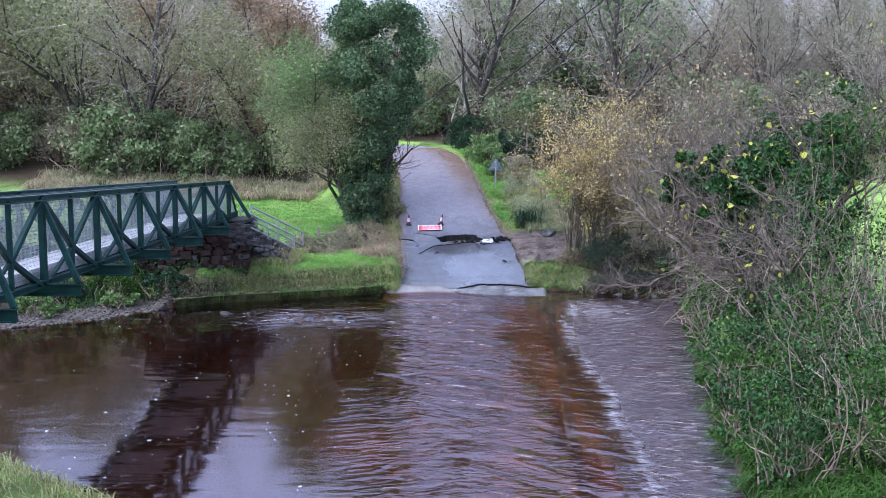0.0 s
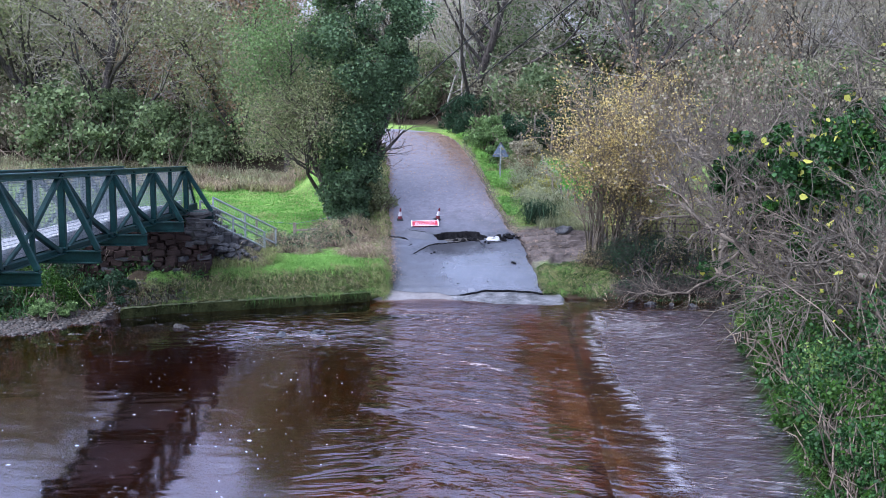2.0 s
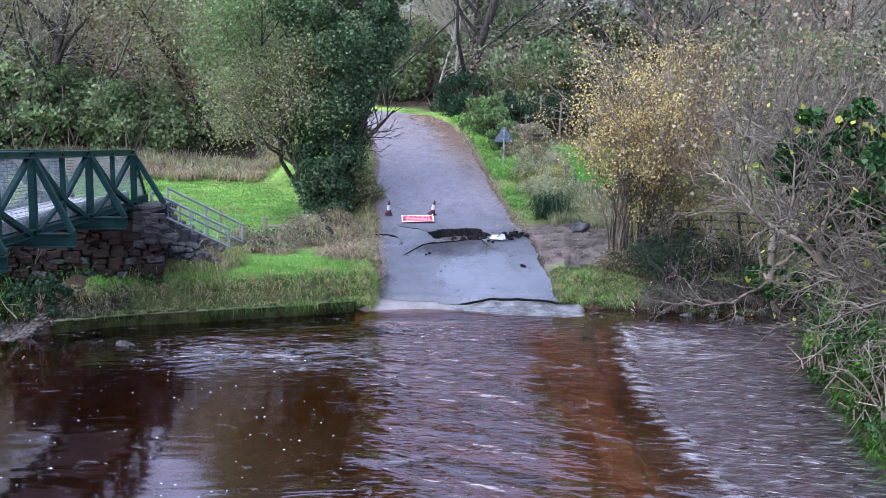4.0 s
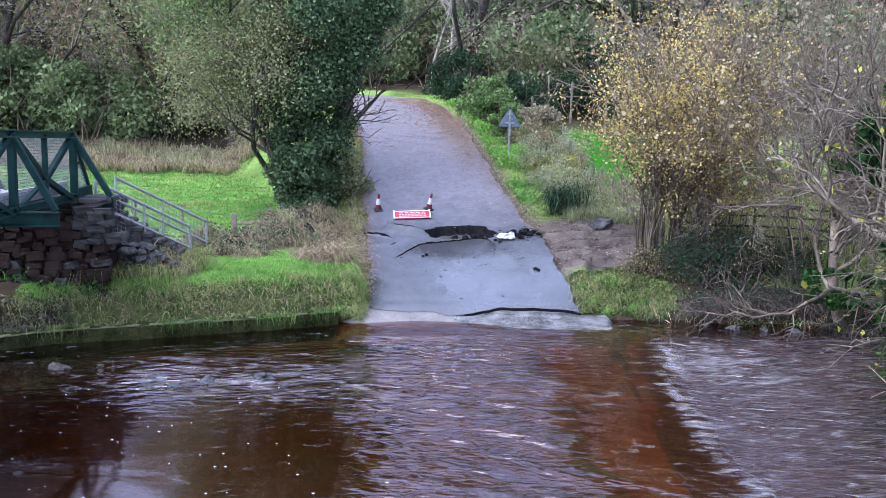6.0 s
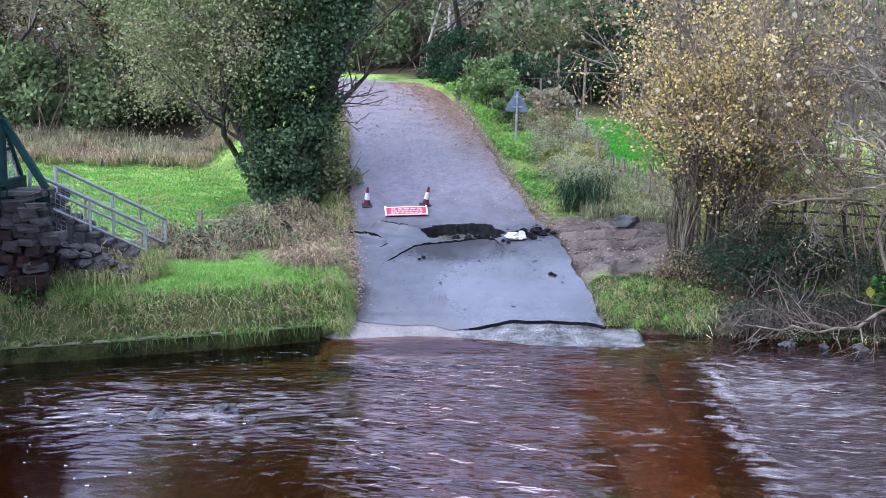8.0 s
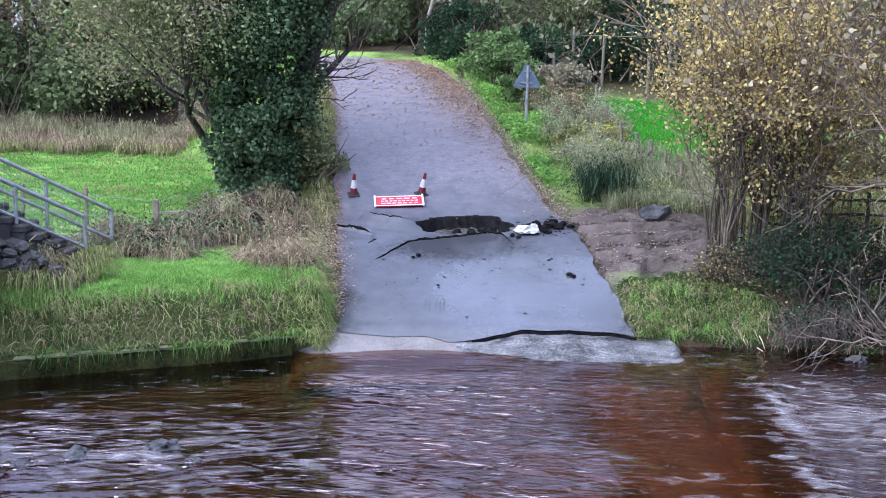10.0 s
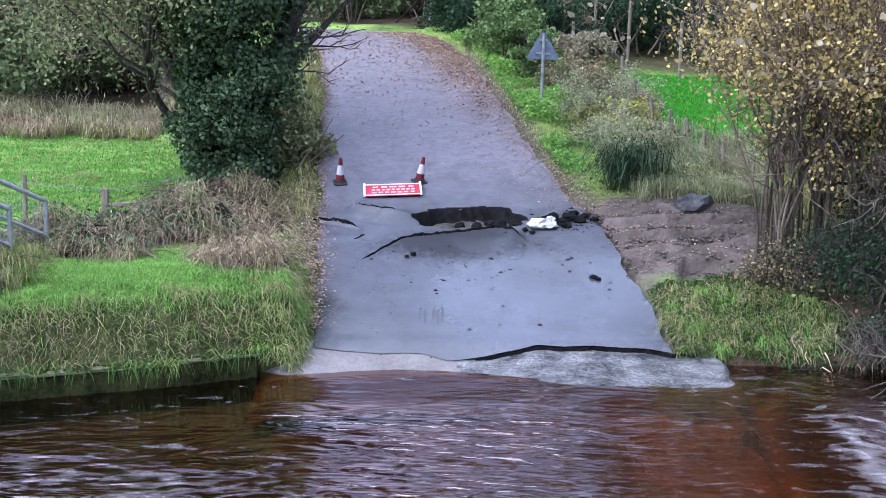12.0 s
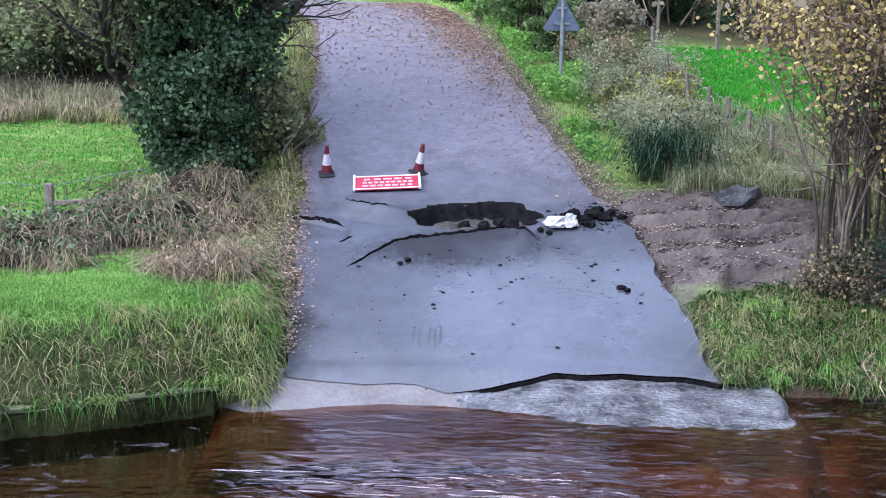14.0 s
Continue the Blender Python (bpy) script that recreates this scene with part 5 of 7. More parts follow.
tree("bare tree with crooked branches reaching over the water", 56, 7.6, 0.15, M["limb_bark"], M["grey_twig"], M["yellow_leaf"], per=2, share=0.012, leaf_size=0.11, scatter=0.08, m=pose(9.3, 0.8, on(9.3, 0.8) - 0.1), limbs=22, boughs=8, twigs=5, tips=2, spread=0.58, first=0.12, lean=(-0.18, -0.1), wiggle=0.28, heavy=1.5, bends=(7, 6, 4))
tree("bare tree with crooked branches reaching over the water", 57, 6.2, 0.12, M["limb_bark"], M["grey_twig"], M["yellow_leaf"], per=2, share=0.012, leaf_size=0.11, scatter=0.08, m=pose(10.6, -0.8, on(10.6, -0.8) - 0.1), limbs=18, boughs=7, twigs=5, tips=2, spread=0.62, first=0.1, lean=(-0.3, -0.05), wiggle=0.28, heavy=1.6, bends=(7, 6, 4))

def ivy_hung_tree(x, y, tall, seed, masses):
    """A bare crooked tree whose limbs carry heavy bunches of ivy and a few large yellow leaves."""
    r = np.random.default_rng(seed)
    t = thing("ivy_clad_tree", "crooked tree hung with heavy bunches of green ivy and yellowing leaves", "tree", pose(x, y, on(x, y) - 0.1))
    thick, thin, ends = grow(r, tall, 0.17, limbs=16, boughs=6, twigs=4, tips=2, spread=0.5, first=0.15, wiggle=0.26, heavy=1.5, bends=(7, 6, 4))
    cen, rad = [], []
    for mx, my, mz, mr in masses:
        p, q = Vector((0, 0, mz * 0.55)), Vector((mx, my, mz))
        for s in range(5):
            e = p.lerp(q, (s + 1) / 5) + Vector(r.normal(0, 0.12, 3))
            e0 = p.lerp(q, s / 5) if s == 0 else prev
            thick.append((tuple(e0), tuple(e), 0.07 - 0.008 * s, 0.062 - 0.008 * s))
            prev = e
        n = max(5, int(16 * mr))
        for i in range(n):
            d = r.normal(0, 0.55, 3) * mr
            cen.append((mx + d[0], my + d[1] * 0.7, max(0.3, mz + d[2])))
            rad.append(mr * r.uniform(0.2, 0.5))
    part("trunk", tubes(thick, 6), M["limb_bark"], t)
    tagged(part("branchwork", tubes(thin, 3), M["grey_twig"], t), kind="stuff")
    part("ivy", leaves(clumps(r, cen, rad, 130, 0.13), 0.125, r, aspect=0.8, oval=True), M["bank_ivy"], t, "dark green ivy leaves")
    part("young_ivy", leaves(clumps(r, cen[::3], [q * 1.1 for q in rad[::3]], 90, 0.13), 0.12, r, aspect=0.75, oval=True), M["bank_leaf"], t, "fresh green ivy leaves")
    pick = np.asarray(cen)[r.integers(0, len(cen), 150)] + r.normal(0, 0.5, (150, 3))
    part("yellow_foliage", leaves(pick, 0.2, r, aspect=0.85, oval=True), M["yellow_leaf"], t, "large yellow autumn leaves")
    return t


ivy_hung_tree(11.9, 0.5, 8.4, 58, [(-2.7, -0.3, 4.5, 0.5), (-2.0, 0, 4.8, 0.7), (-1.3, 0.2, 4.1, 0.6), (-0.4, 0, 5.3, 0.9), (1.1, -0.2, 5.5, 1.2), (2.3, 0, 5.1, 1.2), (0.5, -0.3, 3.3, 0.9), (1.7, -0.2, 2.9, 1.1), (-0.7, -0.2, 2.4, 0.7), (2.7, 0, 1.8, 1.1), (-3.2, -0.4, 1.4, 0.4), (-1.8, -0.4, 1.1, 0.6), (0.1, -0.4, 1.2, 0.8)])

ivy_hung_tree(11.0, -5.2, 7.6, 59, [(-3.2, 0, 4.3, 0.6), (-2.4, 0, 4.7, 0.8), (-1.2, 0, 4.6, 0.9), (0.2, 0, 5.4, 1.1), (1.4, 0, 5.2, 1.1), (-0.8, -0.2, 3.3, 0.9), (0.7, -0.2, 3.3, 1.0), (-2.0, -0.2, 2.7, 0.7)])

ivy_hung_tree(11.5, -8.8, 7.4, 62, [(-2.3, 0, 4.2, 0.7), (-1.1, 0, 5.0, 0.9), (0.3, 0, 4.6, 1.0), (1.2, 0, 5.6, 1.1), (-0.4, -0.2, 3.0, 0.9), (1.0, -0.2, 3.2, 1.0), (-1.8, -0.2, 2.4, 0.6)])

# scrub between verge, fence and wood
for i, (x, y, w, h, leaf) in enumerate(((3.05, 8.9, 0.9, 0.75, "weed_leaf"), (3.3, 8.1, 1.0, 0.75, "weed_leaf"), (3.7, 7.3, 0.9, 0.45, "weed_leaf"), (4.2, 6.9, 0.9, 0.4, "pale_grass"), (2.75, 10.4, 0.9, 0.9, "weed_leaf"), (2.9, 9.6, 1.1, 0.8, "yellow_leaf"), (3.1, 11.6, 1.2, 0.9, "weed_leaf"), (2.5, 12.0, 0.9, 0.8, "russet_leaf"), (1.7, 13.4, 1.3, 1.0, "fresh_leaf"), (2.7, 13.2, 1.3, 1.1, "tan_leaf"), (1.3, 14.8, 1.5, 1.2, "fresh_leaf"), (2.2, 15.4, 1.8, 1.6, "bush_leaf"), (4.0, 15.9, 2.2, 1.6, "bush_leaf"), (6.0, 15.2, 2.4, 2.2, "bush_leaf"), (8.2, 14.6, 2.6, 2.2, "tan_leaf"), (0.4, 18.4, 2.0, 1.6, "bush_leaf"), (-0.3, 20.0, 1.8, 1.4, "bush_leaf"), (3.2, 17.6, 2.6, 2.4, "olive_leaf"), (5.2, 17.8, 2.8, 2.6, "bush_leaf"))):
    if y < 12.5:
        thicket("scrub_bush", "low tangled roadside scrub with fading leaves and bare twigs", x, y, 200 + i, 16, h * 1.25, 1.3, M[leaf], M["wood_twig"], per=5, size=0.045, share=0.9, scatter=0.07, foot=w * 0.5, second=M["weed_leaf"], thick_r=0.008, fine=3, bend=0.3, droop=0.5)
    else:
        shrub("scrub_bush", "tangled roadside scrub with fading leaves" if leaf != "bush_leaf" else "dark evergreen scrub under the trees", x, y, w, h, 200 + i, M[leaf], 20, 230, 0.05 if y < 13 else 0.09, light=M["pale_grass"] if leaf in ("tan_leaf", "olive_leaf") else None)

# ---------------------------------------------------------------- panel footbridge
def bridge_line(k):
    """Foot of the near truss at k of the way from the far abutment to the near bank: x, y, deck level, truss height."""
    return -8.95 - 0.35 * k, -0.3 - 30 * k, 3.35 + 1.5 * k, 1.42 + 0.9 * k


def build_bridge():
    t = thing("footbridge", "dark green steel panel footbridge with pale deck", "bridge", pose(0, 0, 0))
    bays = 7
    for side, off in (("near", 0.0), ("far", -2.1)):
        for i in range(bays):
            x0, y0, z0, h0 = bridge_line(i / bays)
            x1, y1, z1, h1 = bridge_line((i + 1) / bays)
            x0, x1 = x0 + off, x1 + off
            xm, ym, zm, hm = (x0 + x1) / 2, (y0 + y1) / 2, (z0 + z1) / 2, (h0 + h1) / 2
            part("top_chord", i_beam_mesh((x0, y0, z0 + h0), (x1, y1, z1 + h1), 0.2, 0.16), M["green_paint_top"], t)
            part("bottom_chord", i_beam_mesh((x0, y0, z0), (x1, y1, z1), 0.16, 0.16), M["green_paint"], t)
            part("post", beam_mesh((x0, y0, z0), (x0, y0, z0 + h0), 0.16, 0.16), M["green_paint"], t)
            part("post", beam_mesh((xm, ym, zm), (xm, ym, zm + hm), 0.11, 0.11), M["green_paint"], t)
            part("diagonal", beam_mesh((x0, y0, z0 + h0), (xm, ym, zm + 0.35 * hm), 0.13, 0.13), M["green_paint"], t)
            part("diagonal", beam_mesh((x1, y1, z1 + h1), (xm, ym, zm + 0.35 * hm), 0.13, 0.13), M["green_paint"], t)
            part("diagonal", beam_mesh((xm, ym, zm + 0.35 * hm), (x0, y0 - 0.3, z0), 0.13, 0.13), M["green_paint"], t)
            part("diagonal", beam_mesh((xm, ym, zm + 0.35 * hm), (x1, y1 + 0.3, z1), 0.09, 0.09), M["green_paint"], t)
            if side == "near":
                # outrigger of the cross beam, with the raking strut that stays the truss
                ox = x0 + 0.9
                rig = part("outrigger", i_beam_mesh((x0 - 2.3, y0, z0 - 0.16), (ox, y0, z0 - 0.16), 0.2, 0.3), M["green_paint"], t)
                part("raker", beam_mesh((ox - 0.06, y0, z0), (x0 + 0.05, y0, z0 + h0 * 0.93), 0.13, 0.13), M["green_paint"], rig)
    for i in range(bays):
        x0, y0, z0, h0 = bridge_line(i / bays)
        x1, y1, z1, h1 = bridge_line((i + 1) / bays)
        deck = part("deck_panel", beam_mesh((x0 - 1.05, y0, z0 + 0.12), (x1 - 1.05, y1 + 0.02, z1 + 0.12), 1.75, 0.08), M["deck"], t)
        part("kerb", beam_mesh((x0 - 0.2, y0, z0 + 0.25), (x1 - 0.2, y1, z1 + 0.25), 0.06, 0.22), M["deck"], deck)
        # wire mesh infill on the inside of both trusses
        for off in (-0.12, -1.98):
            segs = []
            for j in range(22):
                f = j / 22
                a = Vector((x0 + off, y0, z0 + h0 * f * 0.97 + 0.1)).lerp(Vector((x0 + off, y0, z0 + h0)), 0)
                b = Vector((x1 + off, y1, z1 + h1 * f * 0.97 + 0.1))
                segs.append((tuple(a), tuple(b), 0.006, 0.006))
            for j in range(84):
                f = j / 84
                q = Vector((x0 + off, y0, z0 + 0.1)).lerp(Vector((x1 + off, y1, z1 + 0.1)), f)
                segs.append((tuple(q), tuple(q + Vector((0, 0, (h0 + (h1 - h0) * f) * 0.95))), 0.0045, 0.0045))
            part("mesh_panel", tubes(segs, 3), M["mesh"], t)
    # end frames sloping down to the abutment
    x, y, z, h = bridge_line(0)
    for off in (0, -2.1):
        part("end_post", beam_mesh((x + off, y, z + h), (x + off + 0.1, y + 0.95, z + 0.05), 0.09, 0.09), M["green_paint"], t)
        part("end_rail", beam_mesh((x + off, y, z + 0.75), (x + off + 0.05, y + 0.5, z + 0.75), 0.06, 0.06), M["green_paint"], t)
        part("end_sill", beam_mesh((x + off, y, z), (x + off + 0.1, y + 1.0, z), 0.14, 0.34), M["green_paint"], t)
        segs = []
        for j in range(1, 18):
            f = j / 18
            top = z + h * (1 - f) + 0.05 * f
            segs.append(((x + off + 0.1 * f, y + 0.95 * f, z), (x + off + 0.1 * f, y + 0.95 * f, top), 0.006, 0.006))
            segs.append(((x + off, y, z + h * f), (x + off + 0.1 * (1 - f), y + 0.95 * (1 - f), z + h * f), 0.006, 0.006))
        part("end_mesh", tubes(segs, 3), M["mesh"], t)
    return t


build_bridge()

# ---------------------------------------------------------------- stone abutment with steps
def stone_mesh(r, sx, sy, sz):
    bm = box_mesh(sx, sy, sz, 0.025)
    for v in bm.verts:
        v.co += Vector(r.normal(0, 0.022, 3))
    me = bpy.data.meshes.new("stone")
    bm.to_mesh(me)
    bm.free()
    return me


def build_abutment():
    r = np.random.default_rng(81)
    t = thing("bridge_abutment", "old rubble stone abutment, reddish below and grey above", "stone wall", pose(0, 0, 0))
    core = box_mesh(4.1, 1.9, 3.0, 0.03, (-10.45, 0.75, 1.68))
    part("core", core, M["red_stone"], t)
    variants = {}
    for tone in ("red_stone", "stone"):
        variants[tone] = []
        for w, h in ((0.5, 0.17), (0.4, 0.2), (0.3, 0.16), (0.24, 0.18), (0.36, 0.13)):
            me = stone_mesh(r, w, 0.3, h)
            me.materials.append(M[tone])
            variants[tone].append((me, w, h))

    def course_wall(p0, p1, z0, z1, tone_of, out):
        d = Vector(p1) - Vector(p0)
        L, ang = d.length, math.degrees(math.atan2(d.y, d.x))
        z = z0
        while z < z1:
            s = -r.uniform(0, 0.3)
            while s < L - 0.12:
                me, w, h = variants[tone_of(z, s)][r.integers(5)]
                c = Vector(p0) + d.normalized() * (s + w / 2)
                ob = part("stone", me, [], t)
                ob.matrix_basis = pose(c.x + out[0] * r.uniform(-0.02, 0.06), c.y + out[1] * r.uniform(-0.02, 0.06), z + 0.1 + r.normal(0, 0.04), r.normal(0, 5), r.normal(0, 6), ang + r.normal(0, 8)) @ Matrix.Diagonal((r.uniform(0.75, 1.25), 1, r.uniform(0.7, 1.25), 1))
                s += w + r.uniform(0.015, 0.045)
            z += 0.185
    course_wall((-12.5, -0.22, 0), (-8.5, -0.22, 0), 0.35, 3.1, lambda z, s: "red_stone" if (z < 2.1 or s < 3.3) and r.random() < 0.85 else "stone", (0, -1))
    course_wall((-8.42, -0.2, 0), (-8.42, 1.7, 0), 0.9, 3.1, lambda z, s: "stone" if z > 2.2 or r.random() < 0.2 else "red_stone", (1, 0))
    # rough grey pier at the corner, cap slabs
    course_wall((-8.6, -0.35, 0), (-8.1, -0.35, 0), 2.25, 3.2, lambda z, s: "stone", (0, -1))
    for x, w in ((-8.45, 0.75), (-9.2, 0.7), (-10.0, 0.85), (-10.9, 0.9), (-11.8, 0.85)):
        part("cap_slab", box_mesh(w, 0.75, 0.12, 0.025, (x, -0.12, 3.27)), M["stone"], t)


def build_steps():
    t = thing("stone_steps", "worn stone steps down from the footbridge", "steps", pose(0, 0, 0))
    n = 9
    for i in range(n):
        f = i / (n - 1)
        part("tread", box_mesh(0.42, 0.8, 0.14, 0.03, (-8.35 + 1.75 * f, 1.15 + 0.95 * f, 2.72 - 1.3 * f)), M["stone"], t)
        part("riser_block", box_mesh(0.36, 0.75, 1.5 - 1.0 * f, 0.03, (-8.37 + 1.75 * f, 1.15 + 0.95 * f, 2.0 - 0.9 * f)), M["stone"], t)


def build_handrail(dx, dy, label):
    """A sloping galvanised rail: top and middle tubes, three posts, wire infill."""
    t = thing("handrail", label, "handrail", pose(0, 0, 0), group="rails of the bridge steps")
    a, b = Vector((-8.62 + dx, 0.35 + dy, 3.62)), Vector((-6.76 + dx, 2.15 + dy, 2.31))
    ends = [(a, 3.0), (a.lerp(b, 0.5), 2.0), (b, 1.45)]
    part("top_rail", tubes([(tuple(a), tuple(b), 0.038, 0.038)], 8), M["galvanised"], t)
    low = Vector((0, 0, -0.55))
    part("middle_rail", tubes([(tuple(a + low), tuple(b + low), 0.03, 0.03)], 8), M["galvanised"], t)
    for p, z in ends:
        part("post", tubes([((p.x, p.y, z - 0.1), tuple(p + Vector((0, 0, 0.03))), 0.036, 0.036)], 8), M["galvanised"], t)
    segs = []
    for j in range(1, 11):
        o = Vector((0, 0, -0.1 * j))
        segs.append((tuple(a + o), tuple(b + o), 0.005, 0.005))
    for j in range(1, 24):
        p = a.lerp(b, j / 24)
        segs.append((tuple(p), tuple(p + Vector((0, 0, -1.0))), 0.004, 0.004))
    part("wire_infill", tubes(segs, 3), M["galvanised"], t)


def build_rubble_pile():
    """Loose stones fallen beside the steps."""
    r = np.random.default_rng(98)
    for i in range(46):
        f = r.random()
        x, y = -8.15 + 1.4 * f, 0.55 + 0.75 * f + r.normal(0, 0.16)
        s = r.uniform(0.09, 0.2)
        t = part("loose_stone", lump(r, s, s * r.uniform(0.6, 1), s * 0.7, 0.5, 2, 1.6), M["stone"])
        t.matrix_basis = pose(x, y, on(x, y) + (0.85 - 0.75 * f) * r.random() + 0.05, r.uniform(-20, 20), r.uniform(-20, 20), r.uniform(0, 360))
        tagged(t, "loose grey stone in the rubble beside the steps", "stone", "rubble beside the steps")


build_abutment()


def build_near_abutment():
    """Masonry pier that carries the footbridge on the near bank."""
    r = np.random.default_rng(82)
    x, y, z, _ = bridge_line(1.0)
    t = thing("bridge_abutment", "grey stone pier under the footbridge on the near bank", "stone wall", pose(x - 1.05, y - 0.6, 0))
    top, z0 = z - 0.42, 0.3
    n = 9
    for i in range(n):
        h = (top - z0) / n
        part("course", box_mesh(3.5 + 0.5 * (1 - i / n) + r.uniform(-0.04, 0.04), 1.9 + 0.4 * (1 - i / n) + r.uniform(-0.04, 0.04), h - 0.012, 0.03, (0, 0, z0 + h * (i + 0.5))), M["stone"], t)
    part("cap_slab", box_mesh(3.7, 2.0, 0.1, 0.025, (0, 0, top + 0.04)), M["stone"], t)


build_near_abutment()
build_rubble_pile()
build_steps()
build_handrail(0, 0, "galvanised handrail with wire infill beside the steps")
build_handrail(0.25, 0.95, "galvanised handrail behind the steps")


# ---------------------------------------------------------------- on the lane: cones, board, sack
def lathe(profile, sides=20):
    verts, faces = [], []
    for r0, z in profile:
        for k in range(sides):
            a = 2 * math.pi * k / sides
            verts.append((r0 * math.cos(a), r0 * math.sin(a), z))
    for i in range(len(profile) - 1):
        for k in range(sides):
            k2 = (k + 1) % sides
            faces.append((i * sides + k, i * sides + k2, (i + 1) * sides + k2, (i + 1) * sides + k))
    return mesh_of(verts, faces, True)


def on_lane(x, y):
    return float(lane_height(np.array(x), np.array(y))) + 0.02


def lane_tilt(x, y):
    return math.degrees(math.atan2(on_lane(x, y + 0.2) - on_lane(x, y - 0.2), 0.4))


def build_cone(x, y, turn, tip=0.0):
    t = thing("traffic_cone", "dark red traffic cone with white reflective sleeve on black base", "traffic cone", pose(x, y, on_lane(x, y), lane_tilt(x, y), tip, turn) @ Matrix.Diagonal((0.82, 0.82, 0.94, 1)), group="cones on the lane")
    base = box_mesh(0.3, 0.3, 0.045, 0.018, (0, 0, 0.025))
    part("base", base, M["black_rubber"], t)
    part("collar", lathe([(0.13, 0.045), (0.125, 0.07), (0.1, 0.08)]), M["black_rubber"], t)
    body = part("lower_body", lathe([(0.105, 0.07), (0.086, 0.2)]), M["orange_plastic"], t)
    part("sleeve", lathe([(0.089, 0.2), (0.056, 0.39)]), M["reflective"], body, "grubby white sleeve")
    part("upper_body", lathe([(0.053, 0.385), (0.036, 0.5), (0.034, 0.52), (0.026, 0.525), (0.024, 0.46)]), M["orange_plastic"], t)


build_cone(-2.28, 7.0, 12)
build_cone(-0.84, 7.05, 40, 1.5)


def build_board():
    x, y = -1.3, 6.58
    t = thing("road_sign_board", "red road sign board with white lettering lying flat", "road sign", pose(x, y, on_lane(x, y) + 0.055, lane_tilt(x, y) + 1, -1.5, 4))
    panel = part("panel", box_mesh(1.0, 0.5, 0.02, 0.006), M["sign_red"], t)
    for s in (-1, 1):
        part("side_bar", box_mesh(0.04, 0.54, 0.05, 0.01, (s * 0.505, 0.01, 0.012)), M["sign_white"], t)
        part("edge_bar", box_mesh(0.98, 0.03, 0.012, 0.003, (0, s * 0.232, 0.014)), M["sign_white"], panel)
        part("foot", box_mesh(0.05, 0.3, 0.03, 0.006, (s * 0.4, 0, -0.026)), M["black_rubber"], t)
    r = np.random.default_rng(3)
    for row, bars in ((0.12, 5), (0.0, 9), (-0.12, 7)):
        w = 0.8 / bars
        for i in range(bars):
            part("lettering_bar", box_mesh(w * r.uniform(0.6, 0.85), 0.055, 0.006, 0, (-0.39 + (i + 0.5) * w, row, 0.013)), M["faded_letter"], panel)


build_board()


def build_sack():
    r = np.random.default_rng(91)
    x, y = 1.29, 5.08
    t = thing("torn_sack", "crumpled white sack lying beside the washed-out hole", "sack", pose(x, y, on_lane(x, y) + 0.02, 12, 0, 8))
    for nm, sx, sy, sz, ox, oy in (("body", 0.19, 0.14, 0.1, -0.04, 0), ("fold", 0.1, 0.09, 0.11, 0.15, 0.02), ("flap", 0.11, 0.07, 0.07, 0.12, -0.08)):
        bm = lump(r, sx, sy, sz, 0.5, 3, 2.0)
        bmesh.ops.translate(bm, vec=(ox, oy, 0.05), verts=bm.verts)
        part(nm, bm, M["bag"], t)


build_sack()


def build_rubble():
    """Broken tarmac about the hole and crumbs strewn over the wet lane."""
    r = np.random.default_rng(92)
    big = [(1.62, 5.25, 0.13), (1.78, 5.42, 0.15), (1.95, 5.3, 0.12), (1.7, 5.1, 0.1), (2.05, 5.5, 0.1), (1.5, 5.5, 0.12), (1.88, 5.62, 0.09), (1.35, 5.42, 0.08), (2.2, 5.36, 0.08), (0.2, 5.3, 0.16), (-0.1, 5.4, 0.13), (0.6, 5.25, 0.15), (0.9, 5.3, 0.12), (0.45, 5.5, 0.13), (1.0, 4.95, 0.07), (1.12, 4.86, 0.05), (2.0, 3.3, 0.06), (2.07, 3.24, 0.045), (-0.85, 3.98, 0.06), (-0.95, 3.9, 0.04)]
    for x, y, s in big:
        t = part("tarmac_lump", lump(r, s, s * r.uniform(0.6, 1), s * 0.6, 0.5, 2, 1.8), M["asphalt_edge"])
        t.matrix_basis = pose(x, y, on_lane(x, y) - float(hole_sag(np.array(x), np.array(y))) + 0.02, 0, 0, r.uniform(0, 360))
        tagged(t, "broken lump of black tarmac by the hole", "rubble", "lumps of broken tarmac")
    verts, faces = [], []
    for i in range(640):
        if i < 420:
            x, y = r.normal(1.8, 0.32), r.normal(5.35, 0.24)
        else:
            x, y = r.uniform(-2.0, 2.4), r.uniform(1.8, 4.6) if r.random() < 0.6 else r.normal(3.6, 0.5)
        s = (r.uniform(0.006, 0.02) if i % 6 else r.uniform(0.02, 0.045)) if i < 420 else r.uniform(0.005, 0.016) if i < 610 else r.uniform(0.018, 0.032)
        z = on_lane(x, y)
        b = len(verts)
        verts += [(x - s, y - s * r.uniform(0.5, 1), z), (x + s, y - s, z), (x + s * r.uniform(0.5, 1), y + s, z), (x - s, y + s, z), (x + s * r.normal(0, 0.3), y, z + s * 0.45)]
        faces += [(b, b + 1, b + 4), (b + 1, b + 2, b + 4), (b + 2, b + 3, b + 4), (b + 3, b, b + 4)]
    tagged(part("tarmac_crumbs", mesh_of(verts, faces), M["asphalt_edge"]), "black tarmac crumbs strewn over the lane", "rubble", kind="stuff")


build_rubble()


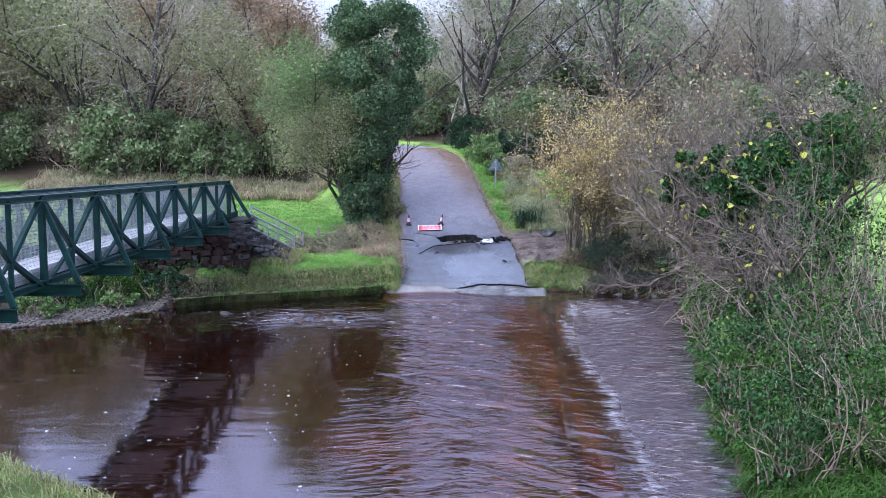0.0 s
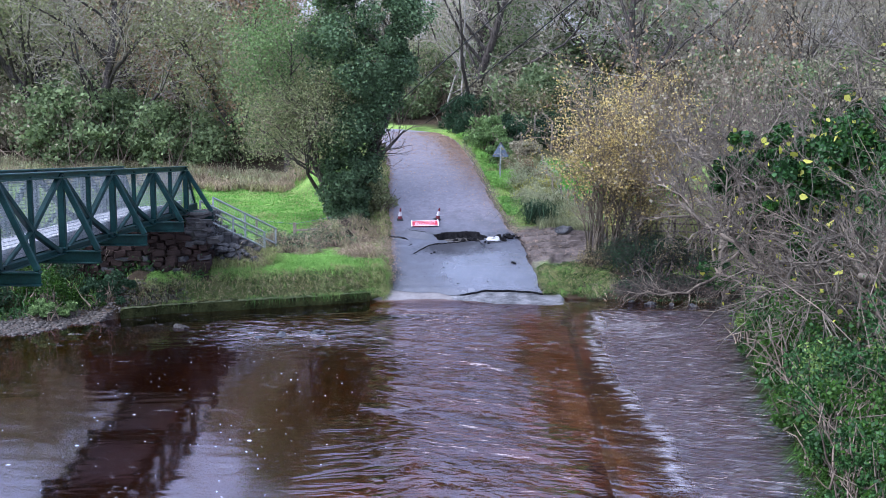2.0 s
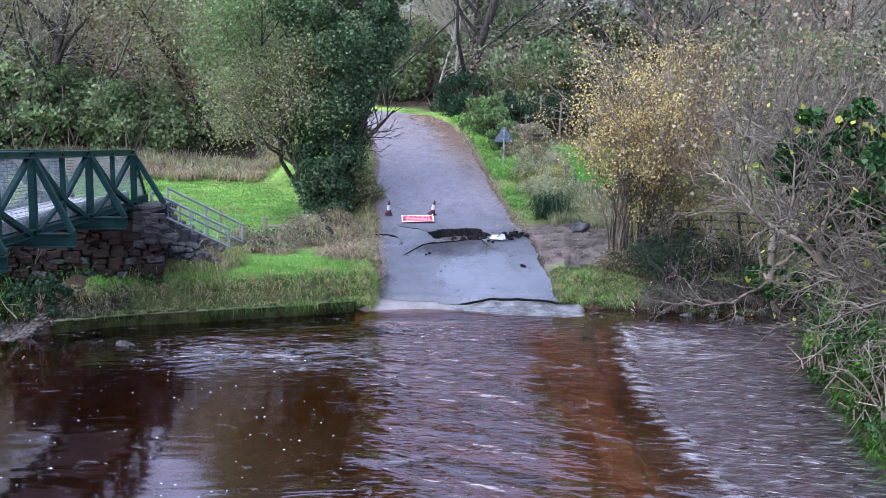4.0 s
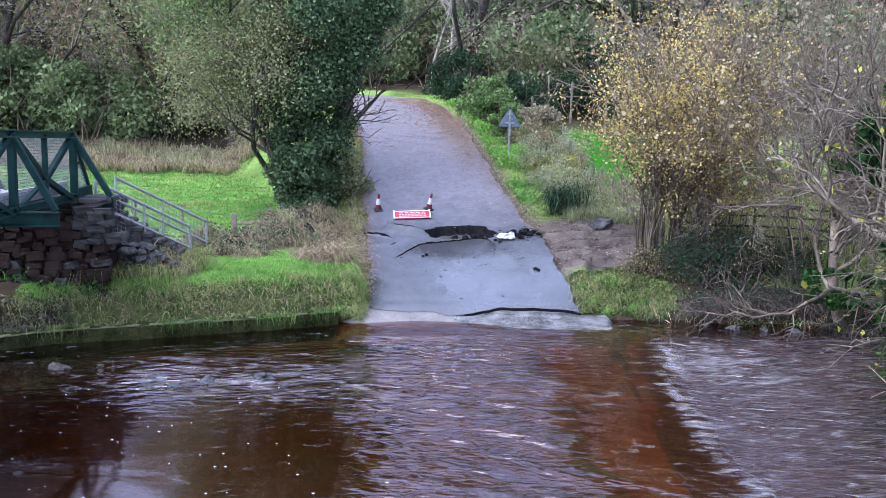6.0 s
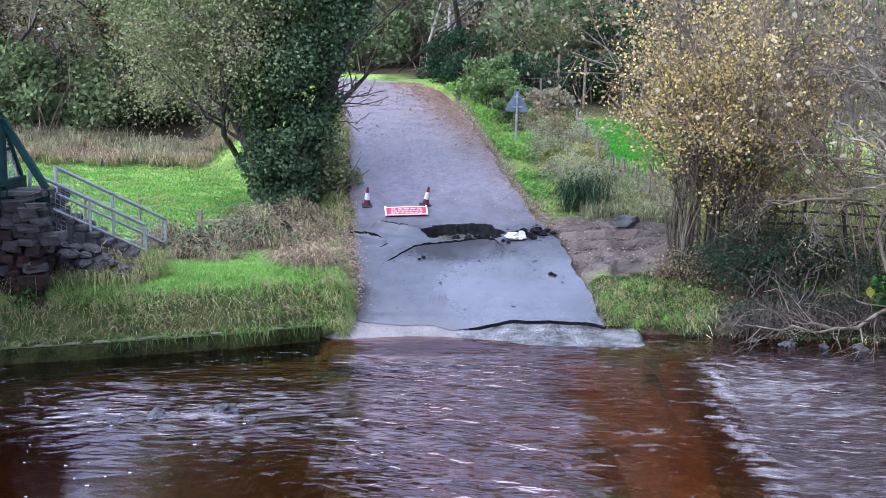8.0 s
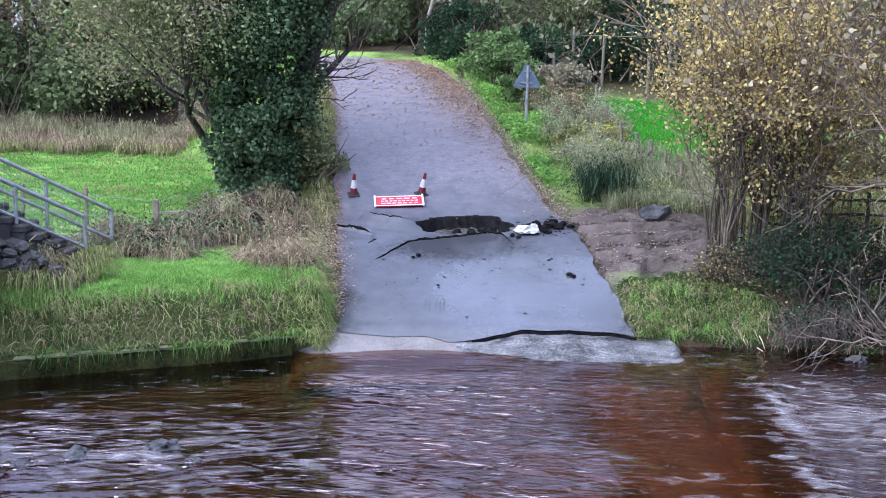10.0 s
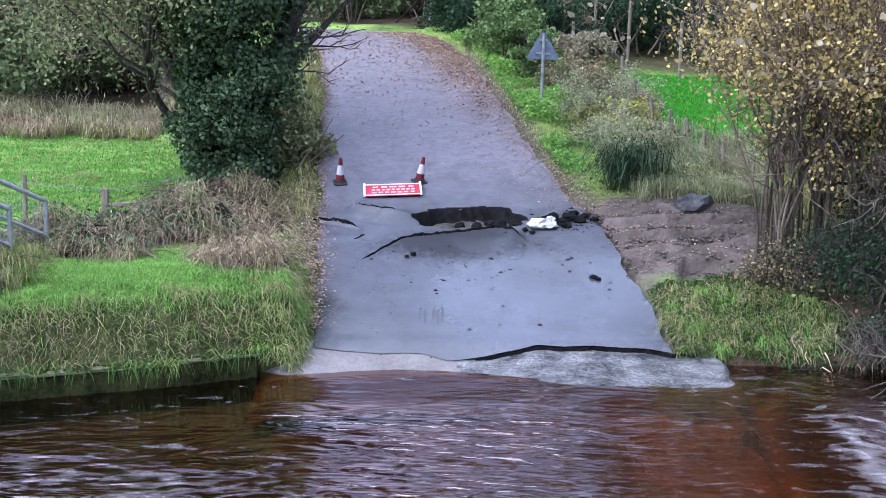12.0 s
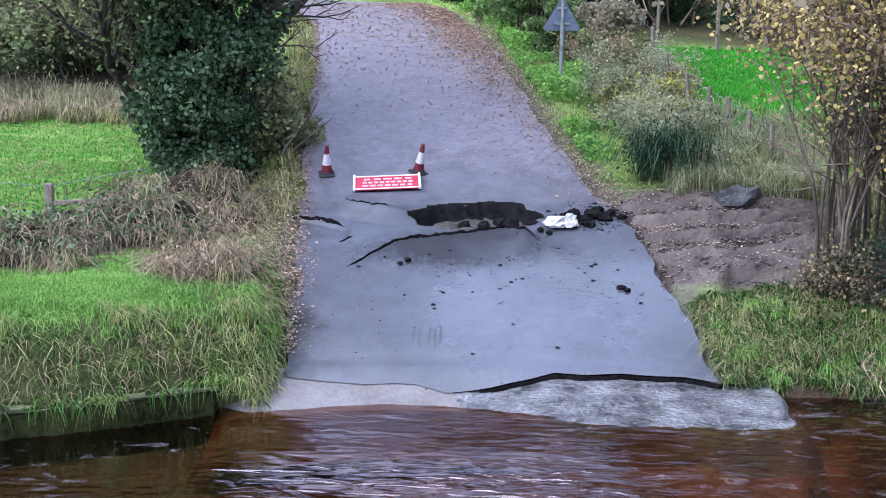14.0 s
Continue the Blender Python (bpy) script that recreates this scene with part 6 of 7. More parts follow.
def build_drips():
    """Short dark wet runs standing on the tarmac below the broken slab."""
    r = np.random.default_rng(99)
    V, F = [], []
    for x, y, L in ((-0.7, 2.26, 0.3), (-0.62, 2.22, 0.38), (-0.5, 2.27, 0.3), (-0.43, 2.2, 0.4), (-0.36, 2.24, 0.34)):
        b = len(V)
        for k in range(7):
            f = k / 6
            w = 0.02 * math.sin(math.pi * (0.12 + 0.8 * f)) * r.uniform(0.7, 1.2)
            yy, xx = y - L / 2 + L * f, x + r.normal(0, 0.004)
            z = on_lane(xx, yy) + 0.004
            V += [(xx - w, yy, z), (xx + w, yy, z)]
            if k:
                F.append((b + 2 * k - 2, b + 2 * k - 1, b + 2 * k + 1, b + 2 * k))
    tagged(part("wet_streaks", mesh_of(V, F), M["wet_tarmac"]), "dark wet streaks on the tarmac", "stain", kind="stuff")


build_drips()


# ---------------------------------------------------------------- roadside: boulder, warning sign, fences
def build_boulder():
    r = np.random.default_rng(93)
    t = part("boulder", lump(r, 0.34, 0.22, 0.2, 0.35, 3), M["boulder"])
    t.matrix_basis = pose(3.98, 5.75, on(3.98, 5.75) + 0.05, 0, 0, 10)
    tagged(t, "dark flat-topped boulder on the muddy shoulder", "boulder")


def build_sign():
    x, y = 1.6, 10.75
    z = on(x, y)
    t = thing("warning_sign", "grey-backed triangular road sign on a metal post", "road sign", pose(x, y, z - 0.1, 0, 1.5, 4))
    part("post", tubes([((0, 0, 0), (0, 0, 1.72), 0.034, 0.034)], 10), M["galvanised"], t)
    part("cap", lathe([(0.04, 1.70), (0.038, 1.75), (0.0, 1.76)], 10), M["black_rubber"], t)
    w, h, base = 0.36, 0.62, 1.15
    bm = bmesh.new()
    vs = [bm.verts.new(p) for p in ((-w, 0.05, base), (w, 0.05, base), (0, 0.05, base + h))]
    f = bm.faces.new(vs)
    out = bmesh.ops.extrude_face_region(bm, geom=[f])
    bmesh.ops.translate(bm, vec=(0, 0.012, 0), verts=[g for g in out["geom"] if isinstance(g, bmesh.types.BMVert)])
    bmesh.ops.bevel(bm, geom=[e for e in bm.edges if abs(e.verts[0].co.y - e.verts[1].co.y) > 0.005], offset=0.04, segments=3, affect="EDGES")
    bmesh.ops.recalc_face_normals(bm, faces=bm.faces)
    plate = part("plate", bm, M["sign_back"], t, "grey triangular back")
    for zz in (base + 0.12, base + 0.4):
        part("clip_rail", box_mesh(0.3 if zz < base + 0.3 else 0.16, 0.03, 0.04, 0.005, (0, 0.035, zz)), M["galvanised"], plate)


def fence_post(x, y, tall, r, mat=None):
    t = part("fence_post", tubes([((0, 0, -0.2), (0, 0, tall * 0.97), 0.045, 0.04), ((0, 0, tall * 0.97), (0, 0, tall), 0.04, 0.02)], 7, False), mat or M["wood_post"])
    t.matrix_basis = pose(x, y, on(x, y), r.normal(0, 2.5), r.normal(0, 2.5), r.uniform(0, 90))
    tagged(t, "weathered round wooden fence post in rough grass", "fence post", "posts of the field fence")
    return t


def wire(name, pts, rad, mat, label, sag=0.0):
    segs = []
    for a, b in zip(pts[:-1], pts[1:]):
        n = 14 if sag else 2
        prev = Vector(a)
        for i in range(1, n + 1):
            f = i / n
            q = Vector(a).lerp(Vector(b), f) - Vector((0, 0, sag * 4 * f * (1 - f)))
            segs.append((tuple(prev), tuple(q), rad, rad))
            prev = q
    tagged(part(name, tubes(segs, 5), mat), label, "wire")


def build_fences():
    r = np.random.default_rng(94)
    line = [(4.75, 7.4, 0.62), (4.5, 7.95, 0.6), (4.27, 8.55, 0.62), (4.05, 8.9, 0.72), (3.72, 9.3, 0.75), (3.5, 10.4, 0.75), (3.42, 11.6, 0.9), (3.2, 13.0, 0.95), (2.6, 14.6, 1.0), (2.0, 16.4, 1.0)]
    for x, y, h in line:
        fence_post(x, y, h, r)
    for f in (0.45, 0.85):
        wire("fence_wire", [(x, y - 0.04, on(x, y) + h * f) for x, y, h in line], 0.004, M["sign_back"], "thin fence wire between wooden posts")
    for x, y, h in ((4.9, 13.5, 1.3), (3.9, 15.0, 1.4), (3.2, 15.8, 1.4), (5.6, 14.6, 1.2)):
        fence_post(x, y, h, r)
    # stock fence on the bank behind the golden shrub
    line = [(5.9, 4.7), (6.9, 4.6), (7.9, 4.5), (8.9, 4.4), (9.9, 4.3), (10.9, 4.2)]
    for x, y in line:
        fence_post(x, y, 1.25, r, M["bark"])
    for f in (0.35, 0.62, 0.9, 1.15):
        for (x0, y0), (x1, y1) in zip(line[:-1], line[1:]):
            b = part("fence_rail", beam_mesh((x0, y0 - 0.05, on(x0, y0) + f), (x1, y1 - 0.05, on(x1, y1) + f), 0.03, 0.05), M["bark"])
            tagged(b, "dark rail of the stock fence on the bank", "fence rail", "rails of the stock fence")
    # pale post and rail at the edge of the meadow
    x, y = -6.1, 5.1
    t = thing("gate_post", "pale wooden post with an old rail in brambles", "fence post", pose(x, y, on(x, y) - 0.1))
    part("post", box_mesh(0.12, 0.12, 0.75, 0.015, (0, 0, 0.42)), M["wood_post"], t)
    part("rail", beam_mesh((0.05, 0, 0.5), (1.45, -0.25, 0.62), 0.07, 0.07), M["wood_post"], t)
    for zz in (0.3, 0.7):
        wire("fence_wire", [(-9.0, 5.9, on(-9, 5.9) + zz), (-6.1, 5.05, on(x, y) + zz - 0.05), (-4.7, 5.3, 1.75 + zz)], 0.0045, M["sign_back"], "thin fence wire along the meadow")
    fence_post(-7.6, 5.5, 0.8, r)
    fence_post(-9.0, 5.9, 0.8, r)


def build_clods():
    """Stones and clods churned up on the muddy shoulder."""
    r = np.random.default_rng(96)
    bm = bmesh.new()
    bmesh.ops.create_icosphere(bm, subdivisions=1, radius=1.0)
    bv = np.array([v.co[:] for v in bm.verts])
    bf = np.array([[v.index for v in f.verts] for f in bm.faces])
    bm.free()
    V, F, n = [], [], 0
    for i in range(2400):
        x, y = r.normal(3.2, 0.8), r.normal(4.8, 0.7)
        if x < np.interp(y, RIGHT_Y, RIGHT_X) - 0.1 or y < 2.6:
            continue
        s = r.uniform(0.008, 0.035)
        V.append(bv * (s * np.array([1, r.uniform(0.6, 1), r.uniform(0.3, 0.7)])) * (1 + r.normal(0, 0.15, (len(bv), 1))) + np.array([x, y, on(x, y)]))
        F.append(bf + n)
        n += len(bv)
    tagged(part("clods", quads_to_mesh(np.concatenate(V), np.concatenate(F)), M["mud"]), "clods and stones churned up on the muddy shoulder", "rubble", kind="stuff")


build_boulder()
build_clods()
build_sign()
build_fences()
wire("power_cable", [(-3.6, 22, 5.7), (-1.0, 15, 7.9), (3.63, 2, 11.9), (8.3, -11, 15.9)], 0.028, M["cable"], "black overhead cable crossing the lane", 0.03)
wire("power_cable", [(-2.0, 22, 4.9), (0.56, 15, 7.2), (5.8, 2, 11.75), (11.0, -11, 16.3)], 0.024, M["cable"], "black overhead cable crossing the lane", 0.03)


# ---------------------------------------------------------------- stones of river and gravel bank
def build_stones():
    r = np.random.default_rng(95)
    for x, y, s, mat in ((-8.5, -3.7, 0.36, "gravel"), (-7.7, -3.4, 0.12, "gravel"), (-7.5, -3.1, 0.1, "gravel"), (-9.2, -3.3, 0.14, "gravel"), (-5.2, -4.7, 0.3, "boulder"), (-4.1, -4.4, 0.34, "boulder"), (-3.6, -5.0, 0.2, "boulder"), (-5.8, -5.1, 0.22, "boulder"), (6.6, 0.5, 0.3, "stone"), (7.3, 0.4, 0.24, "stone"), (8.0, 0.2, 0.28, "stone"), (6.0, 0.9, 0.2, "stone")):
        t = part("river_stone", lump(r, s * 0.75, s * r.uniform(0.4, 0.6), s * 0.35, 0.5, 3, 1.8), M[mat])
        t.matrix_basis = pose(x, y, max(WATER - 0.02, on(x, y)) - 0.01, 0, 0, r.uniform(0, 360))
        tagged(t, "wet rounded stone breaking the river surface" if mat != "gravel" else "pale stone in the shallow river", "stone", "stones in the river")
    verts, faces = [], []
    bm = bmesh.new()
    bmesh.ops.create_icosphere(bm, subdivisions=1, radius=1.0)
    bv = np.array([v.co[:] for v in bm.verts])
    bf = np.array([[v.index for v in f.verts] for f in bm.faces])
    bm.free()
    V, F = [], []
    n = 0
    for i in range(3600):
        x = r.uniform(-18, -8.8)
        far0 = np.interp(x, SHORE_X, SHORE_Y)
        y = far0 + r.uniform(-0.5, 2.2 if x < -10.8 else 0.5) + r.normal(0, 0.2)
        s = r.uniform(0.025, 0.085) * (1.5 if r.random() < 0.08 else 1)
        k = bv * (s * np.array([1, r.uniform(0.6, 1), r.uniform(0.4, 0.7)])) * (1 + r.normal(0, 0.12, (len(bv), 1)))
        V.append(k + np.array([x, y, on(x, y)]))
        F.append(bf + n)
        n += len(bv)
    tagged(part("gravel", quads_to_mesh(np.concatenate(V), np.concatenate(F)), M["gravel"]), "grey river gravel on the shelving bank", "gravel", kind="stuff")


build_stones()


def build_flecks():
    """Foam flecks drifting on the slow dark water."""
    r = np.random.default_rng(97)
    V, F = [], []
    for i in range(190):
        x, y = r.uniform(-13, 5), r.uniform(-25, -5)
        if r.random() < 0.6:
            x = r.normal(-5 + 0.35 * (y + 14), 2.2)
        if x > -2.6 - 0.2 * r.random():
            x -= 6
        s = r.uniform(0.008, 0.02) * (2 if r.random() < 0.07 else 1)
        b = len(V)
        a0 = r.uniform(0, 6.28)
        for k in range(6):
            a = a0 + k * math.pi / 3
            q = s * r.uniform(0.6, 1.3)
            V.append((x + math.cos(a) * q * 1.6, y + math.sin(a) * q, WATER + 0.012))
        V.append((x, y, WATER + 0.012 + s * 0.35))
        F += [(b + k, b + (k + 1) % 6, b + 6) for k in range(6)]
    tagged(part("foam_flecks", mesh_of(V, F), M["sign_white"]), "white foam flecks drifting on the dark water", "foam", kind="stuff")


build_flecks()


# ---------------------------------------------------------------- brambles, bracken, grasses, fallen leaves
def bramble_heap(x, y, wide, deep, tall, seed, label, canes=420, mat="bramble", tops=0, leaf="ivy_leaf", grass="dead_grass"):
    """A heap of dead arching canes and flattened grass."""
    r = np.random.default_rng(seed)
    t = thing("bramble_heap", label, "brambles", pose(x, y, on(x, y) - 0.1))
    segs = []
    for i in range(canes):
        px, py = r.uniform(-0.5, 0.5) * wide, r.uniform(-0.5, 0.5) * deep
        k = max(0.1, 1 - (2 * px / wide) ** 2 * 0.7 - (2 * py / deep) ** 2 * 0.5) * (0.72 + 0.45 * float(wavy(px + seed, py, 4.3)))
        p = Vector((px, py, tall * k * r.uniform(0.1, 0.85)))
        d = Vector((r.normal(0, 1), r.normal(-0.35, 0.8), r.uniform(0.1, 0.9))).normalized()
        L = r.uniform(0.35, 1.0)
        for s in range(5):
            q = p + d * L / 5
            segs.append((tuple(p), tuple(q), 0.0065, 0.005))
            p, d = q, (d + Vector((0, 0, -0.34)) + Vector(r.normal(0, 0.12, 3))).normalized()
    part("cane_tangle", tubes(segs, 3), M[mat], t)
    part("mound", lump(r, wide * 0.44, deep * 0.44, tall * 0.5, 0.7, 3, 2.2), M["humus"], t)
    n = int(80 * wide * deep)
    px, py = r.uniform(-0.5, 0.5, n) * wide, r.uniform(-0.5, 0.5, n) * deep
    k = np.maximum(0.05, 1 - (2 * px / wide) ** 2 * 0.8 - (2 * py / deep) ** 2 * 0.6) * (0.72 + 0.45 * wavy(px + seed, py, 4.3))
    roots = np.stack([px, py, tall * k * r.uniform(0.35, 0.8, n)], 1)
    part("withered_grass", matted(np.repeat(roots, 11, axis=0) + r.normal(0, 0.07, (n * 11, 3)), 0.4, 0.0045, r, r.normal(0, 0.5), 0.9, 0.6, 0.4), M[grass], t)
    part("pale_grass", matted(np.repeat(roots[::3], 9, axis=0) + r.normal(0, 0.08, (len(roots[::3]) * 9, 3)), 0.3, 0.005, r, r.normal(0, 0.5), 0.9, 0.5, 0.4), M[grass if grass != "dead_grass" else "pale_grass"], t)
    if tops:
        sel = r.integers(0, n, tops)
        part("foliage", leaves(roots[sel] + r.normal(0, 0.1, (tops, 3)) + [0, -0.05, 0.12], 0.06, r, aspect=0.75), M[leaf], t)
    return t


bramble_heap(-4.75, 4.6, 2.0, 1.3, 0.95, 101, "heap of dead brambles and flattened brown grass", 420, tops=3200)
bramble_heap(-4.3, 6.1, 2.3, 1.4, 1.0, 102, "brown dead bracken heaped round the tree's foot", 450, tops=1600, leaf="olive_leaf")
bramble_heap(-6.2, 3.6, 2.4, 1.3, 0.75, 103, "low tangle of brambles and ivy by the steps", 500, tops=2600)
bramble_heap(-3.5, 3.2, 1.3, 1.4, 0.35, 104, "withered grass and leaves at the lane's edge", 60, "dead_grass", tops=500, leaf="litter")
bramble_heap(-5.45, 4.1, 1.5, 1.0, 0.7, 108, "ivy and brambles grown over an old fence", 260, tops=3000)
bramble_heap(-3.6, 5.4, 1.2, 1.3, 0.55, 109, "flattened brown grass beside the lane", 90, "dead_grass", tops=500, leaf="litter")
bramble_heap(-7.55, 1.35, 1.6, 0.9, 0.8, 107, "brambles and weeds grown over the rubble by the steps", 220, tops=1500, leaf="olive_leaf")
# grass of these two in dark bark tone: bank's shade put into the colour
bramble_heap(7.3, 1.75, 3.4, 1.1, 0.5, 105, "dead brown scrub hanging over the bank", 260, tops=2200, grass="bark", leaf="bush_leaf")
bramble_heap(10.2, 0.6, 3.0, 1.2, 0.7, 106, "dead brown scrub hanging over the bank", 220, tops=2000, grass="bark", leaf="bush_leaf")


def field_of(name, label, n, box, mat, length, width, lean=0.5, drift=(0, 0), test=None, seed=1, up=0.0, category="grass"):
    r = np.random.default_rng(seed)
    x, y = r.uniform(box[0], box[1], n), r.uniform(box[2], box[3], n)
    if test is not None:
        k = test(x, y, r)
        x, y = x[k], y[k]
    z = height(x, y) + up - 0.02
    me = blades(np.stack([x, y, z], 1), length, width, r, lean, drift)
    tagged(part(name, me, M[mat]), label, category, kind="stuff")


def far_of(x, y):
    return land(x, y)[0]


left_side = lambda x, y, r: x < np.interp(y, LEFT_Y, LEFT_X) - 0.15
field_of("lawn_grass", "bright green grass strip above the river bank", 110000, (-9.0, -2.3, -0.6, 3.6), "grass", 0.07, 0.006, 0.8, test=lambda x, y, r: left_side(x, y, r) & (far_of(x, y) > 0.9) & (far_of(x, y) < 3.0), seed=111)


def tussocks(name, label, n, box, mat, length, test, seed, width=0.007, per=26, fall=(0, 0), up=0.0, hang=0.0):
    r = np.random.default_rng(seed)
    x, y = r.uniform(box[0], box[1], n), r.uniform(box[2], box[3], n)
    k = test(x, y)
    x, y = x[k], y[k]
    me = tussock_grass(np.stack([x, y, height(x, y) + up - 0.03], 1), length, width, r, per, 0.06, fall, hang)
    tagged(part(name, me, M[mat]), label, "grass", kind="stuff")


on_left = lambda x, y: x < np.interp(y, LEFT_Y, LEFT_X) - 0.12


def mats(name, label, n, box, mat, length, test, seed, width=0.005, way=0.0, mess=0.7, down=0.5, up=None, lift=0.35):
    r = np.random.default_rng(seed)
    x, y = r.uniform(box[0], box[1], n), r.uniform(box[2], box[3], n)
    k = test(x, y, r)
    x, y = x[k], y[k]
    me = matted(np.stack([x, y, height(x, y) - 0.02 if up is None else 0 * x + up], 1), length, width, r, way, mess, down, lift)
    tagged(part(name, me, M[mat]), label, "grass", kind="stuff")


face = lambda lo, hi, soft, gap=-0.9: (lambda x, y, r: on_left(x, y) & (far_of(x, y) + r.normal(0, soft, len(x)) > lo) & (far_of(x, y) + r.normal(0, soft, len(x)) < hi) & (far_of(x, y) > 0.02) & (wavy(x, y, 2.7, 3.0) + 0.7 * wavy(x, y, 6.3, 1.0) > gap))
wall_top = lambda lo, hi, gap, s: (lambda x, y, r: (y - np.interp(x, WALL_X, WALL_Y) > lo) & (y - np.interp(x, WALL_X, WALL_Y) < hi) & (wavy(x, y, 1.9, s) + 0.6 * wavy(x, y, 5.3, s) > gap))
WALL_X, WALL_Y = [-10.7, -9.3, -7.2, -5.6, -4.2, -2.95], [-2.3, -1.35, -0.75, -0.15, 0.35, 0.95]
mats("bank_grass", "matted straw-coloured grass hanging down the river bank", 22000, (-10.6, -2.2, -2.2, 2.3), "pale_grass", 0.3, face(0.3, 0.9, 0.1, -0.5), 112, 0.0036, 0.9, 1.4, 0.45, lift=0.24)
mats("bank_grass", "matted dead grass hanging down the river bank", 22000, (-10.6, -2.2, -2.2, 2.3), "dead_grass", 0.28, face(0.15, 0.65, 0.1, -9), 125, 0.0036, -0.9, 1.4, 0.45, lift=0.22)
mats("bank_grass", "matted green grass rolling over the river bank", 50000, (-10.2, -2.2, -2.0, 2.6), "grass", 0.2, face(0.7, 1.5, 0.12, -9), 113, 0.0036, 0.6, 1.1, lift=0.26)
mats("bank_grass", "green grass strands down the river bank", 3000, (-10.2, -2.2, -2.0, 2.6), "grass", 0.2, face(0.2, 0.7, 0.1, 0.1), 153, 0.005, 0.6, 0.9, lift=0.3)
mats("bank_grass", "dark green tufts low on the river bank", 16000, (-10.6, -2.2, -2.2, 2.3), "bank_leaf", 0.2, face(0.02, 0.8, 0.1), 139, 0.006, 0.3, 1.0)
mats("bank_grass", "beige dead grass along the back of the lawn", 7000, (-8.6, -2.4, 1.6, 4.6), "dead_grass", 0.16, lambda x, y, r: on_left(x, y) & (np.abs(far_of(x, y) - 2.95 - 0.15 * wavy(x, y, 2.0)) < 0.28), 164, 0.005, 1.2, 1.2, 0.3, lift=0.25)
on_face = lambda lo, hi, gap, sd: (lambda x, y: on_left(x, y) & (far_of(x, y) > lo) & (far_of(x, y) < hi) & (wavy(x, y, 3.3, sd) > gap))
tussocks("bank_grass", "drooping straw-coloured tussocks on the bank's brow", 260, (-10.2, -2.3, -2.0, 2.4), "pale_grass", 0.26, on_face(0.45, 1.0, -0.4, 1.0), 169, 0.0034, 30, (0.9, -0.8), 0.0, 0.4)
tussocks("bank_grass", "green tussocks on the bank's face", 420, (-10.2, -2.3, -2.0, 2.4), "tuft_grass", 0.24, on_face(0.3, 0.8, 0.0, 4.0), 170, 0.0034, 24, (-0.5, -0.4), 0.02, 0.3)
tussocks("bank_grass", "green tussocks rolling over the bank's brow", 700, (-10.0, -2.3, -1.8, 2.8), "grass", 0.2, on_face(0.6, 1.3, -0.6, 2.5), 171, 0.0034, 24, (0.4, -0.4), 0.02, 0.3)
tussocks("bank_grass", "rough weeds at the foot of the bridge pier", 160, (-9.0, -6.4, -0.2, 2.4), "pale_grass", 0.5, lambda x, y: far_of(x, y) > 1.1, 172, 0.006, 26, (0, -0.2), 0.02, 0.2)
tussocks("bank_grass", "green weeds at the foot of the bridge pier", 140, (-9.0, -6.4, -0.2, 2.6), "tuft_grass", 0.42, lambda x, y: far_of(x, y) > 1.1, 173, 0.006, 26, (0, -0.2), 0.02, 0.2)
mats("wall_grass", "grass hanging over the river wall", 9000, (-10.7, -2.9, -2.6, 1.2), "tuft_grass", 0.26, wall_top(-0.1, 0.24, 0.35, 2.0), 114, 0.0036, 0.6, 1.2, 0.7, 0.44)
mats("wall_grass", "straw grass hanging over the river wall", 9000, (-10.7, -2.9, -2.6, 1.2), "pale_grass", 0.24, wall_top(0.0, 0.26, 0.2, 5.0), 126, 0.0034, -0.6, 1.2, 0.7, 0.44)
mats("wall_grass", "tussocks of green grass grown down the end of the river wall", 1500, (-5.0, -3.4, -0.6, 0.9), "tuft_grass", 0.24, wall_top(-0.24, 0.05, -0.3, 3.0), 176, 0.0036, 0.5, 1.1, 0.9, 0.42)
mats("wall_moss", "dark moss and weeds over the river wall", 9000, (-10.7, -2.9, -2.6, 1.2), "bank_leaf", 0.2, wall_top(-0.17, 0.2, 0.1, 1.0), 151, 0.008, 0.0, 0.8, 0.9, 0.42)
lane_strip = lambda lo, hi: (lambda x, y, r: on_left(x, y) & (x > np.interp(y, LEFT_Y, LEFT_X) - hi + 0.3 * wavy(x, y, 2.2)) & (x < np.interp(y, LEFT_Y, LEFT_X) - lo))
mats("lane_edge_grass", "withered grass along the lane's edge", 5200, (-4.4, -2.3, 2.2, 7.6), "dead_grass", 0.22, lane_strip(0.1, 1.0), 174, 0.004, 0.9, 1.6, 0.3, lift=0.3)
mats("lane_edge_grass", "thin green grass along the lane's edge", 5200, (-4.4, -2.3, 2.2, 8.5), "tuft_grass", 0.2, lane_strip(0.3, 1.2), 175, 0.004, 0.4, 1.6, 0.3, lift=0.34)
mats("corner_grass", "rough grass at the wall's end beside the lane", 3000, (-3.3, -2.0, 0.95, 3.2), "pale_grass", 0.2, lambda x, y, r: on_left(x, y) & (x > np.interp(y, LEFT_Y, LEFT_X) - 0.6), 150, 0.005, 0.7)
mats("corner_grass", "green grass at the wall's end beside the lane", 2200, (-3.3, -2.0, 0.95, 2.6), "tuft_grass", 0.17, lambda x, y, r: on_left(x, y), 154, 0.005, 0.5, lift=0.4)
field_of("meadow_grass", "short bright meadow grass", 60000, (-16, -4.6, 4.6, 21), "meadow_green", 0.08, 0.012, 0.7, test=lambda x, y, r: x < -4.4, seed=115)
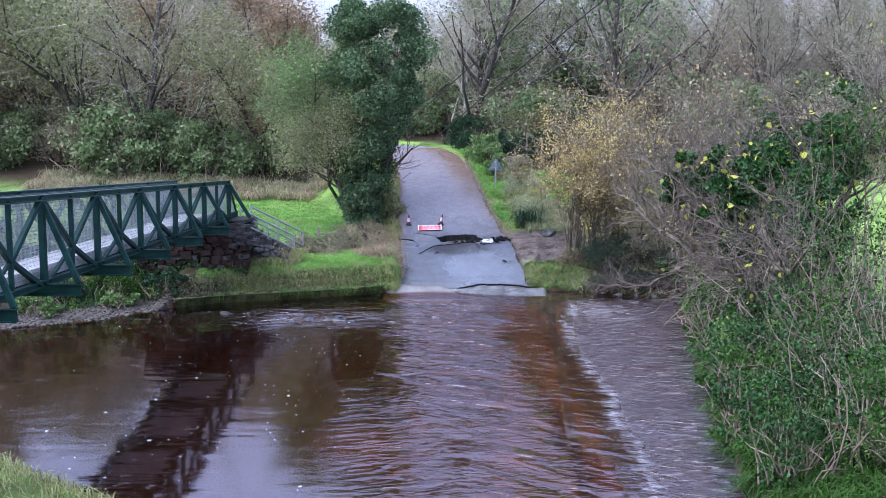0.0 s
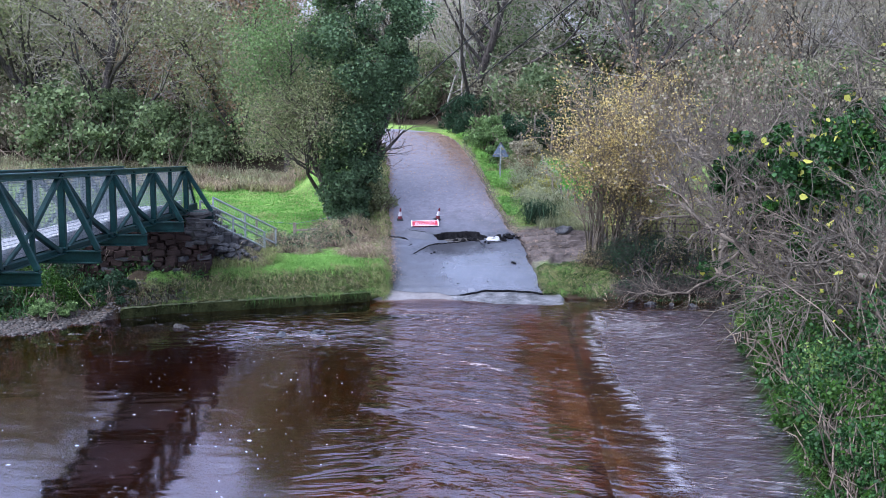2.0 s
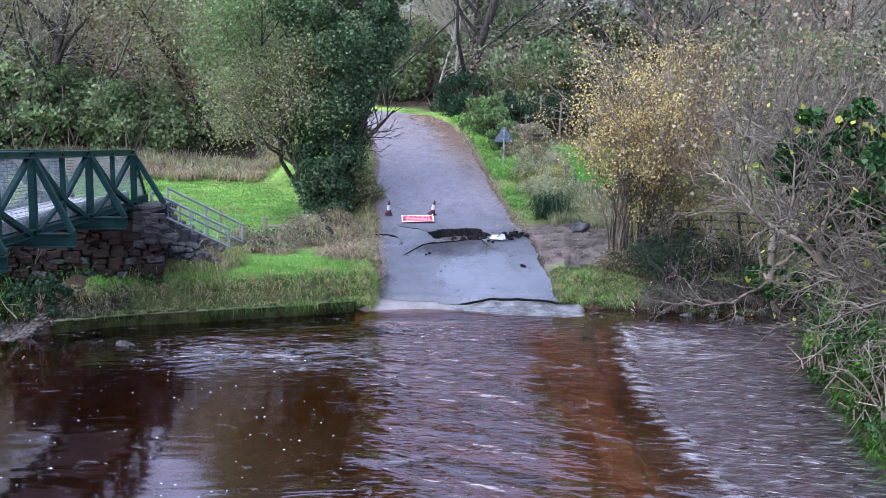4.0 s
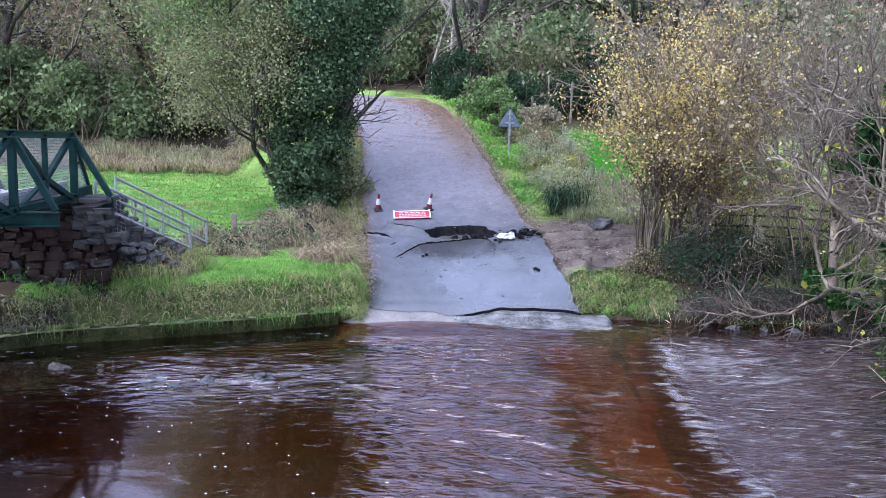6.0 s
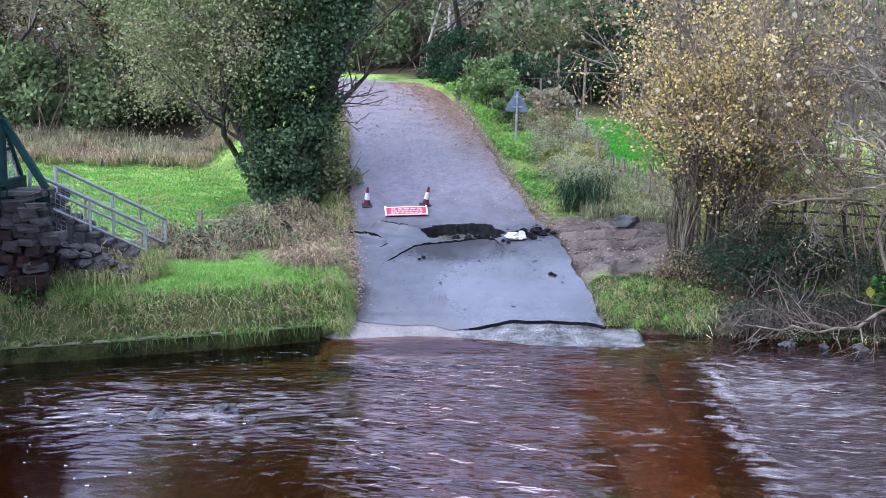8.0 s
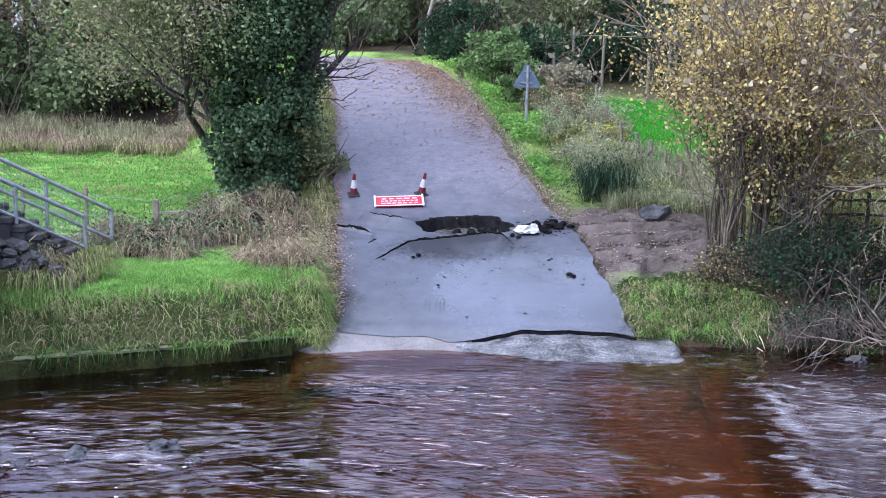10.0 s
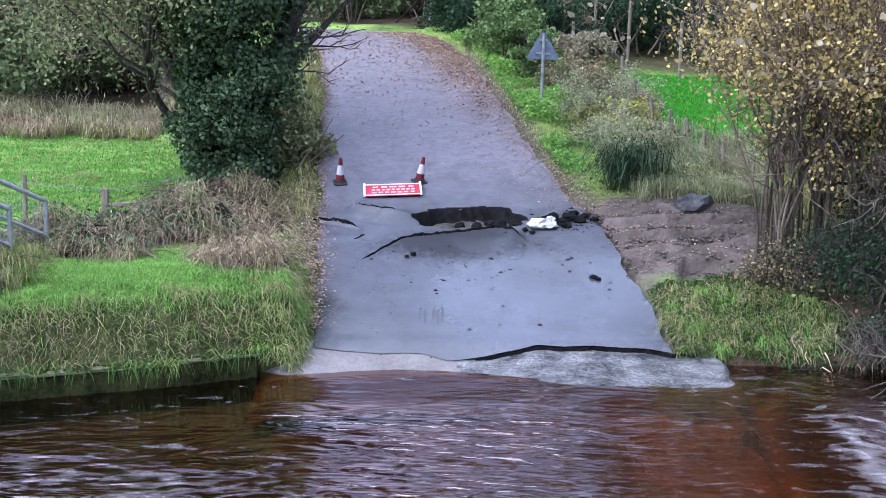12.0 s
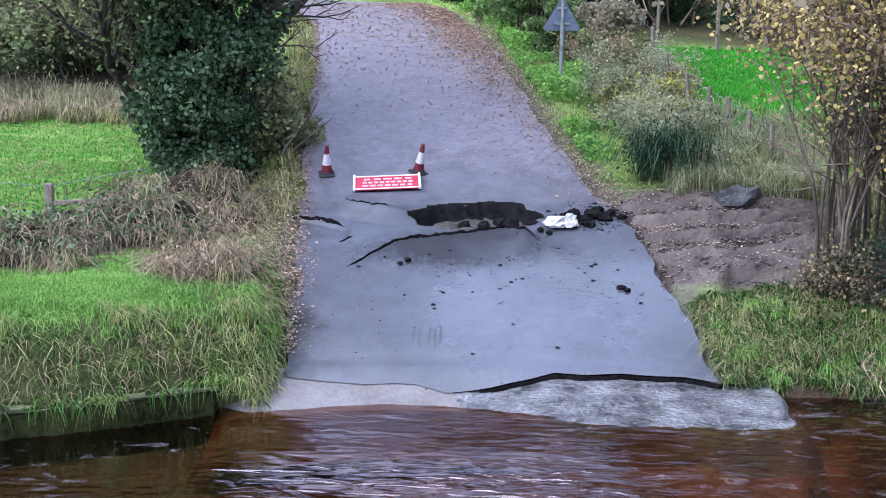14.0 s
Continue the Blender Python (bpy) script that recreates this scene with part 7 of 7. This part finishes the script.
field_of("meadow_grass", "pale yellow-green meadow grass", 20000, (-18, -4.6, 4.6, 21), "pale_grass", 0.075, 0.012, 0.7, test=lambda x, y, r: (x < -4.4) & (wavy(x, y, 0.7, 2.0) + r.normal(0, 0.4, len(x)) > np.interp(y, [10, 19], [0.9, -0.9])), seed=155)
tussocks("meadow_tufts", "pale tufts in the meadow grass", 900, (-16, -4.8, 5.2, 20), "pale_grass", 0.12, lambda x, y: (x < -4.8) & (wavy(x, y, 1.1, 3.0) > 0.1), 128, 0.006, 16)
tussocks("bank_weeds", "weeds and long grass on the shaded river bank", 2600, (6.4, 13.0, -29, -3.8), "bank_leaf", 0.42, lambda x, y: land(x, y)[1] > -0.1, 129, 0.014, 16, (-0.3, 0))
tussocks("rushes", "tall withered straw-coloured rushes at the meadow's end", 900, (-24, -6.5, 19.0, 23.2), "dead_grass", 0.62, lambda x, y: wavy(x, y, 1.3) > -0.5, 136, 0.01, 22)
tussocks("rushes", "pale rushes at the meadow's end", 420, (-24, -6.5, 18.6, 23.0), "pale_grass", 0.55, lambda x, y: wavy(x, y, 1.7, 2.0) > -0.2, 137, 0.01, 20)
field_of("rushes", "tall withered olive rushes at the meadow's end", 5000, (-24, -6.5, 19.6, 23.2), "weed_leaf", 0.7, 0.011, 0.9, test=lambda x, y, r: wavy(x, y, 1.6) + 0.5 * wavy(x, y, 4.0, 3.0) > -0.25, seed=116, category="rushes")
in_tuft = lambda lim: (lambda x, y, r: (x > np.interp(y, RIGHT_Y, RIGHT_X) + 0.1) & (np.minimum(np.hypot((x - 4.25) / 1.3, (y - 2.5) / 0.95), np.hypot((x - 3.4) / 0.5, (y - 1.8) / 0.45)) < lim + 0.22 * wavy(x, y, 3)) & (y > 1.42))
clump_tuft = lambda lim, gap, sd: (lambda x, y: in_tuft(lim)(x, y, None) & (wavy(x, y, 4.1, sd) > gap))
mats("bank_tuft", "matted long green grass on the bank beside the ramp", 9000, (2.7, 6.2, 1.4, 3.7), "tuft_grass", 0.2, in_tuft(1.0), 117, 0.0034, 0.3, 1.7, 0.4, lift=0.3)
mats("bank_tuft", "straw-coloured matted grass on the bank beside the ramp", 5000, (2.7, 6.2, 1.4, 3.7), "pale_grass", 0.2, in_tuft(1.05), 118, 0.0032, -0.5, 1.7, 0.4, lift=0.3)
mats("bank_tuft", "dead brown grass on the bank beside the ramp", 4000, (2.7, 6.2, 1.4, 3.7), "dead_grass", 0.22, in_tuft(1.05), 166, 0.0035, 0.8, 1.3, 0.4, lift=0.34)
# near-black blades paint the shade between the tufts
mats("bank_tuft", "dark weeds on the bank beside the ramp", 9000, (2.7, 6.4, 1.4, 3.7), "bank_leaf", 0.16, in_tuft(1.1), 127, 0.008, 0.0, 1.3, 0.3, lift=0.4)
tussocks("bank_tuft", "drooping tussocks of green grass beside the ramp", 130, (2.7, 6.0, 1.5, 3.6), "grass", 0.22, clump_tuft(0.95, 0.1, 2.0), 167, 0.0042, 24, (-0.15, -0.3), 0.0, 0.25)
tussocks("bank_tuft", "drooping tussocks of pale grass beside the ramp", 110, (2.7, 6.0, 1.5, 3.6), "pale_grass", 0.24, clump_tuft(1.0, -0.1, 5.0), 168, 0.004, 24, (-0.15, -0.3), 0.0, 0.25)
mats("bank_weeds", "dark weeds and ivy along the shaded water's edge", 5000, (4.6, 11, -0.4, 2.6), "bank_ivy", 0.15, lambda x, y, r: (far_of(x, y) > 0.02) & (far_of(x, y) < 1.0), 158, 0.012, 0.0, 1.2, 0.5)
mats("bank_weeds", "dead stems along the shaded water's edge", 1500, (4.6, 11, -0.4, 2.6), "dead_grass", 0.3, lambda x, y, r: (far_of(x, y) > 0.02) & (far_of(x, y) < 1.2), 159, 0.006, 0.3, 1.2, 0.5)
mats("bank_weeds", "dark weeds and ivy on the bank below the footbridge", 16000, (-20, -10.4, -9, 1.5), "bank_ivy", 0.3, lambda x, y, r: (far_of(x, y) > 2.0) & (wavy(x, y, 1.3) > -0.7), 161, 0.016, 0.0, 1.3, 0.4, lift=0.6)
mats("bank_weeds", "grass and weeds on the bank below the footbridge", 9000, (-20, -10.4, -9, 1.5), "tuft_grass", 0.3, lambda x, y, r: (far_of(x, y) > 1.8) & (wavy(x, y, 1.1, 2.0) > -0.2), 162, 0.009, 0.3, 1.2, 0.4, lift=0.6)


def wall_ivy():
    """Ivy and ferns creeping up the foot of the abutment."""
    r = np.random.default_rng(163)
    n = 2600
    x = r.uniform(-12.4, -8.4, n)
    z = 0.5 + np.abs(r.normal(0, 0.35, n)) * (1.2 + wavy(x, x * 0, 2.3)) + 0.1
    t = thing("wall_ivy", "dark ivy creeping up the abutment's foot", "ivy", pose(0, 0, 0))
    part("foliage", leaves(np.stack([x, -0.42 + r.normal(0, 0.06, n), z], 1), 0.1, r, aspect=0.7), M["bank_ivy"], t)


wall_ivy()
right_side = lambda x, y, r: (x > np.interp(y, RIGHT_Y, RIGHT_X) + 0.15) & (np.hypot((x - 3.4) / 2.4, (y - 4.9) / 1.4) > 1)
field_of("verge_grass", "yellow-green grass verge along the lane", 42000, (-3.0, 3.6, 6.4, 18.6), "verge_green", 0.075, 0.007, 0.8, test=lambda x, y, r: right_side(x, y, r) & (x < np.interp(y, RIGHT_Y, RIGHT_X) + 1.5), seed=119)
field_of("verge_grass", "pale grass verge along the lane", 7000, (-2.5, 4.4, 6.4, 17.5), "pale_grass", 0.18, 0.008, 0.8, test=lambda x, y, r: right_side(x, y, r) & (x < np.interp(y, RIGHT_Y, RIGHT_X) + 2.0) & (x > np.interp(y, RIGHT_Y, RIGHT_X) + 0.5), seed=120)
field_of("rough_grass", "grey-green rough weeds by the field fence", 9000, (2.6, 5.4, 5.9, 9.4), "weed_leaf", 0.42, 0.007, 0.9, test=lambda x, y, r: (np.hypot((x - 3.4) / 2.4, (y - 4.9) / 1.4) > 0.85) & (x > np.interp(y, RIGHT_Y, RIGHT_X) + 1.1) & (wavy(x, y, 2.4, 1.0) > -0.6), seed=165)
field_of("rough_grass", "pale rough grass by the field fence", 13000, (3.0, 9.5, 5.4, 9.0), "pale_grass", 0.26, 0.006, 0.7, test=lambda x, y, r: (np.hypot((x - 3.4) / 2.4, (y - 4.9) / 1.4) > 1) & (x < 4.6 - 0.4 * (y - 7) + 0.4 * wavy(x, y, 2) + (y < 6.4) * 4), seed=121)
field_of("field_grass", "vivid green grass of the small field", 70000, (3.4, 9.0, 8.5, 13.6), "field_green", 0.07, 0.011, 0.6, test=lambda x, y, r: x > 4.4 - 0.22 * (y - 8.5), seed=122)
field_of("field_grass", "pale yellow-green grass of the field behind the shrubs", 26000, (5.6, 16, 3.2, 9.5), "pale_grass", 0.16, 0.012, 0.6, test=lambda x, y, r: far_of(x, y) > 1.5, seed=152)
field_of("lane_edge_grass", "thin grass along the lane's edge", 5000, (-4.6, -2.2, 5.5, 17), "pale_grass", 0.24, 0.011, 0.8, test=lambda x, y, r: left_side(x, y, r) & (x > np.interp(y, LEFT_Y, LEFT_X) - 1.1), seed=123)
field_of("near_bank_grass", "pale grass on the near river bank", 12000, (-16, -3, -34, -21), "pale_grass", 0.3, 0.016, 0.9, test=lambda x, y, r: (land(x, y)[2] > 0) & (land(x, y)[2] < 1.5 + 4 * r.random(len(x)) ** 2) & (x > -15 + 4 * r.random(len(x)) ** 2), seed=124)


def fallen_leaves(name, label, n, pick, seed, size=0.075):
    r = np.random.default_rng(seed)
    p = pick(r, n)
    me = leaves(p, size, r, flat=0.86, aspect=0.7)
    tagged(part(name, me, M["litter"]), label, "fallen leaves", kind="stuff")


def verge_weeds():
    """Low broad-leaved weeds in patches along the lane's verge."""
    r = np.random.default_rng(177)
    n = 26000
    y = r.uniform(6.6, 19.0, n)
    x = np.interp(y, RIGHT_Y, RIGHT_X) + 0.25 + r.random(n) * np.interp(y, [7, 10, 14], [0.7, 1.2, 1.6])
    rise = wavy(x, y, 1.7, 4.0) + 0.6 * wavy(x, y, 4.1, 2.0)
    k = rise + r.normal(0, 0.2, n) > 0.0
    x, y, rise = x[k], y[k], rise[k]
    z = height(x, y) + 0.05 + r.random(len(x)) * np.clip(0.1 + 0.22 * rise, 0.06, 0.34)
    me = leaves(np.stack([x, y, z], 1), 0.06, r, flat=0.4, aspect=0.7, oval=True)
    tagged(part("verge_weeds", me, M["dock_leaf"]), "low bright green broad-leaved weeds on the verge", "weeds", kind="stuff")


verge_weeds()


def litter_left(r, n):
    y = r.uniform(1.9, 16.5, n)
    x = np.interp(y, LEFT_Y, LEFT_X) + 0.12 - np.abs(r.normal(0, 0.38, n)) + 0.2 * (r.random(n) < 0.12)
    z = np.maximum(height(x, y), np.interp(y, ROAD_Y, ROAD_Z) * (x > np.interp(y, LEFT_Y, LEFT_X))) + 0.04
    return np.stack([x, y, z], 1)


def litter_right(r, n):
    y = r.uniform(5.8, 17.0, n)
    x = np.interp(y, RIGHT_Y, RIGHT_X) - 0.1 + np.abs(r.normal(0, 0.4, n)) * np.where(r.random(n) < np.interp(y, [7, 11], [0.1, 0.45]), -1, 1)
    z = np.maximum(height(x, y), np.interp(y, ROAD_Y, ROAD_Z)) + 0.035
    return np.stack([x, y, z], 1)


def litter_lane(r, n):
    y = r.uniform(6.8, 16.5, n) ** 1.0
    u = r.beta(0.5, 0.8, n)
    xl, xr = np.interp(y, LEFT_Y, LEFT_X), np.interp(y, RIGHT_Y, RIGHT_X)
    x = xl + (xr - xl) * u
    return np.stack([x, y, lane_height(x, y) + 0.035], 1)


def litter_top(r, n):
    y = 18.5 - np.abs(r.normal(0, 3.6, n))
    xl, xr = np.interp(y, LEFT_Y, LEFT_X), np.interp(y, RIGHT_Y, RIGHT_X)
    u = np.where(r.random(n) < 0.7, 1 - np.abs(r.normal(0, 0.16, n)), r.random(n))
    x = xl + (xr - xl) * np.clip(u, 0.01, 0.99)
    return np.stack([x, y, lane_height(x, y) + 0.035], 1)


def litter_shoulder(r, n):
    x, y = r.normal(3.1, 0.9, n), r.normal(4.9, 0.75, n)
    x = np.maximum(x, np.interp(y, RIGHT_Y, RIGHT_X) + r.uniform(-0.08, 0.5, n))
    return np.stack([x, y, height(x, y) + 0.03], 1)


fallen_leaves("leaf_litter", "brown fallen leaves along the lane's edge", 6500, litter_left, 131, 0.042)
fallen_leaves("leaf_litter", "fallen leaves drifted across the top of the lane", 11000, litter_top, 135, 0.052)
fallen_leaves("leaf_litter", "brown fallen leaves along the verge", 7000, litter_right, 132, 0.036)
fallen_leaves("leaf_litter", "scattered leaves on the upper lane", 1500, litter_lane, 133, 0.03)
fallen_leaves("leaf_litter", "leaves trodden into the muddy shoulder", 1100, litter_shoulder, 134, 0.04)

# shrubs of the right verge
def gorse(x, y):
    """A spiky bush: stiff fronds springing out of one foot."""
    r = np.random.default_rng(141)
    t = thing("gorse_bush", "dark green spiky gorse bush beside the shoulder", "shrub", pose(x, y, on(x, y) - 0.05))
    c = np.stack([r.normal(0, 0.28, 14), r.normal(0, 0.15, 14), np.zeros(14)], 1)
    tagged(part("frondwork", tussock_grass(c, 1.1, 0.01, r, 20, 0.1), M["bush_leaf"], t), kind="stuff")
    q = r.normal(0, 0.2, (2600, 3)) * [1.5, 0.9, 1.0] + np.repeat(r.normal(0, 0.16, (26, 3)), 100, axis=0) + [0, 0, 0.3]
    part("foliage", leaves(q, 0.06, r, aspect=0.4), M["bush_leaf"], t)


gorse(3.05, 6.85)
shrub("bramble_bush", "yellowing bramble bush behind the road sign", 3.0, 9.8, 1.5, 0.5, 142, M["olive_leaf"], 22, 260, 0.05)
shrub("bramble_bush", "grey-green bramble bush on the verge", 3.4, 8.6, 0.9, 0.55, 143, M["pale_grass"], 18, 240, 0.045)
shrub("bramble_bush", "yellowing bramble bush behind the road sign", 2.4, 12.4, 1.6, 0.65, 144, M["olive_leaf"], 20, 240, 0.06)
shrub("bramble_bush", "pale grey bramble bush by the fence", 3.5, 10.5, 1.3, 0.55, 145, M["tan_leaf"], 20, 240, 0.05)
shrub("bramble_bush", "dark green bush on the lane's bend", 1.0, 16.6, 1.8, 1.2, 146, M["fresh_leaf"], 22, 120, 0.11)
shrub("fern_clump", "bright green ferns above the gravel bank", -12.8, -2.9, 1.5, 0.6, 147, M["fresh_leaf"], 16, 90, 0.12)
shrub("fern_clump", "bright green ferns above the gravel bank", -15.3, -4.6, 1.8, 0.7, 148, M["fresh_leaf"], 16, 90, 0.12)
shrub("ivy_bush", "dark leafy bush at the edge of the lane", -3.5, 8.4, 1.5, 1.5, 149, M["olive_leaf"], 22, 130, 0.1)
